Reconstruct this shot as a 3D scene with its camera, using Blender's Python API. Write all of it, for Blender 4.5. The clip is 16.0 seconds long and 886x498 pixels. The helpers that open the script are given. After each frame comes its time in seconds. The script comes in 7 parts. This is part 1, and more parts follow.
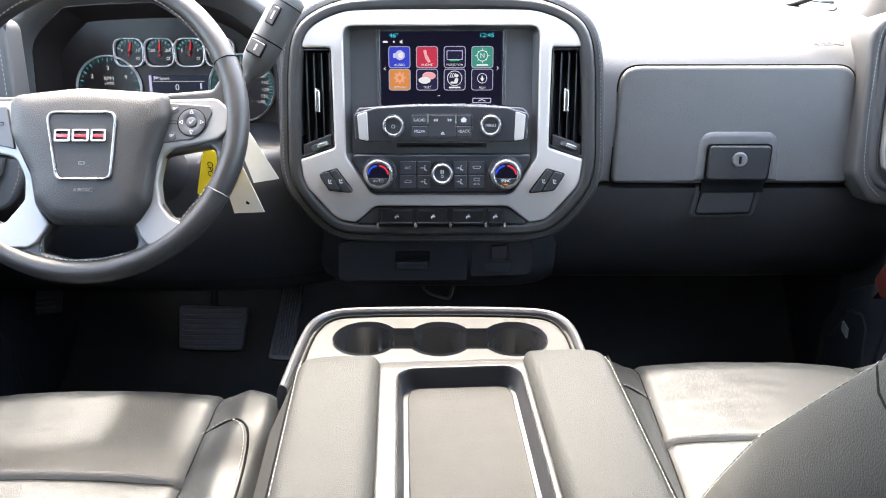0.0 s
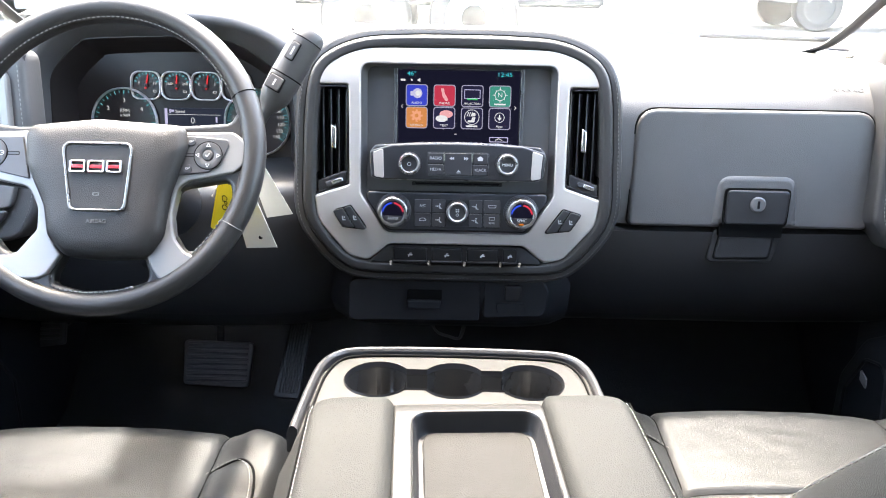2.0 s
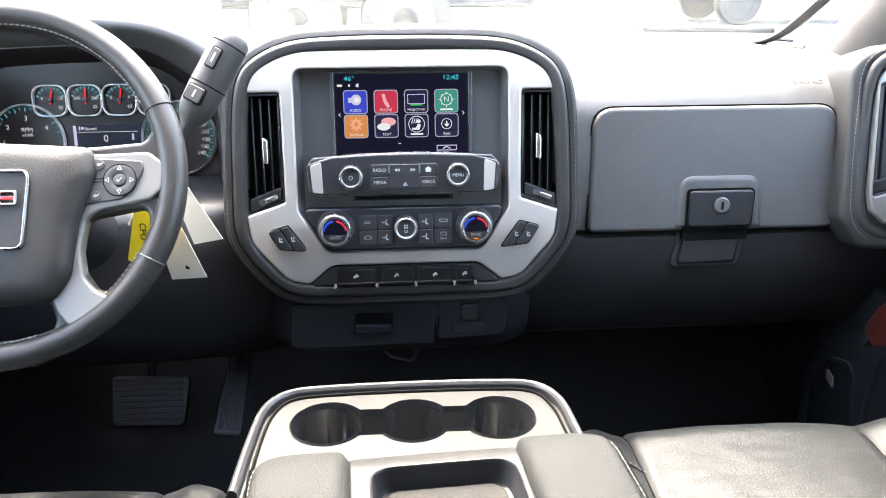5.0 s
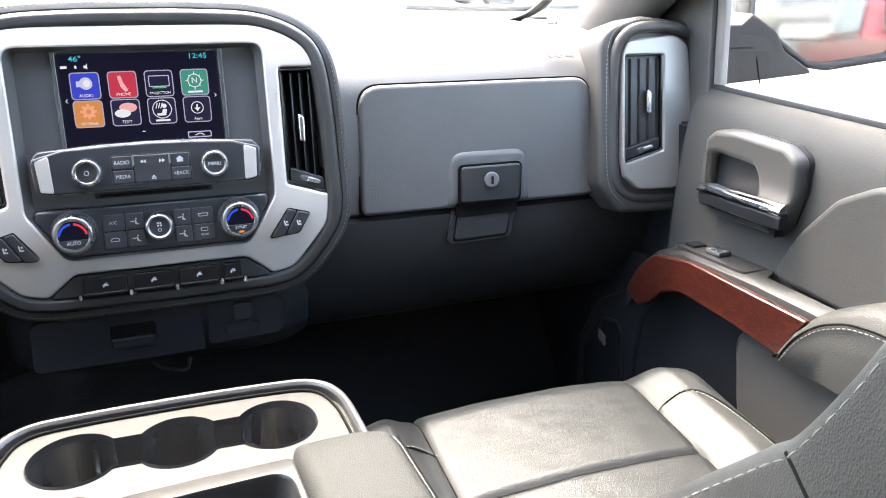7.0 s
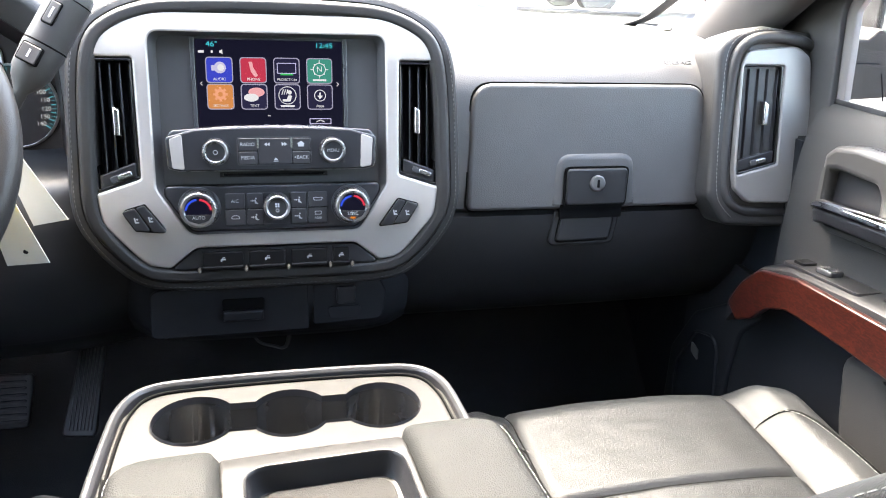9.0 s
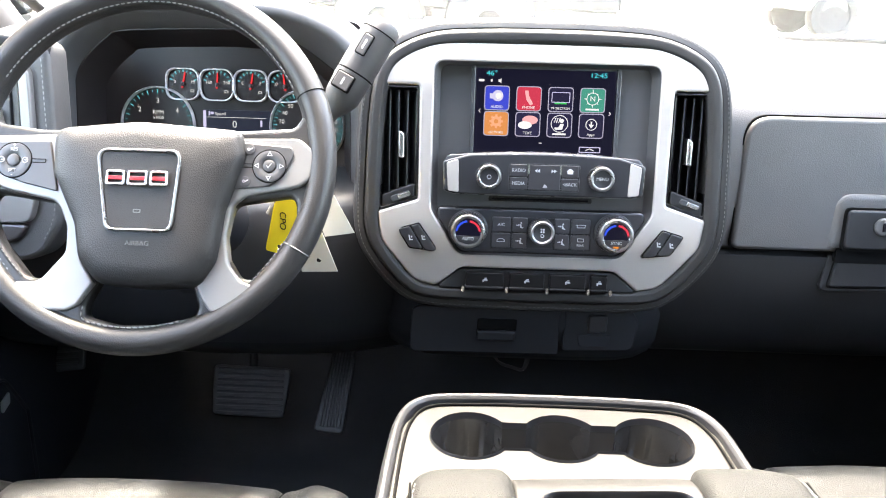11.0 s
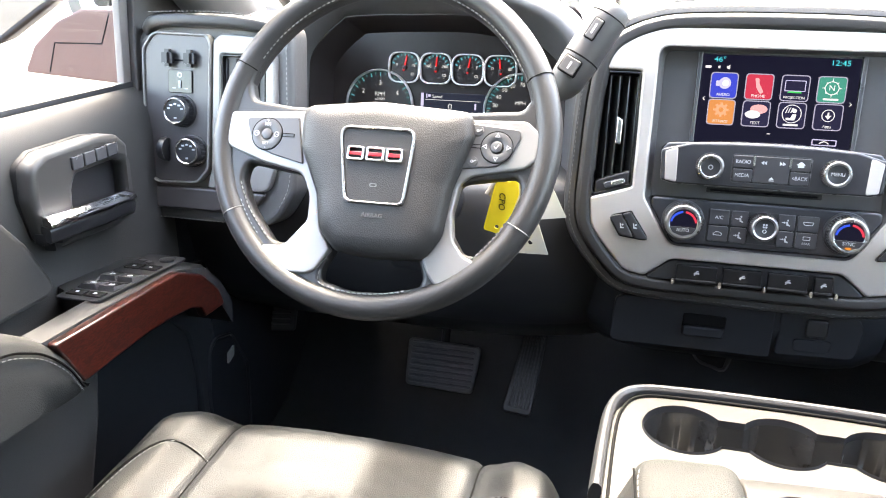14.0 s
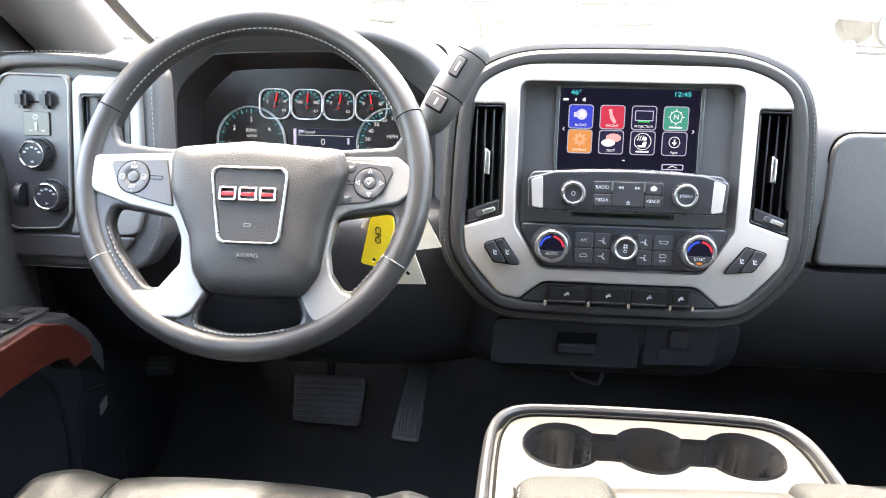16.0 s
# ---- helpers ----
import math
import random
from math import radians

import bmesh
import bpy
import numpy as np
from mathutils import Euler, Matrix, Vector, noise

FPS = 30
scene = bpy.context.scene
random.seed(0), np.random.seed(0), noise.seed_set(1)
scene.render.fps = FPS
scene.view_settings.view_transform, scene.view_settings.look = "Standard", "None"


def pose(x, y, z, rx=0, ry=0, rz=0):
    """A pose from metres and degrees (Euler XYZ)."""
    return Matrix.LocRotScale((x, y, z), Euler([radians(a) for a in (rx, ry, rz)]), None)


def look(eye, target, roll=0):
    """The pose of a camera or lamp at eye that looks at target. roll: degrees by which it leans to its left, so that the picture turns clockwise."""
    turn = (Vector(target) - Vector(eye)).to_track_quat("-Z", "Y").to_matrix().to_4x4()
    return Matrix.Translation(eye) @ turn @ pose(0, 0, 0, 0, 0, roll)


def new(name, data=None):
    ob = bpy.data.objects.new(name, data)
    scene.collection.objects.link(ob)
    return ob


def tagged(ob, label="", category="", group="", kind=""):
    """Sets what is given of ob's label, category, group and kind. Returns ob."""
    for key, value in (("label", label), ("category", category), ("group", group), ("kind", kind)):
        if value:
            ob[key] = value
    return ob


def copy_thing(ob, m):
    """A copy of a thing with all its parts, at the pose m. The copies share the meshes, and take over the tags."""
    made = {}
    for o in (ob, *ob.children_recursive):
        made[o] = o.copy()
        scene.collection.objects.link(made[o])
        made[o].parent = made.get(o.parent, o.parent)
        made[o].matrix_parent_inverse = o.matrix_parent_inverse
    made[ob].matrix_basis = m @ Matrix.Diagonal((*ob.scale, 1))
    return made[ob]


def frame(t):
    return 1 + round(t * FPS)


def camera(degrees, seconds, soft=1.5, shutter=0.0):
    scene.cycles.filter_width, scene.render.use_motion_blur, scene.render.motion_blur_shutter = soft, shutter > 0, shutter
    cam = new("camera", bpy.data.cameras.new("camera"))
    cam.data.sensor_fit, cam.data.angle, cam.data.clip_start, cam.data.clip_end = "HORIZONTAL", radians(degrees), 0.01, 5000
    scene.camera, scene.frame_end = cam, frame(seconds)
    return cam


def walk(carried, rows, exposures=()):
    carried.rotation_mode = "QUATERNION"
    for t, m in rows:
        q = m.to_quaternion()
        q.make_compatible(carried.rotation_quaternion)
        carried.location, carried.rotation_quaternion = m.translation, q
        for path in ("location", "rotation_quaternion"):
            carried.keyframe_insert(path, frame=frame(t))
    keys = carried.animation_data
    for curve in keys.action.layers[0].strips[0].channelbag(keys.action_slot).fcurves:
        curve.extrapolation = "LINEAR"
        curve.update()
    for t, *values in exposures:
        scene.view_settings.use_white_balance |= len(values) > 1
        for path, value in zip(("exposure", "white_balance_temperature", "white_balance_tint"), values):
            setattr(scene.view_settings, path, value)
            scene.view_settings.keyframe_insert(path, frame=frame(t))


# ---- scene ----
cam = camera(60.3, 16.0, soft=1.0)
EXPOSURE = 5.07
PATH = [
    (0, (0.019, 0.041, 1.619), (0.0, 1.883, 0.841), -0.2),
    (0.5, (0.017, 0.047, 1.617), (-0.002, 1.901, 0.868), 0.3),
    (1, (0.012, 0.051, 1.618), (-0.002, 1.917, 0.896), 0.9),
    (1.5, (0.009, 0.057, 1.613), (-0.007, 1.929, 0.911), 1.1),
    (2, (0.003, 0.057, 1.614), (-0.027, 1.936, 0.929), 0.9),
    (2.5, (0.003, 0.059, 1.615), (-0.04, 1.939, 0.934), 0.7),
    (3, (0.001, 0.058, 1.615), (-0.045, 1.94, 0.939), 0.8),
    (3.2, (0.001, 0.059, 1.612), (-0.044, 1.943, 0.943), 0.9),
    (5.3, (-0.009, 0.184, 1.599), (0.204, 2.052, 0.918), -0.8),
    (5.5, (-0.005, 0.201, 1.586), (0.295, 2.062, 0.918), -0.7),
    (6, (0.008, 0.216, 1.592), (0.463, 2.041, 0.912), -0.1),
    (6.5, (0.02, 0.217, 1.588), (0.592, 2.004, 0.896), 0.6),
    (7, (0.028, 0.206, 1.585), (0.675, 1.959, 0.874), 0.8),
    (7.5, (0.027, 0.202, 1.582), (0.702, 1.941, 0.862), 1.3),
    (8, (0.02, 0.2, 1.58), (0.684, 1.944, 0.86), 2.0),
    (8.5, (0.009, 0.199, 1.577), (0.599, 1.97, 0.859), 2.3),
    (9, (-0.013, 0.201, 1.582), (0.443, 2.013, 0.868), 2.7),
    (9.5, (-0.048, 0.204, 1.583), (0.268, 2.055, 0.894), 3.1),
    (9.7, (-0.061, 0.206, 1.586), (0.202, 2.067, 0.902), 3.2),
    (11.8, (-0.124, 0.207, 1.582), (-0.341, 2.08, 0.916), 0.2),
    (12, (-0.129, 0.206, 1.58), (-0.393, 2.073, 0.913), 0.1),
    (12.5, (-0.143, 0.198, 1.58), (-0.504, 2.042, 0.893), 0.1),
    (13, (-0.148, 0.193, 1.58), (-0.575, 2.016, 0.878), 0.0),
    (13.5, (-0.155, 0.19, 1.581), (-0.613, 2.002, 0.868), 0.2),
    (14, (-0.162, 0.187, 1.582), (-0.63, 1.998, 0.874), 0.4),
    (14.5, (-0.168, 0.187, 1.585), (-0.635, 2.003, 0.888), 0.5),
    (15, (-0.171, 0.189, 1.585), (-0.618, 2.011, 0.891), 0.7),
    (15.5, (-0.166, 0.187, 1.588), (-0.523, 2.033, 0.907), 1.0),
    (16, (-0.152, 0.175, 1.595), (-0.326, 2.061, 0.955), 0.6),
]
walk(cam, [(t, look(eye, target, roll)) for t, eye, target, roll in PATH], exposures=[(0, EXPOSURE, 7000, 10), (9.5, EXPOSURE, 7100, 10), (12, EXPOSURE + 0.4, 7500, 10), (16, EXPOSURE + 0.4, 7500, 10)])

# ---- world, sun ----
SUN = Vector((-0.14, 0.49, 1.0)).normalized()
world = bpy.data.worlds.new("sky")
scene.world = world
world.use_nodes = True
wn = world.node_tree
sky = wn.nodes.new("ShaderNodeTexSky")
sky.sky_type = "NISHITA"
sky.sun_disc = False
sky.sun_elevation = math.asin(SUN.z)
sky.sun_rotation = math.atan2(SUN.x, SUN.y)
sky.air_density, sky.dust_density, sky.ozone_density = 1.0, 5.0, 1.0
background = wn.nodes["Background"]
background.inputs["Strength"].default_value = 0.15
wn.links.new(sky.outputs[0], background.inputs["Color"])
sun_data = bpy.data.lights.new("sun", "SUN")
sun_data.energy, sun_data.angle, sun_data.color = 0.68, radians(5), (1.0, 0.985, 0.96)
sun = new("sun", sun_data)
sun.matrix_world = look(SUN * 30, (0, 0, 0))


# ---- materials ----
def mat(name, base, rough=0.5, metal=0.0, vary=0.12, scale=12.0, bump=0.0, grain=600.0, kind="noise", dirt=0.0, coat=0.0, spec=0.5):
    """A surface with broad tone variation and a fine grain of real size."""
    m = bpy.data.materials.new(name)
    m.use_nodes = True
    n, l = m.node_tree.nodes, m.node_tree.links
    b = n["Principled BSDF"]
    b.inputs["Metallic"].default_value = metal
    b.inputs["Coat Weight"].default_value = coat
    b.inputs["Specular IOR Level"].default_value = spec
    co = n.new("ShaderNodeTexCoord")
    broad = n.new("ShaderNodeTexNoise")
    broad.inputs["Scale"].default_value = scale
    broad.inputs["Detail"].default_value = 6
    broad.inputs["Roughness"].default_value = 0.65
    l.new(co.outputs["Object"], broad.inputs["Vector"])
    ramp = n.new("ShaderNodeValToRGB")
    ramp.color_ramp.elements[0].position, ramp.color_ramp.elements[1].position = 0.3, 0.72
    lo = [c * (1 - vary) for c in base]
    hi = [min(1, c * (1 + vary)) for c in base]
    ramp.color_ramp.elements[0].color, ramp.color_ramp.elements[1].color = (*lo, 1), (*hi, 1)
    l.new(broad.outputs["Fac"], ramp.inputs["Fac"])
    l.new(ramp.outputs["Color"], b.inputs["Base Color"])
    rr = n.new("ShaderNodeMapRange")
    rr.inputs["To Min"].default_value, rr.inputs["To Max"].default_value = max(0.02, rough - 0.06 - dirt), min(1, rough + 0.06 + dirt)
    l.new(broad.outputs["Fac"], rr.inputs["Value"])
    l.new(rr.outputs["Result"], b.inputs["Roughness"])
    if bump:
        if kind == "leather":
            fine = n.new("ShaderNodeTexVoronoi")
            fine.inputs["Scale"].default_value = grain
            out = fine.outputs["Distance"]
        else:
            fine = n.new("ShaderNodeTexNoise")
            fine.inputs["Scale"].default_value = grain
            fine.inputs["Detail"].default_value = 3
            out = fine.outputs["Fac"]
        l.new(co.outputs["Object"], fine.inputs["Vector"])
        bp = n.new("ShaderNodeBump")
        bp.inputs["Strength"].default_value = bump
        bp.inputs["Distance"].default_value = 0.0008 if kind == "leather" else 0.001
        l.new(out, bp.inputs["Height"])
        l.new(bp.outputs["Normal"], b.inputs["Normal"])
    return m


def glow(name, base, strength):
    m = bpy.data.materials.new(name)
    m.use_nodes = True
    b = m.node_tree.nodes["Principled BSDF"]
    b.inputs["Base Color"].default_value = (*[0.02 * c for c in base], 1)
    b.inputs["Emission Color"].default_value = (*base, 1)
    b.inputs["Emission Strength"].default_value = strength / 2 ** EXPOSURE
    b.inputs["Roughness"].default_value = 0.3
    b.inputs["Specular IOR Level"].default_value = 0.12
    return m


def screen_tile(name, low, high):
    """A lit icon whose tone runs from its foot to its top."""
    m = glow(name, low, 0.85)
    n, l = m.node_tree.nodes, m.node_tree.links
    co, sep, ramp = n.new("ShaderNodeTexCoord"), n.new("ShaderNodeSeparateXYZ"), n.new("ShaderNodeValToRGB")
    l.new(co.outputs["Generated"], sep.inputs[0])
    l.new(sep.outputs["Y"], ramp.inputs["Fac"])
    mid = [0.35 * a + 0.65 * b for a, b in zip(low, high)]
    ramp.color_ramp.elements[0].color, ramp.color_ramp.elements[1].color = (*low, 1), (*high, 1)
    e = ramp.color_ramp.elements.new(0.42)
    e.color = (*[0.75 * c for c in mid], 1)
    e = ramp.color_ramp.elements.new(0.47)
    e.color = (*mid, 1)
    l.new(ramp.outputs["Color"], n["Principled BSDF"].inputs["Emission Color"])
    return m


def glass(name, tint=(1, 1, 1), rough=0.0, gloss=0.025):
    m = bpy.data.materials.new(name)
    m.use_nodes = True
    n, l = m.node_tree.nodes, m.node_tree.links
    out = n["Material Output"]
    n.remove(n["Principled BSDF"])
    clear, shine, mix, fres = n.new("ShaderNodeBsdfTransparent"), n.new("ShaderNodeBsdfGlossy"), n.new("ShaderNodeMixShader"), n.new("ShaderNodeLayerWeight")
    clear.inputs["Color"].default_value = (*tint, 1)
    shine.inputs["Roughness"].default_value = rough
    p = n.new("ShaderNodeMath")
    p.operation = "POWER"
    p.inputs[1].default_value = 4.0
    q = n.new("ShaderNodeMath")
    q.operation = "MULTIPLY_ADD"
    q.inputs[1].default_value, q.inputs[2].default_value = 0.5, gloss
    l.new(fres.outputs["Facing"], p.inputs[0])
    l.new(p.outputs[0], q.inputs[0])
    l.new(q.outputs[0], mix.inputs[0])
    l.new(clear.outputs[0], mix.inputs[1])
    l.new(shine.outputs[0], mix.inputs[2])
    l.new(mix.outputs[0], out.inputs["Surface"])
    return m


def wood_mat():
    m = bpy.data.materials.new("burl_wood")
    m.use_nodes = True
    n, l = m.node_tree.nodes, m.node_tree.links
    b = n["Principled BSDF"]
    co, mp = n.new("ShaderNodeTexCoord"), n.new("ShaderNodeMapping")
    mp.inputs["Scale"].default_value = (150, 45, 150)
    a, c = n.new("ShaderNodeTexNoise"), n.new("ShaderNodeTexNoise")
    a.inputs["Scale"].default_value, a.inputs["Detail"].default_value, a.inputs["Distortion"].default_value = 1.6, 8, 1.8
    c.inputs["Scale"].default_value, c.inputs["Detail"].default_value = 900, 4
    mx, ramp = n.new("ShaderNodeMix"), n.new("ShaderNodeValToRGB")
    ramp.color_ramp.elements[0].position, ramp.color_ramp.elements[1].position = 0.43, 0.57
    ramp.color_ramp.elements[0].color, ramp.color_ramp.elements[1].color = (0.005, 0.0012, 0.0009, 1), (0.042, 0.0088, 0.0056, 1)
    mx.inputs[0].default_value = 0.35
    l.new(co.outputs["Object"], mp.inputs["Vector"])
    l.new(mp.outputs[0], a.inputs["Vector"])
    l.new(co.outputs["Object"], c.inputs["Vector"])
    l.new(a.outputs["Fac"], mx.inputs[2])
    l.new(c.outputs["Fac"], mx.inputs[3])
    l.new(mx.outputs[0], ramp.inputs["Fac"])
    l.new(ramp.outputs["Color"], b.inputs["Base Color"])
    b.inputs["Roughness"].default_value = 0.3
    b.inputs["Coat Weight"].default_value = 0.4
    return m


LEATHER = mat("black_leather", (0.021, 0.0203, 0.0196), 0.46, vary=0.14, scale=9, bump=0.35, grain=750, kind="leather", spec=0.3)
SEATLEATHER = mat("seat_leather", (0.0086, 0.0097, 0.0106), 0.44, vary=0.2, scale=7, bump=0.45, grain=820, kind="leather", dirt=0.05, spec=0.29)
PADLEATHER = mat("console_leather", (0.0180, 0.0185, 0.0178), 0.6, vary=0.10, scale=14, bump=0.42, grain=760, kind="leather", spec=0.09)
BACKLEATHER = mat("backrest_leather", (0.028, 0.0284, 0.0270), 0.5, vary=0.12, scale=9, bump=0.36, grain=720, kind="leather", spec=0.28)
KNURL = mat("knurled_grey", (0.10, 0.10, 0.10), 0.35, metal=0.6, vary=0.05, scale=30)
RINGMETAL = mat("dull_ring_metal", (0.24, 0.237, 0.23), 0.28, metal=0.85, vary=0.05, scale=30)
TRAYRUBBER = mat("grey_tray_rubber", (0.0178, 0.0176, 0.0170), 0.65, vary=0.15, scale=20, bump=0.4, grain=700, spec=0.08)
SOFT = mat("soft_dash_skin", (0.060, 0.0596, 0.0588), 0.44, vary=0.12, scale=5, bump=0.26, grain=640, kind="leather")
PLASTIC = mat("black_plastic", (0.013, 0.0135, 0.015), 0.36, vary=0.12, scale=8, bump=0.12, grain=900, spec=0.4)
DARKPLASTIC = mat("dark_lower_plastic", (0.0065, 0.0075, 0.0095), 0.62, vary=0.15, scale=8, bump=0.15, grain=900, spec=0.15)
# SOFT's skin again, darker: the shade low on the dash is in the colour
LOWERSKIN = mat("shade_toned_dash_skin", (0.0128, 0.0133, 0.0144), 0.45, vary=0.12, scale=6, bump=0.2, grain=700, kind="leather", spec=0.35)
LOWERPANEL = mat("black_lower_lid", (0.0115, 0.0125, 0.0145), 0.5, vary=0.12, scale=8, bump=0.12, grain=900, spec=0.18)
SKIRT = mat("dark_rim_skin", (0.030, 0.0296, 0.0289), 0.42, vary=0.12, scale=5, bump=0.26, grain=640, kind="leather", spec=0.35)
EDGEGREY = mat("satin_edge_grey", (0.040, 0.041, 0.0435), 0.34, metal=0.5, vary=0.08, scale=8, spec=0.4)
CUPBLACK = mat("cup_rubber", (0.021, 0.0204, 0.0196), 0.24, vary=0.2, scale=25, bump=0.12, grain=500, spec=0.6)
CUPTRIM = mat("handle_surround_grey", (0.034, 0.0335, 0.032), 0.42, metal=0.1, vary=0.06, scale=5, spec=0.4)
BUTTON = mat("button_charcoal", (0.021, 0.0215, 0.024), 0.4, metal=0.1, vary=0.08, scale=10)
TOGGLEBLACK = mat("toggle_black", (0.0045, 0.0046, 0.0050), 0.35, vary=0.1, scale=20, spec=0.22)
SATIN = mat("satin_charcoal", (0.065, 0.067, 0.072), 0.27, metal=0.4, vary=0.08, scale=4)
ARMSATIN = mat("armrest_satin", (0.020, 0.0206, 0.022), 0.45, metal=0.15, vary=0.06, scale=4, spec=0.25)
WELL = mat("satin_grey_well", (0.098, 0.098, 0.101), 0.30, metal=0.5, vary=0.08, scale=4)
SILVER = mat("satin_silver_paint", (0.385, 0.368, 0.342), 0.36, metal=0.4, vary=0.05, scale=6, bump=0.03, grain=1500)
SPOKESILVER = mat("spoke_silver_paint", (0.20, 0.196, 0.188), 0.38, metal=0.4, vary=0.05, scale=6, bump=0.03, grain=1500)
LOCKMETAL = mat("lock_metal", (0.14, 0.14, 0.14), 0.4, metal=0.7, vary=0.08, scale=60)
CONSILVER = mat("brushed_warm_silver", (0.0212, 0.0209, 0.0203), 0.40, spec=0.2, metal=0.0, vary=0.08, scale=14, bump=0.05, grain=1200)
WHEELLEATHER = mat("wheel_leather", (0.024, 0.023, 0.022), 0.38, vary=0.12, scale=9, bump=0.22, grain=700, kind="leather", spec=0.4)
PANEL = mat("charcoal_panel", (0.030, 0.031, 0.035), 0.26, metal=0.3, vary=0.08, scale=4)
DOORSKIN = mat("door_skin", (0.033, 0.0325, 0.0313), 0.55, vary=0.1, scale=5, bump=0.18, grain=700, kind="leather", spec=0.25)
EMBOSS = mat("embossed_skin", (0.09, 0.09, 0.088), 0.5)
CHROME = mat("chrome", (0.78, 0.78, 0.79), 0.08, metal=1.0, vary=0.03, scale=30)
GAUGERING = mat("gauge_ring_metal", (0.55, 0.51, 0.50), 0.4, metal=0.4, vary=0.05, scale=30)
DULLCHROME = mat("satin_chrome", (0.6, 0.6, 0.6), 0.22, metal=1.0, vary=0.05, scale=30)
GLOSS = mat("gloss_black", (0.008, 0.008, 0.009), 0.12, vary=0.1, scale=20)
RUBBER = mat("black_rubber", (0.017, 0.017, 0.018), 0.5, vary=0.25, scale=30, bump=0.3, grain=300)
CARPET = mat("black_carpet", (0.0075, 0.0084, 0.0100), 0.95, vary=0.35, scale=40, bump=0.8, grain=700)
HEADLINER = mat("grey_cloth", (0.40, 0.39, 0.37), 0.95, vary=0.06, scale=30, bump=0.3, grain=900)
PILLARGREY = mat("grey_pillar_trim", (0.042, 0.040, 0.0375), 0.7, vary=0.06, scale=12, bump=0.2, grain=900)
PEDALRUBBER = mat("worn_pedal_rubber", (0.040, 0.040, 0.041), 0.45, vary=0.25, scale=30, bump=0.3, grain=300)
PILLARPALE = mat("pale_window_channel", (0.13, 0.12, 0.112), 0.6, vary=0.06, scale=12)
MATRUBBER = mat("floor_mat_rubber", (0.024, 0.026, 0.029), 0.5, vary=0.25, scale=12, bump=0.3, grain=300)
BADGE = mat("pale_badge", (0.13, 0.13, 0.13), 0.4, vary=0.05)
THREAD = mat("pale_thread", (0.17, 0.167, 0.158), 0.7, vary=0.1, scale=300)
SEAM = mat("dark_seam", (0.005, 0.005, 0.005), 0.9, vary=0.1, scale=100, spec=0.03)
WOOD = wood_mat()
YELLOW = mat("yellow_card", (0.85, 0.62, 0.02), 0.5, vary=0.04, scale=15)
PAPER = mat("white_card", (0.40, 0.40, 0.37), 0.6, vary=0.05, scale=20)
INK = mat("ink", (0.008, 0.008, 0.010), 0.8, spec=0.05)
WHITEPRINT = mat("white_print", (0.36, 0.365, 0.37), 0.5, vary=0.03)
CARRED = mat("red_car_paint", (0.22, 0.008, 0.010), 0.3, metal=0.2, vary=0.08, scale=3, coat=0.4)
CARWHITE = mat("white_car_paint", (0.34, 0.34, 0.33), 0.4, vary=0.05, scale=3, coat=0.8)
WHEELWHITE = mat("white_wheel_paint", (0.55, 0.55, 0.54), 0.5, vary=0.06, scale=6)
JOINTBLUE = mat("blue_grey_plastic", (0.10, 0.13, 0.18), 0.4, vary=0.1, scale=20)
CARGREY = mat("grey_car_paint", (0.25, 0.26, 0.28), 0.3, metal=0.5, vary=0.05, scale=3, coat=0.8)
ASPHALT = mat("pale_asphalt", (0.11, 0.107, 0.103), 0.9, vary=0.3, scale=0.7, bump=0.5, grain=60)
BRONZE = mat("brown_trim", (0.0125, 0.0108, 0.0098), 0.6, vary=0.1, scale=10, spec=0.2)
ARMRED = mat("dull_red_arm", (0.050, 0.0175, 0.0145), 0.45, vary=0.1, scale=10)
CARTAN = mat("cream_car_paint", (0.20, 0.185, 0.165), 0.5, vary=0.08, scale=2, coat=0.5)
SWITCHFACE = mat("switch_face_grey", (0.060, 0.0565, 0.057), 0.34, metal=0.25, vary=0.06, scale=5)
POD = mat("grey_pod", (0.045, 0.045, 0.046), 0.4, vary=0.05)
SHIFTGREY = mat("shifter_grey", (0.036, 0.0345, 0.033), 0.5, vary=0.1, scale=30, bump=0.3, grain=900)
PRIVACY = glass("privacy_glass", (0.20, 0.205, 0.205))
GLASS = glass("clear_glass", (0.96, 0.98, 0.97))
SHIELD = glass("windshield_glass", (0.94, 0.96, 0.95), 0.02, 0.06)
LENS = glass("lens_glass", (0.9, 0.9, 0.92))
# dark metal colour dims the reflected outdoors, so that sky doesn't burn out
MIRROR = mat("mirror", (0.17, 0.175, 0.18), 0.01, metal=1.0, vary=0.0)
RED = glow("red_needle", (1.0, 0.03, 0.04), 0.9)
REDPRINT = mat("red_enamel", (0.34, 0.012, 0.018), 0.3, vary=0.05, scale=40, coat=0.6)
CYAN = glow("cyan_tick", (0.12, 0.62, 0.74), 0.8)
LITWHITE = glow("lit_white", (0.8, 0.85, 0.9), 0.75)
LCD = glow("lcd_dark", (0.02, 0.025, 0.05), 0.8)
CLUSTERBLACK = mat("dark_gauge_face", (0.015, 0.0122, 0.0118), 0.30, vary=0.15, scale=10, spec=0.2)
SCREENBLACK = glow("screen_black", (0.008, 0.008, 0.025), 0.8)


# ---- building helpers ----
def finish(me, material, angle=38):
    me.materials.append(material)
    me.polygons.foreach_set("use_smooth", [True] * len(me.polygons))
    me.set_sharp_from_angle(angle=radians(angle))
    return me


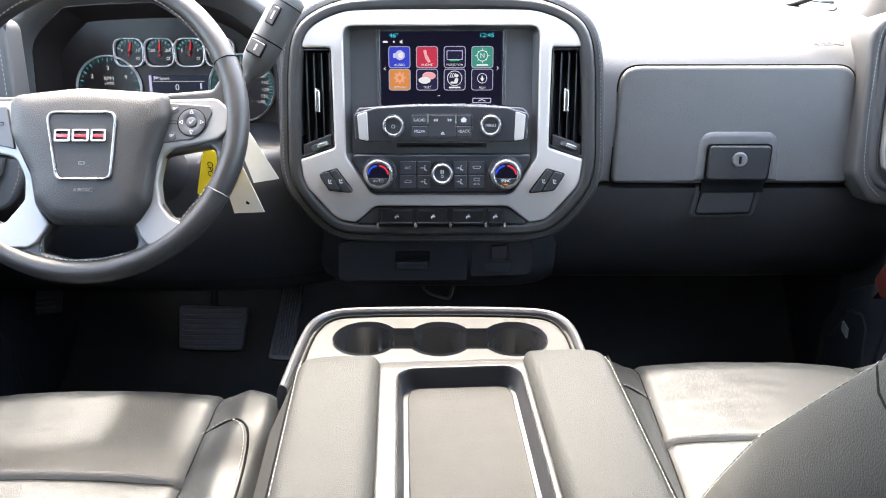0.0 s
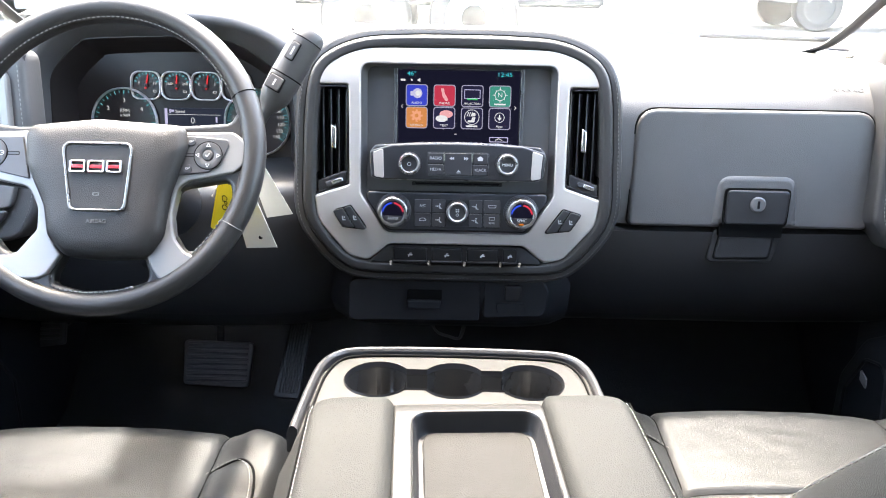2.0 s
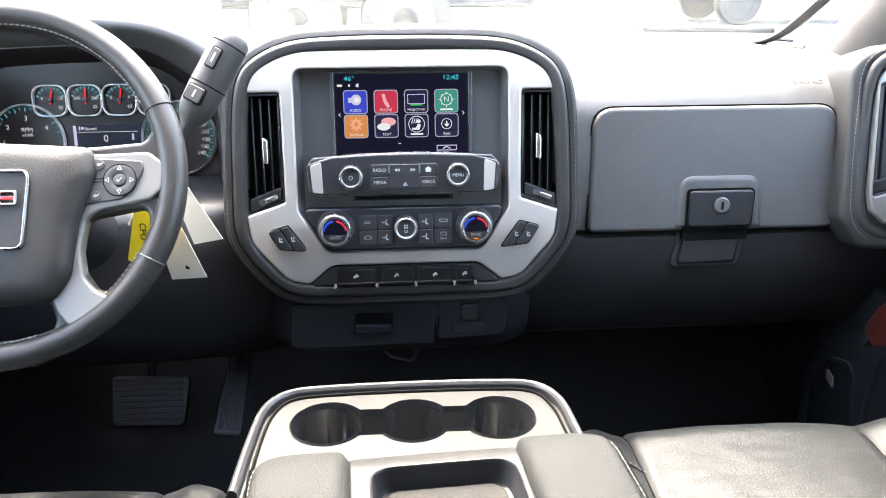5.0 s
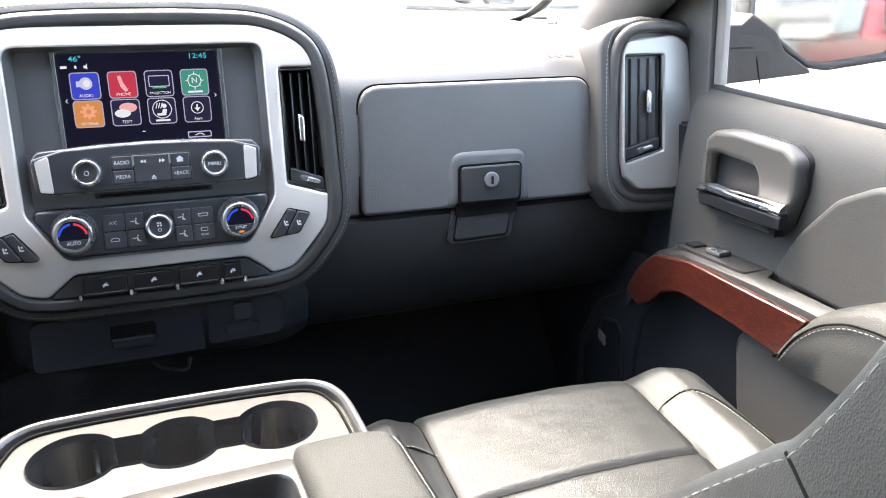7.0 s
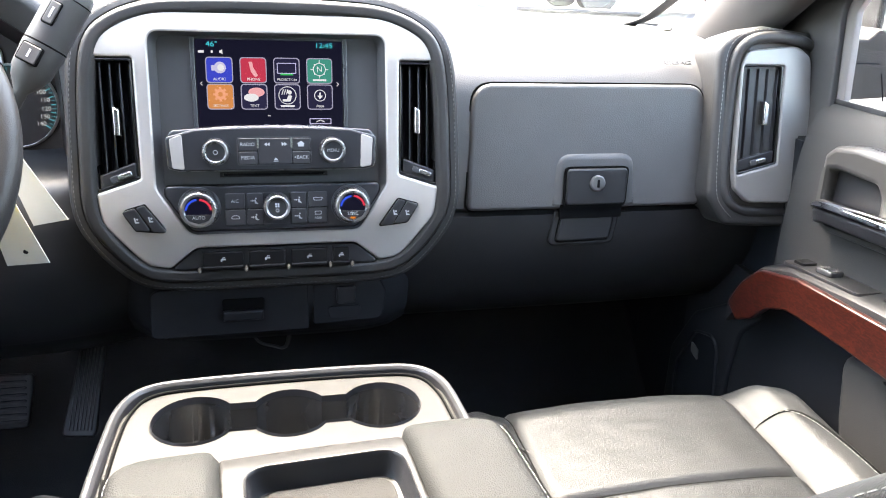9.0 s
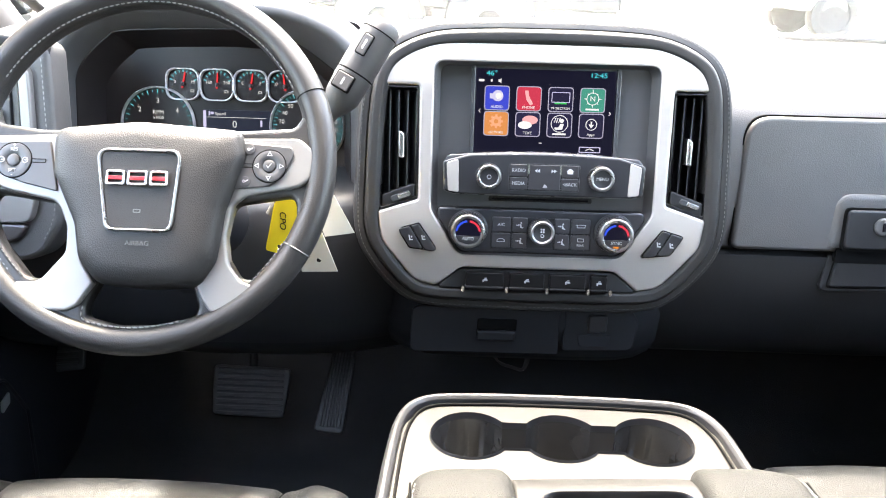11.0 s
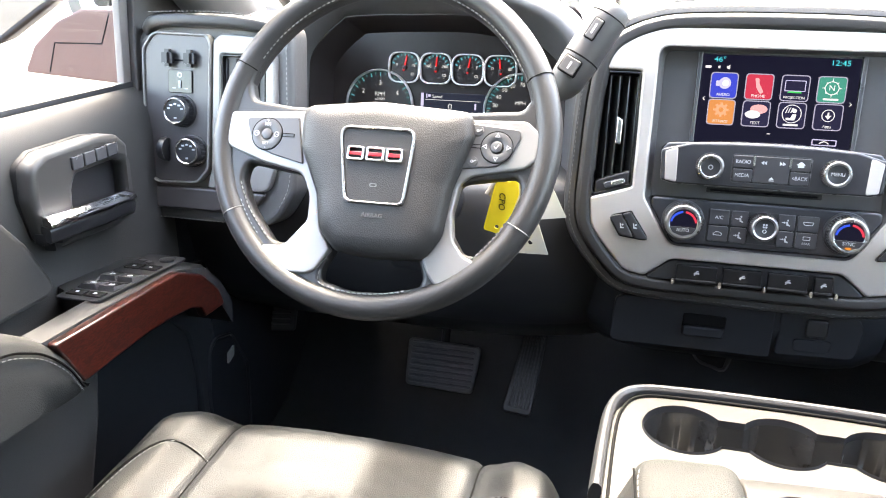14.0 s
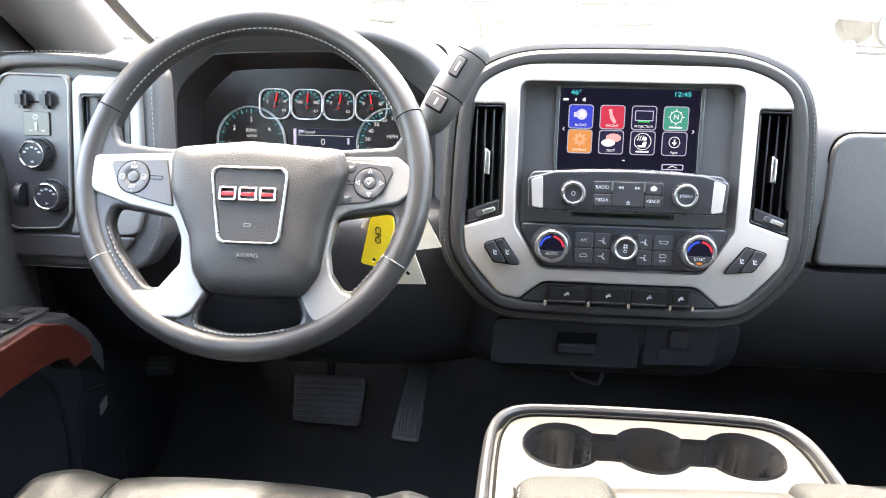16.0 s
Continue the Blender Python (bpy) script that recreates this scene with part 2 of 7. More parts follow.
def part(name, bm, material, parent=None, label="", angle=38):
    """Links a bmesh, or a mesh, as one object under a thing or a part."""
    if isinstance(bm, bmesh.types.BMesh):
        me = bpy.data.meshes.new(name)
        bmesh.ops.recalc_face_normals(bm, faces=bm.faces)
        bm.to_mesh(me)
        bm.free()
    else:
        me = bm
        me.name = name
    ob = new(name, finish(me, material, angle))
    if parent is not None:
        ob.parent = parent
    if label:
        ob["label"] = label
    return ob


def thing(name, label, category, m=Matrix(), group="", kind=""):
    ob = new(name)
    ob.empty_display_size = 0.05
    ob.matrix_world = m
    return tagged(ob, label, category, group, kind)


def facing(o, lean, yaw=0.0):
    """A frame at o whose x runs right, y up a face that leans back by lean degrees, z out of the face to the rear."""
    return Matrix.Translation(o) @ Matrix.Rotation(radians(yaw), 4, "Z") @ Matrix.Rotation(radians(90 - lean), 4, "X")


def rounded(pts, r, n=5):
    """A polygon with its corners rounded; r: one radius or one for each corner."""
    out, k = [], len(pts)
    for i, p in enumerate(pts):
        p, a, b = Vector(p[:2]), Vector(pts[i - 1][:2]), Vector(pts[(i + 1) % k][:2])
        rad = r[i] if isinstance(r, (list, tuple)) else r
        d1, d2 = a - p, b - p
        if rad <= 0 or d1.length < 1e-6 or d2.length < 1e-6:
            out.append(tuple(p))
            continue
        ang = d1.angle(d2)
        cut = min(rad / max(math.tan(ang / 2), 1e-3), 0.48 * d1.length, 0.48 * d2.length)
        p1, p2 = p + d1.normalized() * cut, p + d2.normalized() * cut
        for j in range(n + 1):
            s = j / n
            out.append(tuple(p1 * (1 - s) ** 2 + p * 2 * s * (1 - s) + p2 * s * s))
    return out


def rect(x0, y0, x1, y1, r=0.0, n=5):
    return rounded([(x0, y0), (x1, y0), (x1, y1), (x0, y1)], r, n) if r else [(x0, y0), (x1, y0), (x1, y1), (x0, y1)]


def disc(x, y, r, n=40, ry=None):
    return [(x + r * math.cos(a * math.tau / n), y + (ry or r) * math.sin(a * math.tau / n)) for a in range(n)]


def arc(x, y, r, a0, a1, n=24):
    return [(x + r * math.cos(radians(a0 + (a1 - a0) * i / n)), y + r * math.sin(radians(a0 + (a1 - a0) * i / n))) for i in range(n + 1)]


def band(x, y, r0, r1, a0, a1, n=24):
    return arc(x, y, r1, a0, a1, n) + arc(x, y, r0, a1, a0, n)


def plate(outlines, z0, z1, b=0.0, res=2):
    """A mesh of flat outlines (the later ones may be holes) from z0 to z1, with rounded edges b."""
    if not isinstance(outlines[0][0], (list, tuple)):
        outlines = [outlines]
    cu = bpy.data.curves.new("plate", "CURVE")
    cu.dimensions, cu.fill_mode = "2D", "BOTH"
    cu.extrude, cu.bevel_depth, cu.bevel_resolution, cu.offset = max(1e-5, (z1 - z0) / 2 - b), b, res, -b
    for o in outlines:
        sp = cu.splines.new("POLY")
        sp.points.add(len(o) - 1)
        for pt, q in zip(sp.points, o):
            pt.co = (q[0], q[1], 0, 1)
        sp.use_cyclic_u = True
    ob = bpy.data.objects.new("plate", cu)
    me = bpy.data.meshes.new_from_object(ob)
    bpy.data.objects.remove(ob)
    bpy.data.curves.remove(cu)
    me.transform(Matrix.Translation((0, 0, (z0 + z1) / 2)))
    me.materials.clear()
    return me


def words(text, size, x, y, z, thick=0.0004, spin=0.0, wide=1.0, align="CENTER", shear=0.0):
    cu = bpy.data.curves.new("words", "FONT")
    cu.body, cu.size, cu.extrude, cu.align_x, cu.align_y, cu.shear = text, size, thick, align, "CENTER", shear
    ob = bpy.data.objects.new("words", cu)
    me = bpy.data.meshes.new_from_object(ob)
    bpy.data.objects.remove(ob)
    bpy.data.curves.remove(cu)
    me.transform(Matrix.Translation((x, y, z)) @ Matrix.Rotation(radians(spin), 4, "Z") @ Matrix.Diagonal((wide, 1, 1, 1)))
    me.materials.clear()
    return me


def joined(*meshes):
    bm = bmesh.new()
    for me in meshes:
        bm.from_mesh(me)
        bpy.data.meshes.remove(me)
    out = bpy.data.meshes.new("joined")
    bm.to_mesh(out)
    bm.free()
    return out


def loft(rings, closed=True, caps=True, around=False):
    """Skins a row of equally long rings of points."""
    bm = bmesh.new()
    rows = [[bm.verts.new(p) for p in ring] for ring in rings]
    n = len(rings[0])
    pairs = list(zip(rows, rows[1:])) + ([(rows[-1], rows[0])] if around else [])
    for a, b in pairs:
        for i in range(n if closed else n - 1):
            j = (i + 1) % n
            bm.faces.new((a[i], a[j], b[j], b[i]))
    if caps and closed and not around:
        bm.faces.new(rows[0][::-1])
        bm.faces.new(rows[-1])
    return bm


def solid(bm, t):
    bmesh.ops.recalc_face_normals(bm, faces=bm.faces)
    bmesh.ops.solidify(bm, geom=bm.faces[:], thickness=t)
    return bm


def sheet(f, nu, nv, t=0.0):
    bm = loft([[f(i / nu, j / nv) for j in range(nv + 1)] for i in range(nu + 1)], closed=False)
    return solid(bm, t) if t else bm


def sweep(path, section, closed=False, up=(0, 0, 1), scale=None, caps=True):
    """Runs a flat section (side, up) along a path."""
    path = [Vector(p) for p in path]
    rings, k = [], len(path)
    for i, p in enumerate(path):
        a = path[i - 1] if closed or i else p
        b = path[(i + 1) % k] if closed or i < k - 1 else p
        d = (b - a).normalized()
        side = d.cross(Vector(up))
        side = side.normalized() if side.length > 1e-6 else Vector((1, 0, 0))
        top = side.cross(d)
        s = scale[i] if scale else 1
        rings.append([p + side * x * s + top * y * s for x, y in section])
    return loft(rings, caps=caps and not closed, around=closed)


def circle(r, n=12, ry=None):
    return [(r * math.cos(a * math.tau / n), (ry or r) * math.sin(a * math.tau / n)) for a in range(n)]


def smooth(pts, n=6, closed=False):
    """A smooth curve through the points."""
    pts = [Vector(p) for p in pts]
    out, k = [], len(pts)
    for i in range(k if closed else k - 1):
        p0, p1, p2, p3 = (pts[(i + d) % k] if closed else pts[min(max(i + d, 0), k - 1)] for d in (-1, 0, 1, 2))
        for j in range(n):
            s = j / n
            out.append(0.5 * (2 * p1 + (p2 - p0) * s + (2 * p0 - 5 * p1 + 4 * p2 - p3) * s * s + (3 * p1 - p0 - 3 * p2 + p3) * s ** 3))
    return out if closed else out + [pts[-1]]


def pad(sx, sy, sz, r, n=14, crown=0.0, m=Matrix(), warp=None):
    """A stuffed block: half sizes, edge radius, crown of its top."""
    bm = bmesh.new()
    bmesh.ops.create_cube(bm, size=2)
    bmesh.ops.subdivide_edges(bm, edges=bm.edges[:], cuts=n, use_grid_fill=True)
    for v in bm.verts:
        c = v.co
        p = Vector((math.copysign(abs(c.x) ** 0.8, c.x) * sx, math.copysign(abs(c.y) ** 0.8, c.y) * sy, math.copysign(abs(c.z) ** 0.8, c.z) * sz))
        q = Vector((max(-sx + r, min(sx - r, p.x)), max(-sy + r, min(sy - r, p.y)), max(-sz + min(r, sz), min(sz - min(r, sz), p.z))))
        d = p - q
        if d.length > 1e-9:
            p = q + d.normalized() * min(r, max(abs(d.x), abs(d.y), abs(d.z)))
        if p.z > 0:
            p.z += crown * (1 - (p.x / sx) ** 2) * (1 - (p.y / sy) ** 2)
        if warp:
            p = Vector(warp(p))
        v.co = m @ p
    return bm


def lathe(profile, n=40, m=Matrix()):
    """Turns (radius, height) pairs round z."""
    rings = [[m @ Vector((r * math.cos(a * math.tau / n), r * math.sin(a * math.tau / n), h)) for a in range(n)] for r, h in profile]
    return loft(rings, around=profile[0][0] > 0)


def stitches(path, length=0.006, gap=0.003, r=0.0009, parent=None, up=(0, 0, 1), name="stitching"):
    """A row of thread stitches along a path, as one mesh."""
    path = [Vector(p) for p in path]
    along = [0.0]
    for a, b in zip(path, path[1:]):
        along.append(along[-1] + (b - a).length)

    def at(s):
        k = 0
        while k < len(path) - 2 and along[k + 1] < s:
            k += 1
        return path[k].lerp(path[k + 1], (s - along[k]) / max(1e-9, along[k + 1] - along[k]))

    bm = bmesh.new()
    sec = circle(r, 5)
    for i in range(int(along[-1] / (length + gap))):
        p, q = at(i * (length + gap)), at(i * (length + gap) + length)
        d = (q - p).normalized()
        side = d.cross(Vector(up))
        side = side.normalized() if side.length > 1e-6 else Vector((1, 0, 0))
        top = side.cross(d)
        r0 = [bm.verts.new(p + side * x * 0.6 + top * y * 0.6) for x, y in sec]
        rm = [bm.verts.new((p + q) / 2 + side * x * 1.1 + top * y * 1.1) for x, y in sec]
        r1 = [bm.verts.new(q + side * x * 0.6 + top * y * 0.6) for x, y in sec]
        for ra, rb in ((r0, rm), (rm, r1)):
            for k in range(5):
                bm.faces.new((ra[k], ra[(k + 1) % 5], rb[(k + 1) % 5], rb[k]))
        bm.faces.new(r0[::-1])
        bm.faces.new(r1)
    return tagged(part(name, bm, THREAD, parent), kind="stuff")


# ---- setting ----
FLOOR = 0.64


def lot_height(y):
    s = max(0.0, min(1.0, (y - 3.2) / 5.8))
    return -0.15 + 0.74 * s * s * (3 - 2 * s)


def lot(a, b):
    x, y = -400 + 800 * a, (b - 0.5) * 2
    y = 600 * abs(y) ** 3 * (1 if y > 0 else -1)
    return Vector((x, y, lot_height(y)))


ground = part("ground", sheet(lot, 60, 120), ASPHALT)
tagged(ground, "pale sunlit asphalt parking lot", "ground", kind="structure")


def floor_shape(a, b):
    x, s = -0.98 + 1.9 * a, b
    hump = 0.10 * math.exp(-((x + 0.02) / 0.17) ** 4)
    y = -1.3 + 3.15 * s
    z = FLOOR + hump + max(0, y - 1.5) ** 1.3 * 1.5
    return Vector((x, y, min(z, 1.2)))


floor = part("floor", sheet(floor_shape, 40, 40, 0.02), CARPET)
tagged(floor, "black carpeted cab floor with a raised tunnel", "floor", kind="structure")


def block(x0, y0, z0, x1, y1, z1, r=0.02, n=3):
    bm = bmesh.new()
    bmesh.ops.create_cube(bm, size=1)
    for v in bm.verts:
        v.co = Vector(((x0 + x1) / 2 + v.co.x * (x1 - x0), (y0 + y1) / 2 + v.co.y * (y1 - y0), (z0 + z1) / 2 + v.co.z * (z1 - z0)))
    if r:
        bmesh.ops.bevel(bm, geom=bm.edges[:], offset=r, segments=n, affect="EDGES", clamp_overlap=True)
    return bm


def roof(a, b):
    x, y = -0.80 + 1.54 * a, -1.35 + 2.17 * b
    return Vector((x, y, 1.98 - 0.10 * abs(2 * a - 1) ** 4 - 0.05 * max(0, b - 0.8) * 5))


ceiling = tagged(part("ceiling", sheet(roof, 16, 16, 0.04), HEADLINER), "grey cloth headliner under the roof", "ceiling", kind="structure")
tagged(part("wall_rear", block(-0.96, -1.40, 0.6, 0.90, -1.33, 1.42), PILLARGREY), "grey rear wall of the cab", "wall", kind="structure")
firewall = tagged(part("wall_front", block(-0.98, 1.86, 0.5, 0.92, 1.92, 1.46), DARKPLASTIC), "black firewall below the windshield", "wall", kind="structure")
for sx, nm in ((-1, "wall_left"), (1, "wall_right")):
    xx = -0.93 if sx < 0 else 0.86
    tagged(part(nm, block(xx - 0.04, -1.40, 0.5, xx + 0.04, 0.05, 1.40), PLASTIC), "dark rear side panel of the cab", "wall", kind="structure")
    kx = -0.90 if sx < 0 else 0.85
    tagged(part("trim_kick", block(kx - 0.04, 1.24, 0.55, kx + 0.04, 1.90, 1.2), DARKPLASTIC), "black kick panel beside the footwell", "trim", kind="structure")


def windshield(a, b):
    half = 0.77 - 0.05 * b
    x = -0.035 + (2 * a - 1) * half
    return Vector((x, 1.93 - 1.12 * b - 0.38 * (2 * a - 1) ** 2 * (1 - 0.75 * b), 1.46 + 0.50 * b))


w = part("window_windshield", sheet(windshield, 20, 10, 0.005), SHIELD)
w.visible_shadow = False
tagged(w, "clear raked windshield glass", "window", kind="structure")
frit = [windshield(a, 0.02) + Vector((0, -0.008, 0.006)) for a in [i / 24 for i in range(25)]]
tagged(part("trim_windshield", sweep(smooth(frit, 2), circle(0.012, 8, 0.004)), GLOSS), "black border along the windshield base", "trim", kind="structure")

for nm, line in (("trim_corner_right", ((0.84, 0.012), (0.90, 0.014), (0.945, 0.022), (0.966, 0.05), (0.974, 0.10), (0.978, 0.22), (0.98, 0.5), (0.98, 0.98))), ("trim_corner_left", ((0.13, 0.012), (0.08, 0.014), (0.035, 0.022), (0.018, 0.05), (0.011, 0.10), (0.008, 0.22), (0.006, 0.5), (0.006, 0.98)))):
    track = smooth([windshield(a, b) + Vector((0, -0.010, 0.004)) for a, b in line], 5)
    taper = [min(1.0, 0.15 + 0.07 * i) for i in range(len(track))]
    tagged(part(nm, sweep(track, circle(0.011, 10, 0.006), scale=taper), RUBBER), "dark rubber edge round the windshield corner", "trim", kind="structure")

# tinted rear glass
for sx, px in ((-1, -0.90), (1, 0.84)):
    q = part("window_rear_door", loft([[Vector((px, -0.08, 1.40)), Vector((px, -1.34, 1.40)), Vector((px - sx * 0.12, -1.34, 1.95)), Vector((px - sx * 0.12, -0.08, 1.95))], [Vector((px + 0.004, -0.08, 1.40)), Vector((px + 0.004, -1.34, 1.40)), Vector((px + 0.004 - sx * 0.12, -1.34, 1.95)), Vector((px + 0.004 - sx * 0.12, -0.08, 1.95))]]), PRIVACY)
    tagged(q, "dark tinted rear door glass", "window", kind="structure")
tagged(part("window_rear", block(-0.86, -1.352, 1.41, 0.80, -1.347, 1.97, 0.0), PRIVACY), "dark tinted rear window glass", "window", kind="structure")

# pillars
for sx in (-1, 1):
    cx = -0.035
    base, top = windshield(0.5 + 0.5 * sx, 0.0), windshield(0.5 + 0.5 * sx, 1.0)
    mid = (base + top) / 2
    path = smooth([base + Vector((sx * 0.085, -0.02, -0.08)), base + Vector((sx * 0.075, -0.06, 0.0)), mid + Vector((sx * 0.05, -0.03, 0.0)), top + Vector((sx * 0.02, -0.02, 0))], 8)
    tagged(part("pillar_front", sweep(path, circle(0.075, 16, 0.045), up=(1, 0, 0)), PILLARGREY), "grey front roof pillar trim beside the windshield", "pillar", kind="structure")
    bx = -0.92 if sx < 0 else 0.86
    path = smooth([(bx, 0.02, 0.7), (bx, 0.0, 1.3), (bx - sx * 0.05, -0.03, 1.7), (bx - sx * 0.14, -0.05, 1.95)], 6)
    tagged(part("pillar_middle", sweep(path, circle(0.05, 14, 0.03), up=(1, 0, 0)), PILLARGREY), "grey middle roof pillar trim", "pillar", kind="structure")


# ---- dashboard ----
dash = thing("dashboard", "dark grey soft-skinned truck dashboard with pale stitching", "dashboard")


def ztop(x):
    return 1.502 - 0.05 * x * x


def right_profile(x):
    zt = ztop(x)
    pts = [(1.92, zt - 0.01), (1.75, zt - 0.004), (1.60, zt), (1.47, zt - 0.004), (1.39, zt - 0.016), (1.34, 1.462), (1.315, 1.445), (1.300, 1.43), (1.286, 1.412), (1.279, 1.395),
           (1.270, 1.33), (1.266, 1.26), (1.268, 1.226), (1.275, 1.222), (1.2745, 1.219), (1.262, 1.214), (1.263, 1.18), (1.272, 1.13), (1.295, 1.08), (1.335, 1.03), (1.40, 0.995), (1.55, 0.975), (1.70, 0.97)]
    return [Vector((x, y, z)) for y, z in pts[:14]]


def right_lower(x):
    e = 0.012 * max(0.0, (x - 0.60) / 0.25)
    pts = [(1.2745, 1.219), (1.262, 1.214), (1.263, 1.18), (1.272, 1.13), (1.295, 1.08), (1.335, 1.03), (1.40, 0.995), (1.55, 0.975), (1.70, 0.97)]
    return [Vector((x, y + e, z)) for y, z in pts]


def across(profile, x0, x1, n, t=0.012):
    """A skin along x with its thickness behind and below the drawn profile."""
    rings = []
    for i in range(n + 1):
        p = profile(x0 + (x1 - x0) * i / n)
        rings.append(p + [q + Vector((0, t, -t)) for q in reversed(p)])
    return loft(rings)


part("upper_pad", across(right_profile, 0.20, 0.86, 30), SOFT, dash, "dark grey grained passenger side skin", angle=50)
part("lower_pad", across(right_lower, 0.19, 0.86, 22), LOWERSKIN, dash, "lower passenger panel, skin darkened for shade", angle=50)


def left_top(x):
    zt = ztop(x)
    pts = [(1.92, zt - 0.01), (1.75, zt - 0.004), (1.60, zt), (1.47, zt - 0.003), (1.43, zt - 0.006)]
    return [Vector((x, y, z)) for y, z in pts]


part("top_pad", across(left_top, -0.96, 0.235, 30), SOFT, dash, "dark grey soft top skin")


def left_brow(x):
    return [Vector((x, y, z)) for y, z in ((1.45, 1.496), (1.36, 1.488), (1.29, 1.478), (1.25, 1.462), (1.235, 1.44), (1.235, 1.25))]


part("side_pad", across(left_brow, -0.96, -0.70, 8), SOFT, dash)


def knee(x):
    e = 0.03 * abs((x + 0.58) / 0.33) ** 4
    pts = [(1.36, 1.30), (1.25, 1.285), (1.225, 1.262), (1.218, 1.22), (1.222, 1.17), (1.24, 1.10), (1.275, 1.04), (1.33, 0.995), (1.45, 0.97), (1.6, 0.965)]
    return [Vector((x, y + e, z)) for y, z in pts]


part("knee_panel", across(knee, -0.90, -0.20, 24), PLASTIC, dash, "black lower steering side panel")


def under(x):
    e = 0.05 * (abs(x) / 0.21) ** 6
    pts = [(1.24, 1.14), (1.238, 1.10), (1.248, 1.06), (1.27, 1.035), (1.33, 1.01), (1.50, 0.985), (1.75, 0.97)]
    return [Vector((x, y + e, z)) for y, z in pts]


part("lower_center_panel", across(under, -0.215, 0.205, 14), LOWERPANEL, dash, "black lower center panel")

# glove box
G = facing((0.48, 1.2655, 1.228), 5.5)


def on(parent_m, mesh):
    mesh.transform(parent_m)
    return mesh


glove_outline = rounded([(-0.193, -0.004), (0.199, -0.004), (0.186, 0.186), (-0.19, 0.186)], [0.012, 0.012, 0.034, 0.036], 8)
glove = part("glove_box_door", on(G, plate(glove_outline, -0.004, 0.010, 0.006, 4)), SOFT, dash, "large dark grey glove box door")
part("door_gap", on(G, plate([[(x * 1.011, 0.09 + (y - 0.09) * 1.022) for x, y in glove_outline]], -0.006, 0.0035)), SEAM, glove)
part("latch_surround", on(G, plate(rounded([(-0.060, 0.000), (0.082, 0.000), (0.074, 0.084), (-0.054, 0.084)], [0.004, 0.004, 0.026, 0.026], 6), -0.008, 0.0140, 0.0105, 8)), SOFT, glove, "raised swelling round the latch")
part("latch", on(G, plate(rounded([(-0.0395, 0.004), (0.0590, 0.004), (0.0610, 0.0605), (-0.0395, 0.0605)], 0.008), 0.010, 0.0225, 0.003, 3)), PLASTIC, glove, "black latch paddle")
part("latch_edge", on(G, plate(rounded([(-0.0420, 0.000), (0.0615, 0.000), (0.0635, 0.0630), (-0.0420, 0.0630)], 0.009), 0.008, 0.0190)), SEAM, glove)
part("latch_gap", on(G, plate(rect(-0.0440, -0.019, 0.0590, 0.004, 0.003), -0.004, 0.0125)), SEAM, glove)
part("lock_cylinder", lathe([(0.0, 0.022), (0.0125, 0.022), (0.0125, 0.027), (0.0105, 0.0282), (0.0, 0.0282)], 24, G @ Matrix.Translation((0.010, 0.038, -0.002))), LOCKMETAL, glove, "round metal key lock", angle=15)
part("key_slot", on(G, plate(rect(0.0085, 0.032, 0.0115, 0.044), 0.026, 0.0287)), INK, glove)
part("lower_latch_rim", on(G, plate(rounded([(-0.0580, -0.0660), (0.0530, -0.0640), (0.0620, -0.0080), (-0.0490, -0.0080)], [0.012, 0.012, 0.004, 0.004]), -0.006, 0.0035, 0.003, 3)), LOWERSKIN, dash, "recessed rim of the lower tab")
part("lower_latch", on(G, plate(rounded([(-0.0465, -0.0575), (0.0430, -0.0555), (0.0490, -0.0185), (-0.0395, -0.0185)], 0.006), 0.000, 0.0085, 0.003, 3)), LOWERSKIN, dash, "lower latch tab, skin darkened for shade")
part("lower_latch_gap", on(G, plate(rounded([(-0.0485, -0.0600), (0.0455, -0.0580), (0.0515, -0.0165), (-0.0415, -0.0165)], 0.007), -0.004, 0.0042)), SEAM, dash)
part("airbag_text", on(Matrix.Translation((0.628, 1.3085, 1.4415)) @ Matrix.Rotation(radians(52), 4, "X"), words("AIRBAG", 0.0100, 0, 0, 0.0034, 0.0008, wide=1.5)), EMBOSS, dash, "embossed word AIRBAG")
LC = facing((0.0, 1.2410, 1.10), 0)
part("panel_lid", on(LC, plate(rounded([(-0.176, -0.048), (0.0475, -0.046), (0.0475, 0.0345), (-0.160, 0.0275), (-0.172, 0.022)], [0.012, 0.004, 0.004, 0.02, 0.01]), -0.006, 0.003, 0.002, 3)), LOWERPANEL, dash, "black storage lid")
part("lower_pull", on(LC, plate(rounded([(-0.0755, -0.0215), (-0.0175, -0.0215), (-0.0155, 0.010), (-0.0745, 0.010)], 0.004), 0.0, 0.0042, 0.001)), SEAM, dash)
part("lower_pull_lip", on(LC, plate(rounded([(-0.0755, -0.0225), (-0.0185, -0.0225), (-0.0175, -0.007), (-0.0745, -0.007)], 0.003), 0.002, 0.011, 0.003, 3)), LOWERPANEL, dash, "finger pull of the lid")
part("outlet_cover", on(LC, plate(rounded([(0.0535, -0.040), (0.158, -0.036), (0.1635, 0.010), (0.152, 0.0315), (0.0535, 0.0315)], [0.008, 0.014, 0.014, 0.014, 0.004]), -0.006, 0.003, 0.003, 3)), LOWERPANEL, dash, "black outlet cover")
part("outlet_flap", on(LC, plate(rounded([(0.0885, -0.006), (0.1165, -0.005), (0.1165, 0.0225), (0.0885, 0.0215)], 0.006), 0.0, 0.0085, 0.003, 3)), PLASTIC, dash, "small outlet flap")
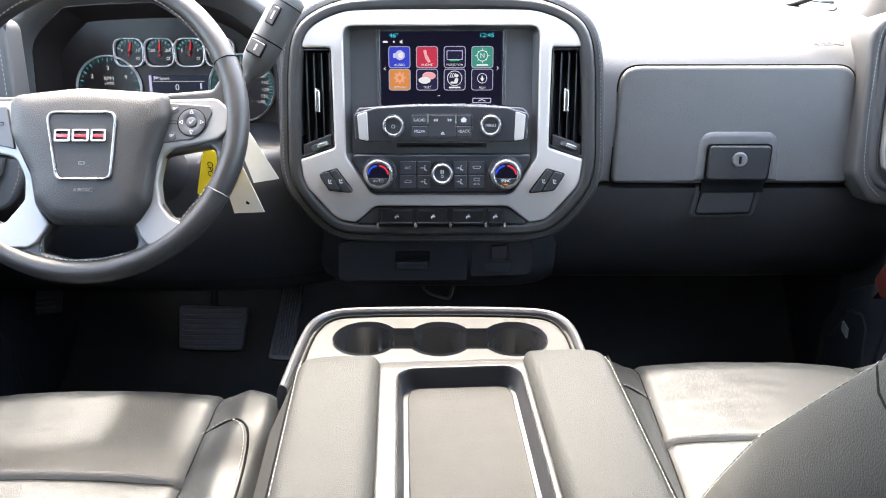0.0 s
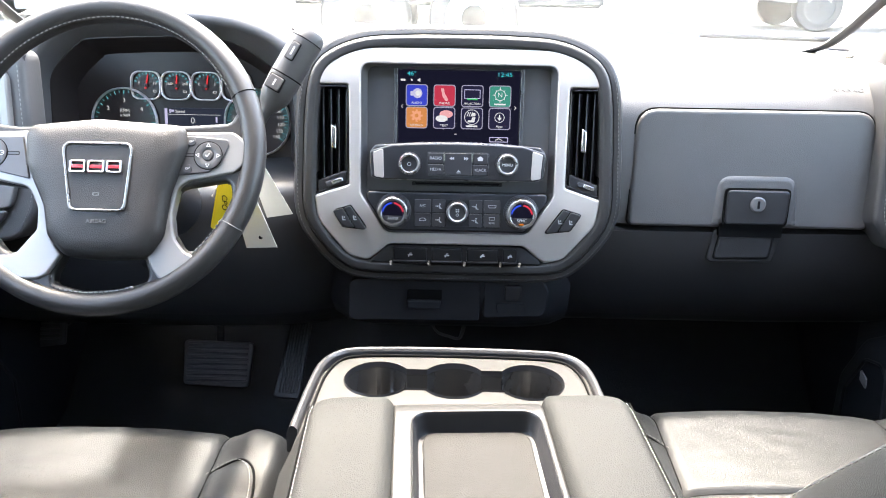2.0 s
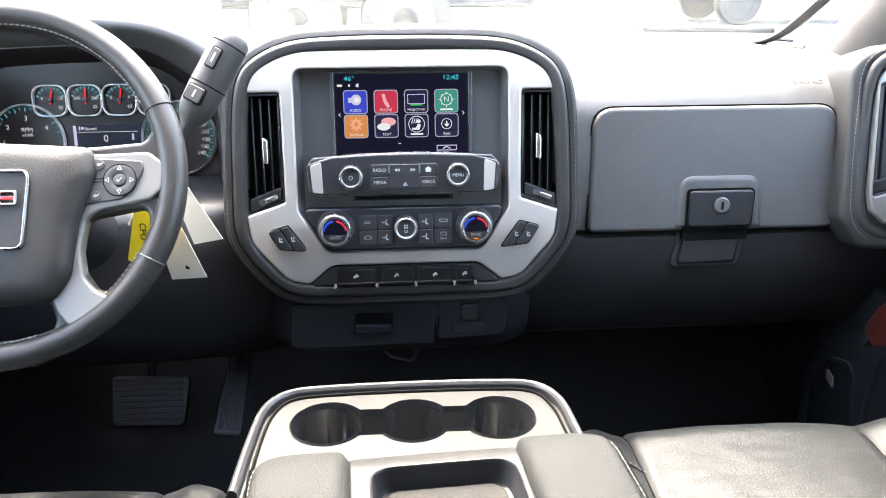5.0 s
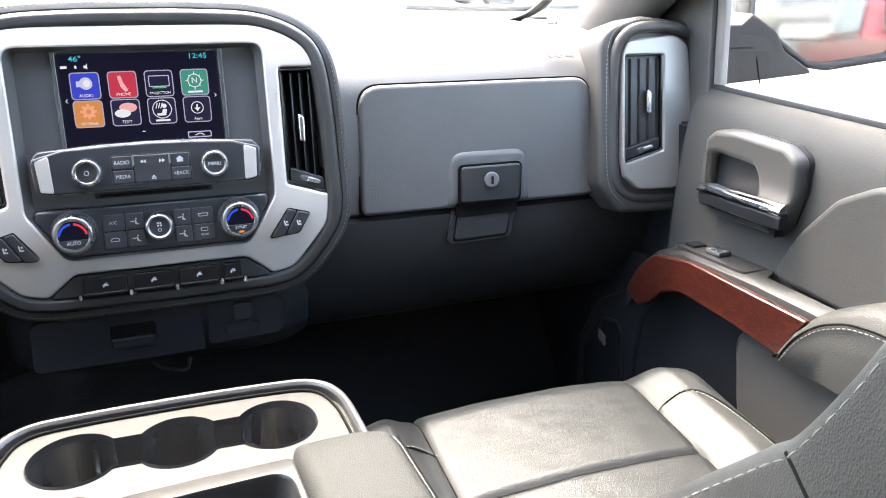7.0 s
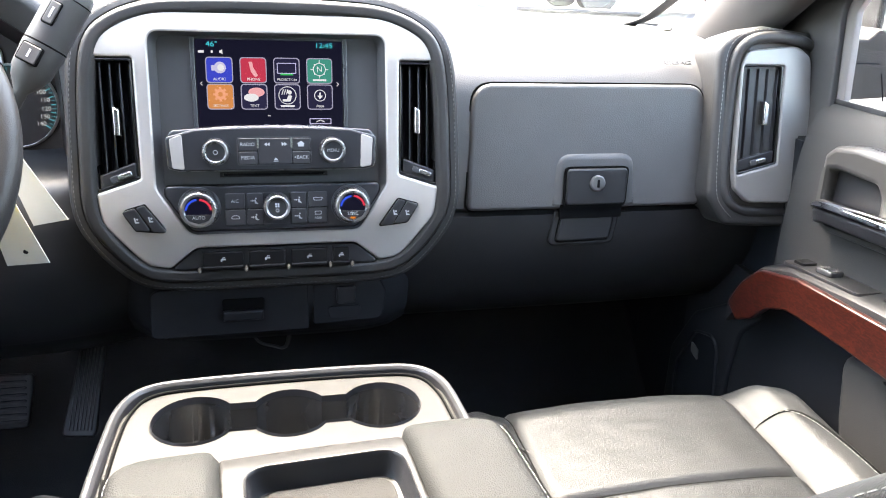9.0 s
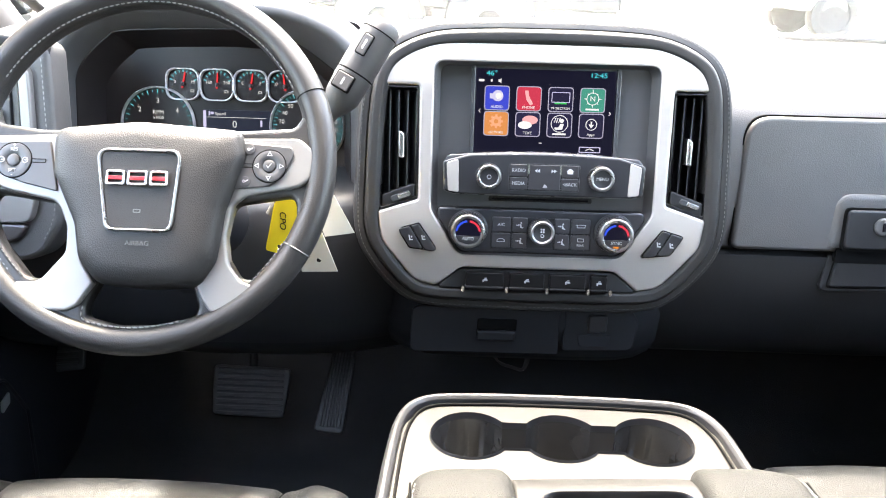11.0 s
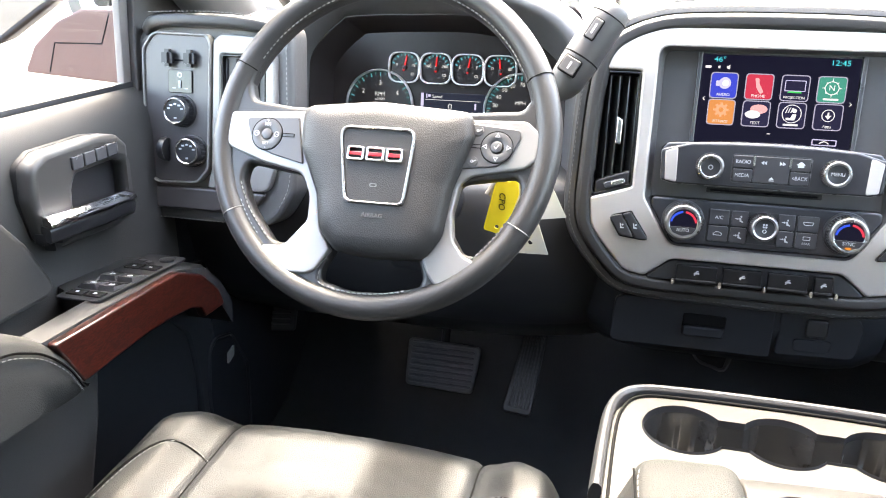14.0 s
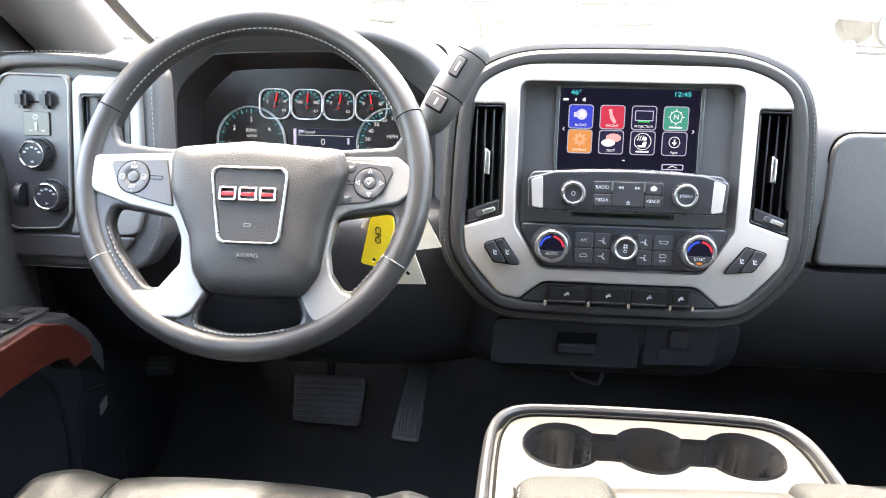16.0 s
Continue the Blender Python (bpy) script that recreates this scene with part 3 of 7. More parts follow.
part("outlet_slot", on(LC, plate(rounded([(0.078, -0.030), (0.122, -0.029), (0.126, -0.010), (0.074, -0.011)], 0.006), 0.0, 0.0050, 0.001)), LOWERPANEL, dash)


strap = thing("loose_strap", "loose grey strap hanging below the dash", "strap")
part("band", sweep(smooth([(-0.040, 1.44, 0.985), (-0.036, 1.42, 0.957), (-0.026, 1.42, 0.941), (-0.006, 1.42, 0.9335), (0.017, 1.42, 0.9305), (0.028, 1.44, 0.960)], 6), circle(0.0045, 8, 0.0022)), PEDALRUBBER, strap)


# ---- center stack ----
ST = facing((0.005, 1.2, 1.2), 9.6)
stack = thing("center_stack", "silver and black center stack with touch screen", "center stack", ST)
half_ring = [(0.0, 0.331), (0.08, 0.330), (0.150, 0.3245), (0.200, 0.305), (0.228, 0.275), (0.239, 0.22), (0.2435, 0.13), (0.2435, 0.055), (0.224, 0.010), (0.185, -0.034), (0.145, -0.0475), (0.07, -0.0495), (0.0, -0.05)]
ring_o = [(p.x, p.y) for p in smooth([(x, y, 0) for x, y in half_ring] + [(-x, y, 0) for x, y in half_ring[-2:0:-1]], 5, closed=True)]


def inset(poly, d):
    """The closed clockwise outline moved inwards by d."""
    out, k = [], len(poly)
    for i in range(k):
        t = (Vector(poly[(i + 1) % k]) - Vector(poly[i - 1])).normalized()
        out.append((poly[i][0] + t.y * d, poly[i][1] - t.x * d))
    return out


def bezel_sag(y):
    """How far the bezel falls back towards its top and its foot."""
    return -2.4 * max(0.0, y - 0.235) ** 2 - 1.4 * max(0.0, 0.090 - y) ** 2


ring_path = [Vector((x, y, -0.006 + 0.9 * bezel_sag(y))) for x, y in inset(ring_o, 0.0125)]
part("padded_rim", sweep(ring_path, rounded([(-0.0105, -0.05), (0.0105, -0.05), (0.0105, 0.006), (0.005, 0.0135), (-0.006, 0.0135), (-0.0105, 0.006)], 0.005, 4), closed=True), LEATHER, stack, "padded black leather rim")
skirt = [[Vector((x, y, z + 0.8 * bezel_sag(y))) for x, y in inset(ring_o, d)] for d, z in ((0.004, -0.05), (0.003, -0.012), (-0.001, -0.007), (-0.009, -0.0065), (-0.0125, -0.009), (-0.0155, -0.018), (-0.018, -0.045), (-0.020, -0.09), (-0.014, -0.10))]
part("rim_skirt", loft(skirt, closed=True, around=True), SKIRT, stack, "soft skin flaring into the dash")
stitches([Vector((x, y, -0.0060 + 0.8 * bezel_sag(y))) for x, y in inset(ring_o, -0.0075) + inset(ring_o, -0.0075)[:1]], 0.0042, 0.0022, 0.0004, stack, up=(0, 0, 1))
inner_o = rounded([(-0.150, 0.284), (0.150, 0.284), (0.151, 0.085), (0.112, 0.023), (-0.112, 0.023), (-0.151, 0.085)], [0.014, 0.014, 0.02, 0.02, 0.02, 0.02], 6)
bez = rounded([(-0.224, 0.252), (-0.215, 0.285), (-0.150, 0.309), (0.150, 0.309), (0.215, 0.285), (0.224, 0.252), (0.170, 0.252), (0.169, 0.098), (0.224, 0.080), (0.220, 0.04), (0.172, -0.020), (0.142, -0.026), (0.108, 0.003),
               (-0.108, 0.003), (-0.142, -0.026), (-0.172, -0.020), (-0.220, 0.04), (-0.224, 0.080), (-0.169, 0.098), (-0.170, 0.252)],
              [0.004, 0.05, 0.04, 0.04, 0.05, 0.004, 0.005, 0.006, 0.004, 0.03, 0.03, 0.01, 0.02, 0.02, 0.01, 0.03, 0.03, 0.004, 0.006, 0.005], 6)


def bent(me, sag):
    """Cuts a flat mesh across in narrow bands and bends it back."""
    bm = bmesh.new()
    bm.from_mesh(me)
    bpy.data.meshes.remove(me)
    for i in range(38):
        bmesh.ops.bisect_plane(bm, geom=bm.verts[:] + bm.edges[:] + bm.faces[:], plane_co=(0, -0.035 + 0.0095 * i, 0), plane_no=(0, 1, 0))
    for v in bm.verts:
        v.co.z += sag(v.co.y)
    return bm


part("silver_bezel", bent(plate([bez, inner_o], -0.03, 0.004, 0.0035, 3), bezel_sag), SILVER, stack, "satin silver surround")
part("backing", plate(inset(ring_o, 0.012), -0.055, -0.032), PLASTIC, stack)
# inner well: dark satin sides down to the screen
well = [[Vector((x, y, 0.002)) for x, y in inner_o], [Vector((x * 0.985, (y - 0.16) * 0.985 + 0.16, -0.002)) for x, y in inner_o], [Vector((x * 0.95, (y - 0.16) * 0.97 + 0.16, -0.02)) for x, y in inner_o]]
part("well", loft(well, caps=False), WELL, stack)
part("well_floor", plate([[(x * 0.96, (y - 0.16) * 0.98 + 0.16) for x, y in inner_o]], -0.03, -0.0195), WELL, stack, "grey satin panel")

# touch screen
screen = part("touch_screen", plate(rect(-0.0945, 0.160, 0.0945, 0.2765, 0.002), -0.024, -0.0145, 0.0008), SCREENBLACK, stack, "lit touch screen with rows of app icons")
Z = -0.0142
for sgn in (-1, 1):
    part("cheek", plate(rounded([(sgn * 0.0955, 0.158), (sgn * 0.101, 0.158), (sgn * 0.101, 0.279), (sgn * 0.0955, 0.279)], 0.001), -0.022, -0.0125, 0.001), SATIN, stack)
ICONS = [((0.02, 0.05, 0.75), "AUDIO"), ((0.72, 0.02, 0.06), "PHONE"), ((0.006, 0.006, 0.03), "PROJECTION"), ((0.03, 0.36, 0.26), "Nav"),
         ((0.85, 0.32, 0.06), "SETTINGS"), ((0.02, 0.02, 0.07), "TEXT"), ((0.012, 0.012, 0.05), "Air"), ((0.012, 0.012, 0.04), "Apps")]
HILITE = glow("icon_white", (0.85, 0.88, 0.95), 0.9)
BORDER = glow("icon_border", (0.45, 0.45, 0.62), 0.8)
GREEN = glow("icon_green", (0.05, 0.6, 0.15), 0.9)
PINK = glow("icon_pink", (0.9, 0.45, 0.5), 0.9)
LAV = glow("icon_lavender", (0.6, 0.6, 0.9), 0.9)
TEAL = glow("clock_teal", (0.05, 0.7, 0.85), 0.95)
ORANGE = glow("icon_orange", (0.95, 0.42, 0.25), 0.9)
for i, (colour, word) in enumerate(ICONS):
    cx = -0.0656 + 0.0432 * (i % 4)
    cy = 0.2375 - 0.0343 * (i // 4)
    tile = part("app_tile", plate(rect(cx - 0.0172, cy - 0.0167, cx + 0.0172, cy + 0.0167, 0.005), Z - 0.001, Z + 0.0002), BORDER, screen)
    part("tile_face", plate(rect(cx - 0.0159, cy - 0.0154, cx + 0.0159, cy + 0.0154, 0.0042), Z, Z + 0.0005), screen_tile("icon_face", colour, [min(1.0, c * 0.75 + 0.05 * (1, 1, 1.6)[k]) for k, c in enumerate(colour)] if max(colour) > 0.1 else (0.030, 0.028, 0.075)), screen)
    z0, z1 = Z + 0.0004, Z + 0.0008
    if word not in ("Nav", "Air"):
        part("tile_word", words(word, 0.0052 if len(word) < 7 else 0.0044, cx, cy - 0.0118, z1 - 0.0002, 0.0002), HILITE, screen)
    else:
        part("tile_word", plate(rect(cx - 0.009, cy - 0.0132, cx + 0.009, cy - 0.0108), z0, z1), HILITE, screen)
    if i == 0:
        g = [(plate(disc(cx + 0.001, cy + 0.003, 0.0075), z0, z1), LAV), (plate(disc(cx + 0.002, cy + 0.003, 0.0042), z1, z1 + 0.0003), HILITE), (plate(rect(cx - 0.010, cy - 0.001, cx - 0.005, cy + 0.006, 0.001), z0, z1), LAV)]
    elif i == 1:
        g = [(plate(rounded([(cx - 0.006, cy + 0.011), (cx - 0.001, cy + 0.011), (cx + 0.000, cy + 0.004), (cx + 0.004, cy - 0.003), (cx + 0.006, cy - 0.007), (cx + 0.002, cy - 0.009), (cx - 0.003, cy - 0.002)], 0.0015), z0, z1), PINK)]
    elif i == 2:
        g = [(plate([rect(cx - 0.0125, cy - 0.004, cx + 0.0125, cy + 0.010, 0.001), rect(cx - 0.0115, cy - 0.003, cx + 0.0115, cy + 0.009)], z0, z1), LAV), (plate(rounded([(cx - 0.009, cy - 0.006), (cx + 0.009, cy - 0.006), (cx + 0.007, cy - 0.0035), (cx - 0.007, cy - 0.0035)], 0.0006), z0, z1), GREEN)]
    elif i == 3:
        g = [(plate([disc(cx, cy + 0.002, 0.0085), disc(cx, cy + 0.002, 0.0075)], z0, z1), HILITE), (words("N", 0.010, cx, cy + 0.002, z1, 0.0002), HILITE)]
        for a in range(0, 360, 45):
            g.append((plate([(cx + r * math.cos(radians(a + d)), cy + 0.002 + r * math.sin(radians(a + d))) for r, d in ((0.0085, -6), (0.0125 if a % 90 == 0 else 0.0105, 0), (0.0085, 6))], z0, z1), HILITE))
    elif i == 4:
        gear = []
        for a in range(0, 360, 45):
            gear += [(cx + r * math.cos(radians(a + d)), cy + 0.003 + r * math.sin(radians(a + d))) for r, d in ((0.007, -12), (0.0095, -9), (0.0095, 9), (0.007, 12))]
        g = [(plate([gear, disc(cx, cy + 0.003, 0.003)], z0, z1), ORANGE)]
    elif i == 5:
        g = [(plate(disc(cx + 0.003, cy + 0.006, 0.0105, 30, 0.006), z0, z1), PINK), (plate(disc(cx - 0.004, cy - 0.001, 0.0095, 30, 0.0052), z0 + 0.0002, z1 + 0.0003), HILITE)]
    elif i == 6:
        g = [(plate([disc(cx, cy + 0.002, 0.0118), disc(cx, cy + 0.002, 0.0108)], z0, z1), HILITE), (plate(disc(cx + 0.003, cy + 0.006, 0.0028), z0, z1), HILITE), (plate(rounded([(cx - 0.006, cy - 0.006), (cx + 0.004, cy - 0.006), (cx + 0.006, cy + 0.002), (cx + 0.001, cy + 0.002), (cx - 0.001, cy - 0.003), (cx - 0.007, cy - 0.003)], 0.0012), z0, z1), HILITE)]
        for k in range(3):
            g.append((plate(rounded([(cx - 0.008 + 0.003 * k, cy + 0.003), (cx - 0.0068 + 0.003 * k, cy + 0.003), (cx - 0.0045 + 0.003 * k, cy + 0.010), (cx - 0.0057 + 0.003 * k, cy + 0.010)], 0.0003), z0, z1), HILITE))
    else:
        g = [(plate([disc(cx, cy + 0.002, 0.0078), disc(cx, cy + 0.002, 0.0068)], z0, z1), HILITE), (plate([(cx - 0.001, cy + 0.006), (cx + 0.001, cy + 0.006), (cx + 0.001, cy + 0.002), (cx + 0.0038, cy + 0.002), (cx, cy - 0.003), (cx - 0.0038, cy + 0.002), (cx - 0.001, cy + 0.002)], z0, z1), HILITE)]
    for me, mm in g:
        part("tile_symbol", me, mm, screen)
part("temperature", words("46\u00b0", 0.0094, -0.0735, 0.2700, Z + 0.0004, 0.0002, wide=1.15), TEAL, screen)
part("clock", words("12:45", 0.0094, 0.0705, 0.2703, Z + 0.0004, 0.0002, wide=1.15), TEAL, screen)
part("status_icons", joined(plate(rect(-0.091, 0.2590, -0.0835, 0.2622, 0.001), Z, Z + 0.0005), plate(rect(-0.075, 0.2590, -0.0725, 0.2622), Z, Z + 0.0005), plate([(-0.0645, 0.2590), (-0.0625, 0.2590), (-0.0605, 0.2575), (-0.0605, 0.2640), (-0.0625, 0.2622), (-0.0645, 0.2622)], Z, Z + 0.0005)), HILITE, screen)
part("page_arrow", plate([(-0.0905, 0.2200), (-0.0878, 0.2226), (-0.0868, 0.2226), (-0.0892, 0.2200), (-0.0868, 0.2174), (-0.0878, 0.2174)], Z, Z + 0.0005), HILITE, screen)
part("page_arrow", plate([(0.0900, 0.2203), (0.0873, 0.2229), (0.0863, 0.2229), (0.0887, 0.2203), (0.0863, 0.2177), (0.0873, 0.2177)], Z, Z + 0.0005), HILITE, screen)
part("page_dot", plate(rect(-0.006, 0.1779, -0.002, 0.1789), Z, Z + 0.0005), HILITE, screen)
part("tray_button", plate([rect(0.0490, 0.1670, 0.0785, 0.1750, 0.0012), rect(0.0502, 0.1682, 0.0773, 0.1738, 0.001)], Z, Z + 0.0005), LAV, screen)
part("tray_arrow", plate([(0.0580, 0.1692), (0.0637, 0.1720), (0.0694, 0.1692), (0.0694, 0.1706), (0.0637, 0.1732), (0.0580, 0.1706)], Z, Z + 0.0006), HILITE, screen)

# radio face
face_o = [(-0.134, 0.112), (-0.12, 0.108), (0.12, 0.108), (0.134, 0.112), (0.136, 0.152), (0.10, 0.162), (0.05, 0.1645), (0.0, 0.1655), (-0.05, 0.1645), (-0.10, 0.162), (-0.136, 0.152)]
face = part("radio_face", plate(rounded(face_o, [0.005, 0.01, 0.01, 0.005, 0.006, 0.02, 0, 0, 0, 0.02, 0.006]), -0.02, 0.014, 0.003, 3), PANEL, stack, "charcoal radio control face")
part("radio_shelf", plate(rounded([(-0.138, 0.150), (0.138, 0.150), (0.128, 0.161), (0.06, 0.1660), (0.0, 0.1672), (-0.06, 0.1660), (-0.128, 0.161)], 0.006), -0.02, 0.007, 0.003, 3), SATIN, stack)
for s in (-1, 1):
    part("silver_end", plate(rounded([(s * 0.1135, 0.1100), (s * 0.1285, 0.1125), (s * 0.1310, 0.1500), (s * 0.1150, 0.1560)], 0.003), 0.0, 0.0150, 0.0012), SILVER, face)
part("chrome_line", plate([rounded(face_o, [0.005, 0.01, 0.01, 0.005, 0.006, 0.02, 0, 0, 0, 0.02, 0.006]), [(x * 0.992, 0.137 + (y - 0.137) * 0.965) for x, y in rounded(face_o, [0.005, 0.01, 0.01, 0.005, 0.006, 0.02, 0, 0, 0, 0.02, 0.006])]], 0.008, 0.0128, 0.0004), RINGMETAL, face)


def knob(x, y, r, h, z0, parent, chrome=True, label="round control knob with a chrome ring"):
    k = part("knob", lathe([(0, z0), (r * 1.03, z0), (r * 1.03, z0 + h * 0.25), (r * 0.98, z0 + h * 0.32), (r * 0.94, z0 + h * 0.86), (r * 0.88, z0 + h * 0.95), (r * 0.70, z0 + h * 0.95), (r * 0.66, z0 + h * 0.93), (0, z0 + h * 0.95)], 44, Matrix.Translation((x, y, 0))), PLASTIC, parent, label)
    part("knob_ring", lathe([(r * 0.955, z0 + h * 0.62), (r * 0.97, z0 + h * 0.72), (r * 0.945, z0 + h * 0.92), (r * 0.90, z0 + h * 1.0), (r * 0.83, z0 + h * 1.03), (r * 0.74, z0 + h * 1.01), (r * 0.69, z0 + h * 0.96), (r * 0.72, z0 + h * 0.60)], 44, Matrix.Translation((x, y, 0))), RINGMETAL if chrome else PLASTIC, k)
    ribs = []
    for i in range(40):
        a = i * math.tau / 40
        ribs.append(plate([(x + q * math.cos(a + d), y + q * math.sin(a + d)) for q, d in ((r * 0.95, -0.045), (r * 1.0, -0.03), (r * 1.0, 0.03), (r * 0.95, 0.045))], z0 + h * 0.30, z0 + h * 0.80))
    tagged(part("knob_ribs", joined(*ribs), KNURL, k), kind="stuff")
    return k


power = knob(-0.0738, 0.1335, 0.0172, 0.016, 0.013, face)
menu = knob(0.0762, 0.1345, 0.0172, 0.016, 0.013, face)
part("power_mark", plate([disc(-0.0738, 0.1335, 0.003), disc(-0.0738, 0.1335, 0.0022)], 0.0283, 0.0287), WHITEPRINT, power)
part("menu_word", words("MENU", 0.0062, 0.0762, 0.1345, 0.0285, 0.0002, wide=0.95), WHITEPRINT, menu)
part("button_frame", plate([rect(-0.0475, 0.1145, 0.0485, 0.1525, 0.005), rect(-0.0463, 0.1157, 0.0473, 0.1513, 0.004)], 0.012, 0.0152), SATIN, face)
for bx0, by0, bx1, by1 in ((-0.0455, 0.134, -0.0215, 0.1505), (-0.0455, 0.1165, -0.0215, 0.133), (-0.0205, 0.1165, 0.0225, 0.1505), (0.0235, 0.134, 0.0465, 0.1505), (0.0235, 0.1165, 0.0465, 0.133)):
    part("radio_button", plate(rect(bx0, by0, bx1, by1, 0.002), 0.012, 0.0163, 0.001), BUTTON, face)
for s in (-0.0205, 0.0225):
    part("chrome_tick", plate(rect(s - 0.0014, 0.138, s + 0.0014, 0.151, 0.0008), 0.015, 0.0172), DULLCHROME, face)
for word, x, y in (("RADIO", -0.0338, 0.1423), ("MEDIA", -0.0338, 0.1250), ("<BACK", 0.0352, 0.1250)):
    part("button_word", words(word, 0.0066, x, y, 0.0165, 0.0002, wide=0.9), WHITEPRINT, face)
part("track_marks", joined(*[plate([(x, 0.1400), (x, 0.1450), (x + d * 0.0035, 0.1425)], 0.016, 0.0167) for x, d in ((-0.009, -1), (-0.0055, -1), (0.010, 1), (0.0135, 1))]), WHITEPRINT, face)
part("eject_mark", joined(plate([(-0.001, 0.1215), (0.005, 0.1215), (0.002, 0.1250)], 0.016, 0.0167), plate(rect(-0.001, 0.1198, 0.005, 0.1207), 0.016, 0.0167)), WHITEPRINT, face)
part("home_mark", plate([(0.0313, 0.1392), (0.0387, 0.1392), (0.0387, 0.1428), (0.0402, 0.1428), (0.035, 0.1468), (0.0298, 0.1428), (0.0313, 0.1428)], 0.016, 0.0167), WHITEPRINT, face)
part("disc_slot", plate(rect(-0.067, 0.0985, 0.067, 0.1015, 0.001), -0.02, -0.0185), INK, stack)
part("slot_lip", plate([rect(-0.072, 0.0965, 0.072, 0.1035, 0.002), rect(-0.067, 0.0985, 0.067, 0.1015)], -0.02, -0.017, 0.0008), PLASTIC, stack)

# climate panel
cl_o = rounded([(-0.142, 0.088), (0.142, 0.088), (0.143, 0.075), (0.110, 0.026), (-0.110, 0.026), (-0.143, 0.075)], [0.006, 0.006, 0.01, 0.014, 0.014, 0.01])
climate = part("climate_panel", plate(cl_o, -0.022, 0.0005, 0.004, 3), PANEL, stack, "charcoal climate control panel")
for kx, lab in ((-0.0990, "AUTO"), (0.1013, "SYNC")):
    part("dial_seat", lathe([(0.0, -0.001), (0.0275, -0.001), (0.0270, 0.003), (0.024, 0.0045), (0, 0.0045)], 44, Matrix.Translation((kx, 0.0585, 0))), PLASTIC, climate)
    d = knob(kx, 0.0585, 0.0245, 0.021, 0.002, climate, label="temperature dial with blue and red arcs")
    part("dial_face", plate(disc(kx, 0.0585, 0.0183), 0.0205, 0.0226), SCREENBLACK, d)
    part("cool_arc", plate(band(kx, 0.0565, 0.0145, 0.0172, 172, 96), 0.0226, 0.0233), glow("cool_blue", (0.03, 0.10, 0.9), 0.9), d)
    part("warm_arc", plate(band(kx, 0.0565, 0.0145, 0.0172, 84, 8), 0.0226, 0.0233), glow("warm_red", (0.85, 0.05, 0.10), 0.9), d)
    part("dial_cap", plate(rounded([(kx - 0.0175, 0.0525), (kx - 0.0125, 0.0445), (kx, 0.0405), (kx + 0.0125, 0.0445), (kx + 0.0175, 0.0525)], [0.001, 0.004, 0.008, 0.004, 0.001]), 0.0226, 0.0236, 0.0003), PLASTIC, d)
    part("dial_word", words(lab, 0.0062, kx, 0.0485, 0.0238, 0.0002, wide=0.95), WHITEPRINT, d)
    if lab == "SYNC":
        part("indicator", plate(rect(kx - 0.0035, 0.0418, kx + 0.0035, 0.0440, 0.0006), 0.0236, 0.0242), glow("amber", (1.0, 0.28, 0.03), 1.2), d)
fan = knob(0.0013, 0.0592, 0.0175, 0.024, 0.0, climate, label="fan knob")
part("fan_mark", joined(*[plate(disc(0.0013 + 0.0022 * math.cos(radians(a)), 0.0625 + 0.0022 * math.sin(radians(a)), 0.0013, 12), 0.0227, 0.0232) for a in (45, 135, 225, 315)], plate([disc(0.0013, 0.0555, 0.0024), disc(0.0013, 0.0555, 0.0017)], 0.0227, 0.0232)), WHITEPRINT, fan)
part("climate_frame", plate([rect(-0.039, 0.0345, 0.0425, 0.0775, 0.004), rect(-0.0382, 0.0353, 0.0417, 0.0767, 0.0035)], 0.0, 0.0022), SATIN, climate)
for bx, by in ((-0.0535, 0.0665), (-0.0535, 0.0445), (-0.0275, 0.0665), (-0.0275, 0.0445), (0.0300, 0.0665), (0.0300, 0.0445), (0.0560, 0.0665), (0.0560, 0.0445)):
    wd = 0.0128 if abs(bx) > 0.04 else 0.0102
    part("climate_button", plate(rect(bx - wd, by - 0.0103, bx + wd, by + 0.0103, 0.002), -0.001, 0.0032, 0.0008), BUTTON, climate)
part("button_word", words("A/C", 0.0062, -0.0535, 0.0665, 0.0034, 0.0002), WHITEPRINT, climate)
for bx, by in ((-0.0275, 0.0665), (-0.0275, 0.0445), (0.0300, 0.0665), (0.0300, 0.0445)):
    part("flow_mark", joined(plate(disc(bx + 0.0012, by + 0.0032, 0.0011, 12), 0.003, 0.0037), plate([(bx - 0.001, by + 0.0012), (bx + 0.0012, by + 0.0016), (bx + 0.002, by - 0.002), (bx + 0.0045, by - 0.0035), (bx + 0.004, by - 0.0045), (bx, by - 0.0035)], 0.003, 0.0037), plate(rect(bx - 0.006, by - 0.0005, bx - 0.002, by + 0.0005), 0.003, 0.0037), plate([(bx - 0.003, by + 0.0015), (bx - 0.001, by), (bx - 0.003, by - 0.0015)], 0.003, 0.0037)), WHITEPRINT, climate)
part("recirculate_mark", plate([rounded([(-0.059, 0.0425), (-0.048, 0.0425), (-0.048, 0.0455), (-0.051, 0.0475), (-0.056, 0.0475), (-0.059, 0.0450)], 0.001), rounded([(-0.0582, 0.0432), (-0.0488, 0.0432), (-0.0488, 0.0450), (-0.0513, 0.0468), (-0.0557, 0.0468), (-0.0582, 0.0447)], 0.0008)], 0.003, 0.0037), WHITEPRINT, climate)
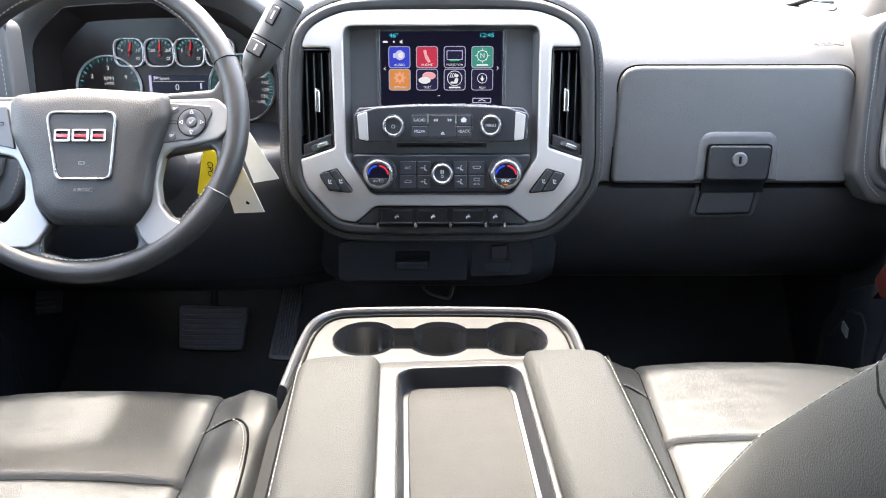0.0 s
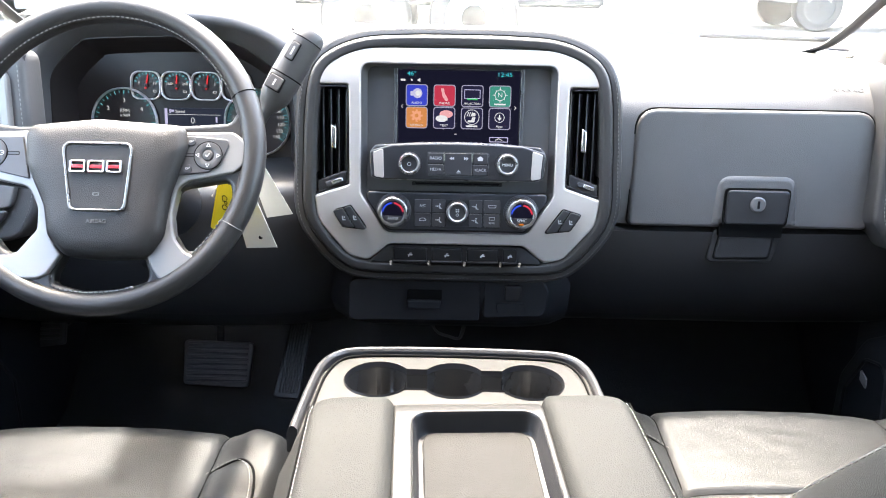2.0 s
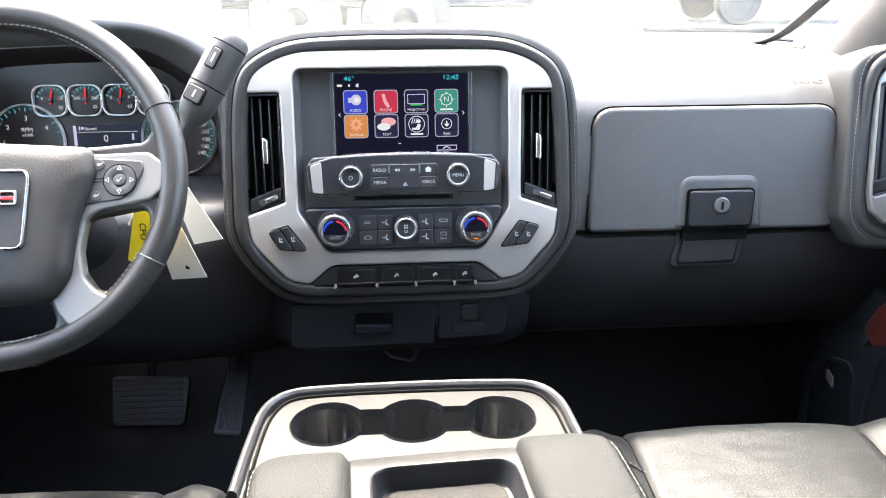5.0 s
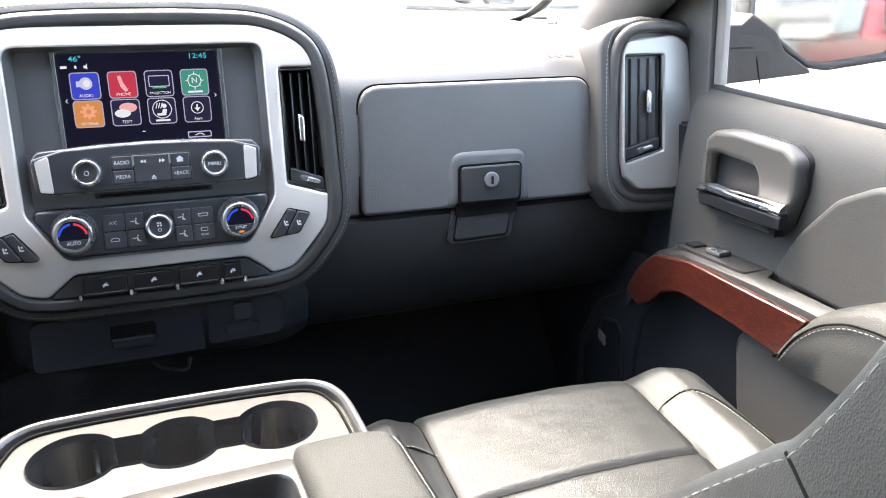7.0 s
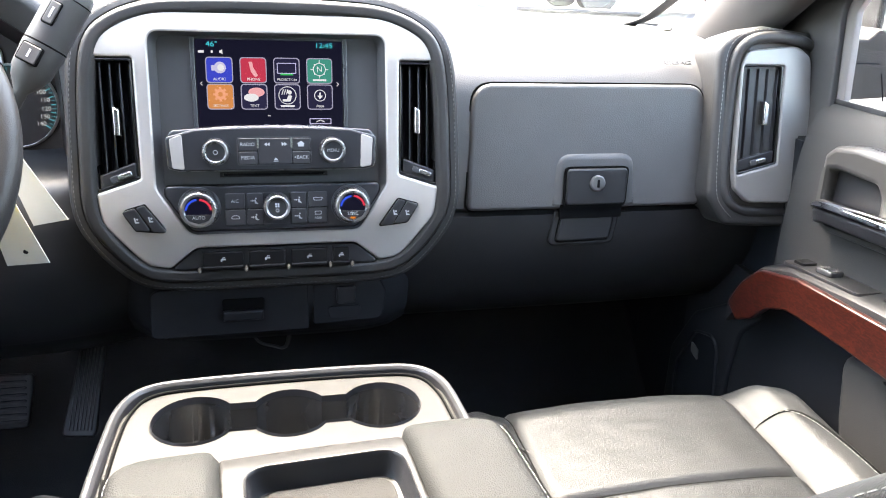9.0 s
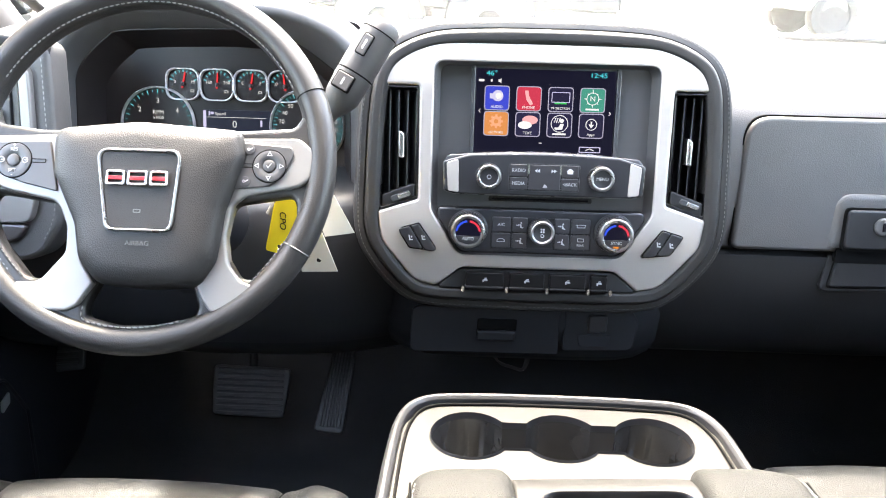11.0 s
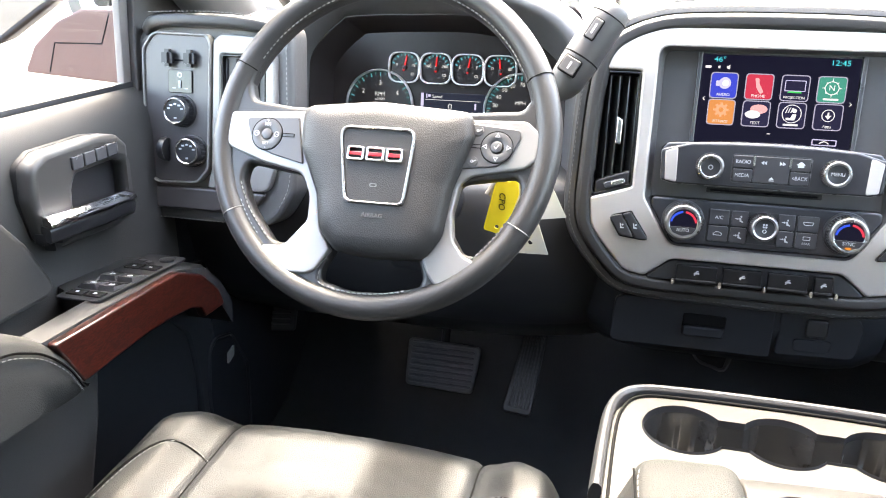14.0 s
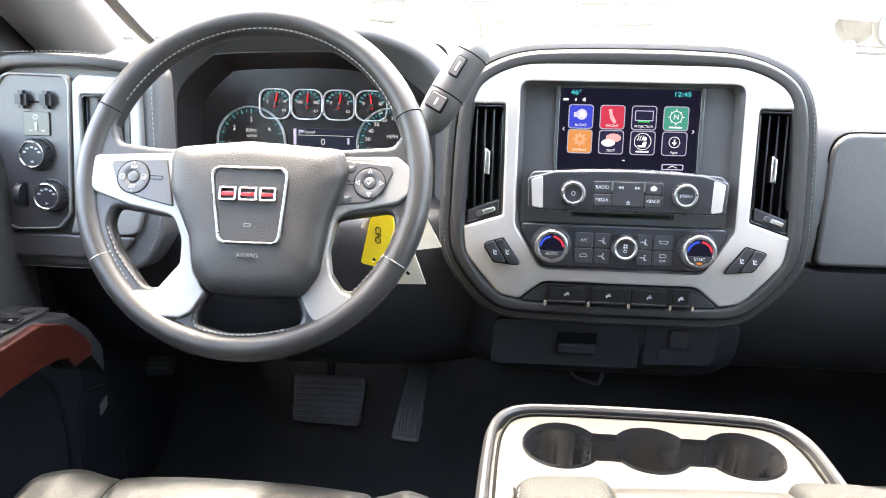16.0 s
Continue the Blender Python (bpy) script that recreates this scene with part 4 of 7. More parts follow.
part("defrost_mark", plate([rounded([(0.051, 0.0650), (0.061, 0.0650), (0.063, 0.0695), (0.049, 0.0695)], 0.001), rounded([(0.0517, 0.0657), (0.0603, 0.0657), (0.0620, 0.0688), (0.050, 0.0688)], 0.001)], 0.003, 0.0037), WHITEPRINT, climate)
part("defrost_mark", plate([rect(0.0515, 0.0455, 0.0605, 0.0505, 0.001), rect(0.0522, 0.0462, 0.0598, 0.0498, 0.001)], 0.003, 0.0037), WHITEPRINT, climate)
part("button_word", words("REAR", 0.0042, 0.056, 0.0408, 0.0034, 0.0002), WHITEPRINT, climate)

# seat heat buttons
for s in (-1, 1):
    o = [(s * 0.1975, 0.0575), (s * 0.1665, 0.0665), (s * 0.1375, 0.0255), (s * 0.1800, 0.0300)]
    o = o if s > 0 else o[::-1]
    part("seat_heat_recess", plate(rounded(o, [0.004, 0.006, 0.003, 0.008]), 0.0, 0.0052, 0.0006), GLOSS, stack)
    for q in ([(0.1955, 0.0565), (0.1795, 0.0612), (0.1600, 0.0295), (0.1790, 0.0318)], [(0.1780, 0.0615), (0.1672, 0.0645), (0.1402, 0.0270), (0.1588, 0.0292)]):
        q = [(s * x, y) for x, y in q]
        b = part("seat_heat_button", plate(rounded(q if s > 0 else q[::-1], 0.003), 0.003, 0.0085, 0.0015), PLASTIC, stack, "black seat heating button")
        mx, my = sum(x for x, _ in q) / 4, sum(y for _, y in q) / 4
        part("seat_mark", joined(plate([(mx - 0.002, my + 0.004), (mx - 0.0005, my + 0.004), (mx + 0.0005, my - 0.001), (mx + 0.004, my - 0.0015), (mx + 0.004, my - 0.003), (mx - 0.001, my - 0.003)], 0.0083, 0.0089), plate(disc(mx + 0.002, my + 0.002, 0.0013, 10), 0.0083, 0.0089)), WHITEPRINT, b)

# toggle row
tog_o = rounded([(-0.142, -0.028), (0.142, -0.028), (0.108, 0.001), (-0.108, 0.001)], [0.004, 0.004, 0.02, 0.02])
toggles = part("toggle_panel", plate(tog_o, -0.03, -0.004, 0.002), LOWERSKIN, stack, "black switch strip with chrome ends")
edges = (-0.1035, -0.0425, 0.0142, 0.0716, 0.1022)
for a, b in zip(edges, edges[1:]):
    part("toggle", plate(rect(a + 0.004, -0.0235, b - 0.004, -0.0035, 0.0015), -0.006, 0.0035, 0.0015), TOGGLEBLACK, toggles)
    part("toggle_lip", plate(rect(a + 0.003, -0.0275, b - 0.003, -0.0225, 0.002), -0.006, 0.0065, 0.002), TOGGLEBLACK, toggles)
    c = (a + b) / 2
    part("toggle_mark", joined(plate(rounded([(c - 0.0045, -0.0150), (c + 0.0045, -0.0150), (c + 0.003, -0.0128), (c - 0.001, -0.0122)], 0.0006), 0.0033, 0.004), plate(disc(c - 0.0022, -0.0160, 0.0011, 10), 0.0033, 0.004), plate(rect(c - 0.0005, -0.0118, c + 0.0028, -0.0108), 0.0033, 0.004)), WHITEPRINT, toggles)
for a in edges:
    part("chrome_end", block(a - 0.0019, -0.0305, 0.0, a + 0.0019, -0.0215, 0.0110, 0.0012, 2), DULLCHROME, toggles, "small bright switch end")


toggles.location.z = -0.009


def vent(parent, o, slats, depth=0.03, tabx=None, taby=None, z=0.0):
    """Air vent: o gives left, right, top, bottom at the left and right side."""
    x0, x1, yt, yb0, yb1 = o
    part("vent_back", plate([(x0, yb0), (x1, yb1), (x1, yt), (x0, yt)], z - depth - 0.004, z - depth), INK, parent)
    for i in range(slats):
        f = (i + 0.5) / slats
        x = x0 + (x1 - x0) * f
        yb = yb0 + (yb1 - yb0) * f + 0.020
        bm = block(x - 0.0011, yb, z - depth + 0.004, x + 0.0011, yt - 0.003, z - 0.003, 0.0006, 1)
        bmesh.ops.rotate(bm, verts=bm.verts, cent=(x, 0, z - 0.02), matrix=Matrix.Rotation(radians(-20 if x > x0 and parent is not None and x0 > 0 else 20), 3, "Y"))
        part("slat", bm, PLASTIC, parent)
    part("vent_sill", plate(rounded([(x0 + 0.002, yb0 + 0.002), (x1 - 0.001, yb1 + 0.002), (x1 - 0.001, yb1 + 0.021), (x0 + 0.002, yb0 + 0.021)], 0.003), z - depth, z - 0.001, 0.002), PLASTIC, parent)
    mx, my = (x0 + x1) / 2 + 0.004, (yb0 + yb1) / 2 + 0.011
    slope = math.degrees(math.atan2(yb1 - yb0, x1 - x0))
    th = plate(rect(-0.014, -0.004, 0.014, 0.004, 0.0035), z - 0.002, z + 0.002, 0.001)
    th.transform(Matrix.Translation((mx, my, 0)) @ Matrix.Rotation(radians(slope), 4, "Z"))
    part("thumb_wheel", th, SATIN, parent)
    bar = plate(rect(-0.004, -0.003, 0.014, 0.003, 0.002), z + 0.001, z + 0.003, 0.0008)
    bar.transform(Matrix.Translation((mx, my, 0)) @ Matrix.Rotation(radians(slope), 4, "Z"))
    part("thumb_bar", bar, DULLCHROME, parent)
    tabx = (x0 + x1) / 2 + 0.004 if tabx is None else tabx
    taby = (yt + yb0) / 2 if taby is None else taby
    part("vane_tab", plate(rounded([(tabx - 0.004, taby - 0.017), (tabx + 0.004, taby - 0.019), (tabx + 0.004, taby + 0.014), (tabx - 0.004, taby + 0.02)], 0.002), z - 0.02, z + 0.006, 0.002), DULLCHROME, parent, "satin chrome vane tab")


lv = part("air_vent", plate([[(x, y) for x, y in rounded([(-0.223, 0.250), (-0.170, 0.250), (-0.169, 0.098), (-0.223, 0.080)], 0.004)], rounded([(-0.221, 0.247), (-0.173, 0.247), (-0.172, 0.102), (-0.221, 0.085)], 0.003)], -0.035, 0.0, 0.001), GLOSS, stack, "upright black air vent")
vent(lv, (-0.221, -0.173, 0.247, 0.082, 0.099), 4, taby=0.172)
rv = part("air_vent", plate([rounded([(0.223, 0.250), (0.170, 0.250), (0.169, 0.098), (0.223, 0.080)], 0.004), rounded([(0.221, 0.247), (0.173, 0.247), (0.172, 0.102), (0.221, 0.085)], 0.003)], -0.035, 0.0, 0.001), GLOSS, stack, "upright black air vent")
vent(rv, (0.173, 0.221, 0.247, 0.099, 0.082), 4, taby=0.172, tabx=0.1945)


# ---- instrument cluster and hood ----
cluster = thing("instrument_cluster", "dark instrument cluster with six chrome ringed gauges", "instrument cluster", facing((-0.46, 1.395, 1.39), 9.6))
lip_pts = smooth([(-0.246, -0.13, 0), (-0.244, 0.0, 0), (-0.2345, 0.050, 0), (-0.214, 0.085, 0), (-0.177, 0.114, 0), (-0.132, 0.1255, 0), (-0.0265, 0.1305, 0), (0.056, 0.1275, 0), (0.111, 0.1185, 0), (0.1655, 0.0926, 0), (0.196, 0.052, 0), (0.207, 0.0, 0), (0.210, -0.13, 0)], 6)
frame_pts = smooth([(-0.228, -0.13, 0), (-0.2265, 0.0, 0), (-0.2245, 0.036, 0), (-0.209, 0.0627, 0), (-0.176, 0.0932, 0), (-0.150, 0.1030, 0), (-0.0206, 0.1085, 0), (0.050, 0.1060, 0), (0.096, 0.0960, 0), (0.150, 0.062, 0), (0.178, 0.034, 0), (0.186, 0.0, 0), (0.188, -0.13, 0)], 6)


def hood_ring(pts, k, z, dy=0.0):
    return [Vector((p.x * k, (p.y + 0.13) * k - 0.13 + dy, z)) for p in pts]


rings = [hood_ring(frame_pts, 1.0, 0.050), hood_ring(frame_pts, 1.005, 0.056), hood_ring(lip_pts, 0.985, 0.086), hood_ring(lip_pts, 1.0, 0.092), hood_ring(lip_pts, 1.02, 0.0945), hood_ring(lip_pts, 1.06, 0.090), hood_ring(lip_pts, 1.10, 0.070), hood_ring(lip_pts, 1.125, 0.02), hood_ring(lip_pts, 1.14, -0.10, -0.02)]
part("hood", loft(rings, closed=False), SOFT, cluster, "soft dark hood over the gauges", angle=60)
part("hood_inner", loft([hood_ring(frame_pts, 0.90, -0.004), hood_ring(frame_pts, 0.985, 0.046), hood_ring(frame_pts, 0.995, 0.051), hood_ring(frame_pts, 1.01, 0.051)], closed=False), CLUSTERBLACK, cluster, "black inner hood wall")
part("cluster_face", plate(rect(-0.235, -0.125, 0.20, 0.13, 0.03), -0.03, 0.0), CLUSTERBLACK, cluster, "dark gauge face")


def gauge(x, y, r, a0, a1, ticks, needle, numbers=()):
    g = part("gauge", lathe([(0, 0.001), (r, 0.001), (r, 0.002), (0, 0.002)], 48, Matrix.Translation((x, y, 0))), CLUSTERBLACK, cluster, "round gauge with a red needle")
    if r > 0.03:
        part("gauge_ring", lathe([(r * 0.99, 0.001), (r * 1.05, 0.002), (r * 1.045, 0.006), (r * 1.01, 0.009), (r * 0.99, 0.005)], 64, Matrix.Translation((x, y, 0))), GAUGERING, g)
    else:
        part("gauge_ring", plate([rect(x - 0.0264, y - 0.0246, x + 0.0264, y + 0.0246, 0.018, 8), rect(x - 0.0243, y - 0.0225, x + 0.0243, y + 0.0225, 0.0165, 8)], 0.001, 0.009, 0.0009, 3), GAUGERING, g)
    marks = []
    for i in range(ticks):
        a = radians(a0 + (a1 - a0) * i / (ticks - 1))
        d, s = Vector((math.cos(a), math.sin(a))), Vector((-math.sin(a), math.cos(a)))
        w0 = (0.0004 if r > 0.03 else 0.0006) * (1 if i % 2 else 1.6)
        p, q = d * r * ((0.88 if i % 2 else 0.84) if r > 0.03 else 0.78), d * r * 0.96
        marks.append(plate([(x + v.x, y + v.y) for v in (p + s * w0, q + s * w0, q - s * w0, p - s * w0)], 0.002, 0.0026))
    part("scale", joined(*marks), CYAN, g)
    if needle is not None:
        a = radians(needle)
        d, s = Vector((math.cos(a), math.sin(a))), Vector((-math.sin(a), math.cos(a)))
        pts = [-d * r * 0.25 + s * r * 0.07, d * r * 0.8 + s * r * 0.035, d * r * 0.8 - s * r * 0.035, -d * r * 0.25 - s * r * 0.07]
        part("needle", plate([(x + v.x, y + v.y) for v in pts], 0.004, 0.0055, 0.0005), RED, g)
        part("needle_cap", lathe([(0, 0.003), (r * 0.16, 0.003), (r * 0.14, 0.0065), (0, 0.007)], 20, Matrix.Translation((x, y, 0))), PLASTIC, g)
    for word, nx, ny, size in numbers:
        part("number", words(word, size, x + nx, y + ny, 0.0026, 0.0002), LITWHITE, g)
    return g


for gx, ndl, lo, hi in ((-0.0815, 78, "9", "19"), (-0.0283, 86, "160", "260"), (0.0245, 80, "E", "F"), (0.0775, 98, "0", "80")):
    g = gauge(gx, 0.0285, 0.0235, 160, 20, 9, ndl, ((lo, -0.0135, 0.0035, 0.0072), (hi, 0.0145, 0.0035, 0.0072)))
    part("gauge_mark", plate([rect(gx + 0.011, 0.0165, gx + 0.0165, 0.0205, 0.0006), rect(gx + 0.0118, 0.0173, gx + 0.0157, 0.0197)], 0.002, 0.0026), LITWHITE, g)
gauge(-0.1225, -0.034, 0.0560, 200, -20, 25, None, (("2", -0.029, 0.022, 0.0110), ("3", 0.0, 0.036, 0.0110), ("4", 0.030, 0.021, 0.0110), ("1", -0.037, -0.002, 0.0110), ("RPM", 0.0, 0.018, 0.0095), ("x1000", 0.0, 0.010, 0.0068)))
gauge(0.112, -0.032, 0.0565, 215, -35, 41, None, tuple((str(v), 0.041 * math.cos(radians(a)), 0.041 * math.sin(radians(a)), 0.0088) for v, a in ((20, 193), (30, 170), (40, 150), (50, 130), (60, 110), (70, 88), (80, 68), (90, 47), (100, 29), (110, 12), (120, -5), (130, -21), (140, -37))) + (("MPH", 0.0, 0.012, 0.009),))
lcd = part("info_display", plate(rect(-0.0515, -0.062, 0.0560, -0.0095, 0.003), 0.0005, 0.004, 0.0008), LCD, cluster, "dark information display showing Speed 0")
part("display_bar", plate(rect(-0.0512, -0.050, -0.0465, -0.0105), 0.0038, 0.0044), LAV, lcd)
part("display_line", plate(rect(-0.0445, -0.0212, 0.048, -0.0204), 0.0038, 0.0044), LITWHITE, lcd)
part("display_word", words("Speed", 0.0072, -0.024, -0.0155, 0.0042, 0.0002), LITWHITE, lcd)
part("display_icon", joined(plate(rect(-0.0425, -0.0185, -0.0405, -0.0115), 0.0038, 0.0044), plate(rect(-0.0395, -0.0165, -0.0345, -0.0125, 0.0008), 0.0038, 0.0044)), LAV, lcd)
part("display_digit", words("0", 0.015, -0.002, -0.0315, 0.0042, 0.0002), LITWHITE, lcd)
part("display_mark", plate(rect(0.0385, -0.034, 0.0415, -0.024, 0.0006), 0.0038, 0.0044), LAV, lcd)
column = part("column_cover", pad(0.075, 0.10, 0.06, 0.03, 8, m=Matrix.Translation((0.0, -0.185, 0.07))), PLASTIC, cluster, "black steering column cover")


# ---- steering wheel ----
WH = facing((-0.453, 1.0155, 1.387), 27.5)
wheel = thing("steering_wheel", "black leather steering wheel with silver spokes", "steering wheel", WH)
R, r = 0.1956, 0.0155
ringp = [Vector((R * math.cos(a * math.tau / 96), R * math.sin(a * math.tau / 96), 0)) for a in range(96)]
part("rim", sweep(ringp, circle(r, 20, 0.0175), closed=True, up=(0, 0, 1)), WHEELLEATHER, wheel, "leather wrapped rim")
# the lower two seams are pale: their highlight is put into the colour
for a, thread in ((24, SEAM), (156, SEAM), (211, THREAD), (332, THREAD)):
    a = radians(a)
    tor = [Vector((R * math.cos(a), R * math.sin(a), 0)) + Vector((math.cos(a), math.sin(a), 0)) * (r + 0.0002) * math.cos(b * math.tau / 28) + Vector((0, 0, 1)) * (0.0177) * math.sin(b * math.tau / 28) for b in range(28)]
    part("rim_seam", sweep(tor, circle(0.0007, 5), closed=True, up=(math.cos(a), math.sin(a), 0.3)), thread, wheel)
# leather webs that carry the rim over into the spokes, open in four places
hole_top = rounded(arc(0, 0, 0.1795, 17, 161, 40) + [(-0.1625, 0.037), (-0.110, 0.031), (0.110, 0.036), (0.1640, 0.0405)], [0] * 41 + [0.012, 0.05, 0.05, 0.010])
hole_left = rounded([(-0.158, -0.040), (-0.085, -0.050), (-0.074, -0.075), (-0.073, -0.104), (-0.092, -0.1325), (-0.112, -0.131), (-0.146, -0.092), (-0.161, -0.060)], [0.010, 0.02, 0.02, 0.02, 0.014, 0.016, 0.05, 0.02])
hole_right = rounded([(0.104, -0.046), (0.170, -0.034), (0.172, -0.062), (0.160, -0.092), (0.134, -0.1265), (0.116, -0.126), (0.097, -0.098), (0.096, -0.080)], [0.014, 0.012, 0.03, 0.05, 0.012, 0.014, 0.02, 0.02])
hole_bottom = rounded([(-0.046, -0.171), (-0.046, -0.158), (-0.030, -0.124), (0.062, -0.124), (0.074, -0.158), (0.070, -0.168), (0.030, -0.1775), (-0.010, -0.1795)], [0.008, 0.012, 0.02, 0.02, 0.012, 0.008, 0.06, 0.06])
part("rim_web", plate([disc(0, 0, R, 96), hole_top, hole_left, hole_right, hole_bottom], -0.013, 0.009, 0.006, 4), WHEELLEATHER, wheel, "leather web between rim and spokes")
for a0, a1 in ((28, 152), (208, 226), (314, 334), (256, 290)):
    stitches([Vector(((R - 0.0145) * math.cos(radians(a0 + (a1 - a0) * i / 60)), (R - 0.0145) * math.sin(radians(a0 + (a1 - a0) * i / 60)), 0.0085)) for i in range(61)], 0.0042, 0.0022, 0.0009, wheel, up=(0, 0, 1))
stitches(smooth([(-0.163, -0.064, 0.009), (-0.147, -0.0945, 0.0095), (-0.126, -0.1195, 0.0095), (-0.1125, -0.1335, 0.009)], 6), 0.0042, 0.0022, 0.0008, wheel)
stitches(smooth([(-0.048, -0.160, 0.009), (-0.0475, -0.173, 0.0095), (-0.030, -0.1795, 0.0095), (0.010, -0.1815, 0.0095), (0.045, -0.176, 0.0095), (0.071, -0.1695, 0.009)], 6), 0.0042, 0.0022, 0.0008, wheel)
hub_o = rounded([(-0.091, 0.030), (0.0, 0.040), (0.110, 0.033), (0.117, 0.005), (0.098, -0.055), (0.092, -0.110), (0.075, -0.137), (0.014, -0.140), (-0.030, -0.137), (-0.052, -0.115), (-0.060, -0.075), (-0.088, -0.020)],
                [0.016, 0.1, 0.016, 0.02, 0.03, 0.03, 0.02, 0.1, 0.02, 0.03, 0.03, 0.02], 6)
hc = Vector((0.012, -0.05))


def hub_ring(k, z):
    return [Vector((hc.x + (x - hc.x) * k, hc.y + (y - hc.y) * k, z)) for x, y in hub_o]


part("hub_cover", loft([hub_ring(0.9, -0.035), hub_ring(1.0, -0.005), hub_ring(1.0, 0.015), hub_ring(0.965, 0.025), hub_ring(0.90, 0.0305), hub_ring(0.75, 0.034), hub_ring(0.4, 0.0355)]), LEATHER, wheel, "grained black airbag cover")
bad_o = rounded([(-0.036, 0.0045), (0.055, 0.0045), (0.050, -0.083), (-0.020, -0.083)], [0.012, 0.012, 0.010, 0.010])
bad_i = rounded([(-0.0325, 0.0015), (0.0515, 0.0015), (0.047, -0.080), (-0.017, -0.080)], [0.010, 0.010, 0.008, 0.008])
part("badge_ring", plate([bad_o, bad_i], 0.031, 0.0385, 0.0015), RINGMETAL, wheel, "chrome badge surround")
part("badge_field", plate([bad_i], 0.031, 0.0362, 0.0008), LEATHER, wheel)
emblem = part("emblem", plate([rect(-0.022, -0.0355, -0.002, -0.0195, 0.003), rect(-0.0195, -0.033, -0.0045, -0.022, 0.002)], 0.036, 0.0405, 0.0008), DULLCHROME, wheel, "red and chrome emblem bars")
for x0, x1 in ((0.0005, 0.0215), (0.024, 0.043)):
    part("emblem_bar", plate([rect(x0, -0.0355, x1, -0.0195, 0.003), rect(x0 + 0.0025, -0.033, x1 - 0.0025, -0.022, 0.002)], 0.036, 0.0405, 0.0008), CHROME, emblem)
for x0, x1 in ((-0.0195, -0.0045), (0.003, 0.019), (0.0265, 0.0405)):
    part("emblem_fill", plate(rect(x0, -0.0295, x1, -0.0255, 0.001), 0.036, 0.0400, 0.0005), REDPRINT, emblem)
part("airbag_text", words("AIRBAG", 0.0068, 0.015, -0.0955, 0.0362, 0.0006, wide=1.05), EMBOSS, wheel, "embossed word AIRBAG")
part("horn_mark", plate([rect(0.008, -0.0635, 0.016, -0.0595, 0.001), rect(0.009, -0.0625, 0.015, -0.0605, 0.0006)], 0.036, 0.0367), EMBOSS, wheel)


spL = rounded([(-0.193, 0.004), (-0.188, 0.020), (-0.088, 0.0245), (-0.070, -0.040), (-0.060, -0.070), (-0.052, -0.112), (-0.0365, -0.1355), (-0.052, -0.160), (-0.064, -0.1665), (-0.094, -0.167), (-0.1235, -0.146), (-0.1215, -0.1365),
               (-0.096, -0.1360), (-0.0705, -0.104), (-0.0715, -0.076), (-0.084, -0.0495), (-0.136, -0.0395), (-0.186, -0.023)], [0.012, 0.012, 0.004, 0.01, 0.02, 0.02, 0.003, 0.012, 0.012, 0.02, 0.006, 0.004, 0.018, 0.012, 0.03, 0.02, 0.04, 0.018], 6)
part("spoke", plate(spL, -0.006, 0.0135, 0.0032, 4), SPOKESILVER, wheel, "satin silver spoke with a broad lower end")
spR = rounded([(0.104, 0.0255), (0.172, 0.0275), (0.189, 0.013), (0.187, -0.016), (0.174, -0.0265), (0.118, -0.038), (0.104, -0.048), (0.099, -0.082), (0.104, -0.112), (0.118, -0.1285), (0.1365, -0.1345), (0.136, -0.144), (0.108, -0.1625), (0.088, -0.163),
               (0.078, -0.150), (0.0695, -0.1305), (0.076, -0.100), (0.078, -0.06), (0.090, -0.030)], [0.003, 0.014, 0.014, 0.012, 0.014, 0.02, 0.014, 0.02, 0.02, 0.012, 0.006, 0.006, 0.02, 0.008, 0.02, 0.004, 0.02, 0.02, 0.01], 6)
part("spoke", plate(spR, -0.006, 0.0135, 0.0032, 4), SPOKESILVER, wheel, "satin silver spoke with a broad lower end")
part("spoke_core", plate(rounded([(-0.188, 0.018), (0.190, 0.020), (0.186, -0.018), (0.11, -0.028), (0.014, -0.02), (-0.09, -0.03), (-0.186, -0.018)], 0.01), -0.030, -0.010, 0.006), PLASTIC, wheel)
podL = rounded([(-0.164, 0.0125), (-0.097, 0.0160), (-0.084, -0.0395), (-0.122, -0.0310), (-0.148, -0.0225), (-0.157, -0.006)], [0.005, 0.002, 0.002, 0.02, 0.014, 0.02])
podR = rounded([(0.112, 0.0205), (0.165, 0.0165), (0.167, 0.008), (0.157, -0.0155), (0.143, -0.0265), (0.097, -0.0325)], [0.002, 0.005, 0.005, 0.014, 0.012, 0.002])
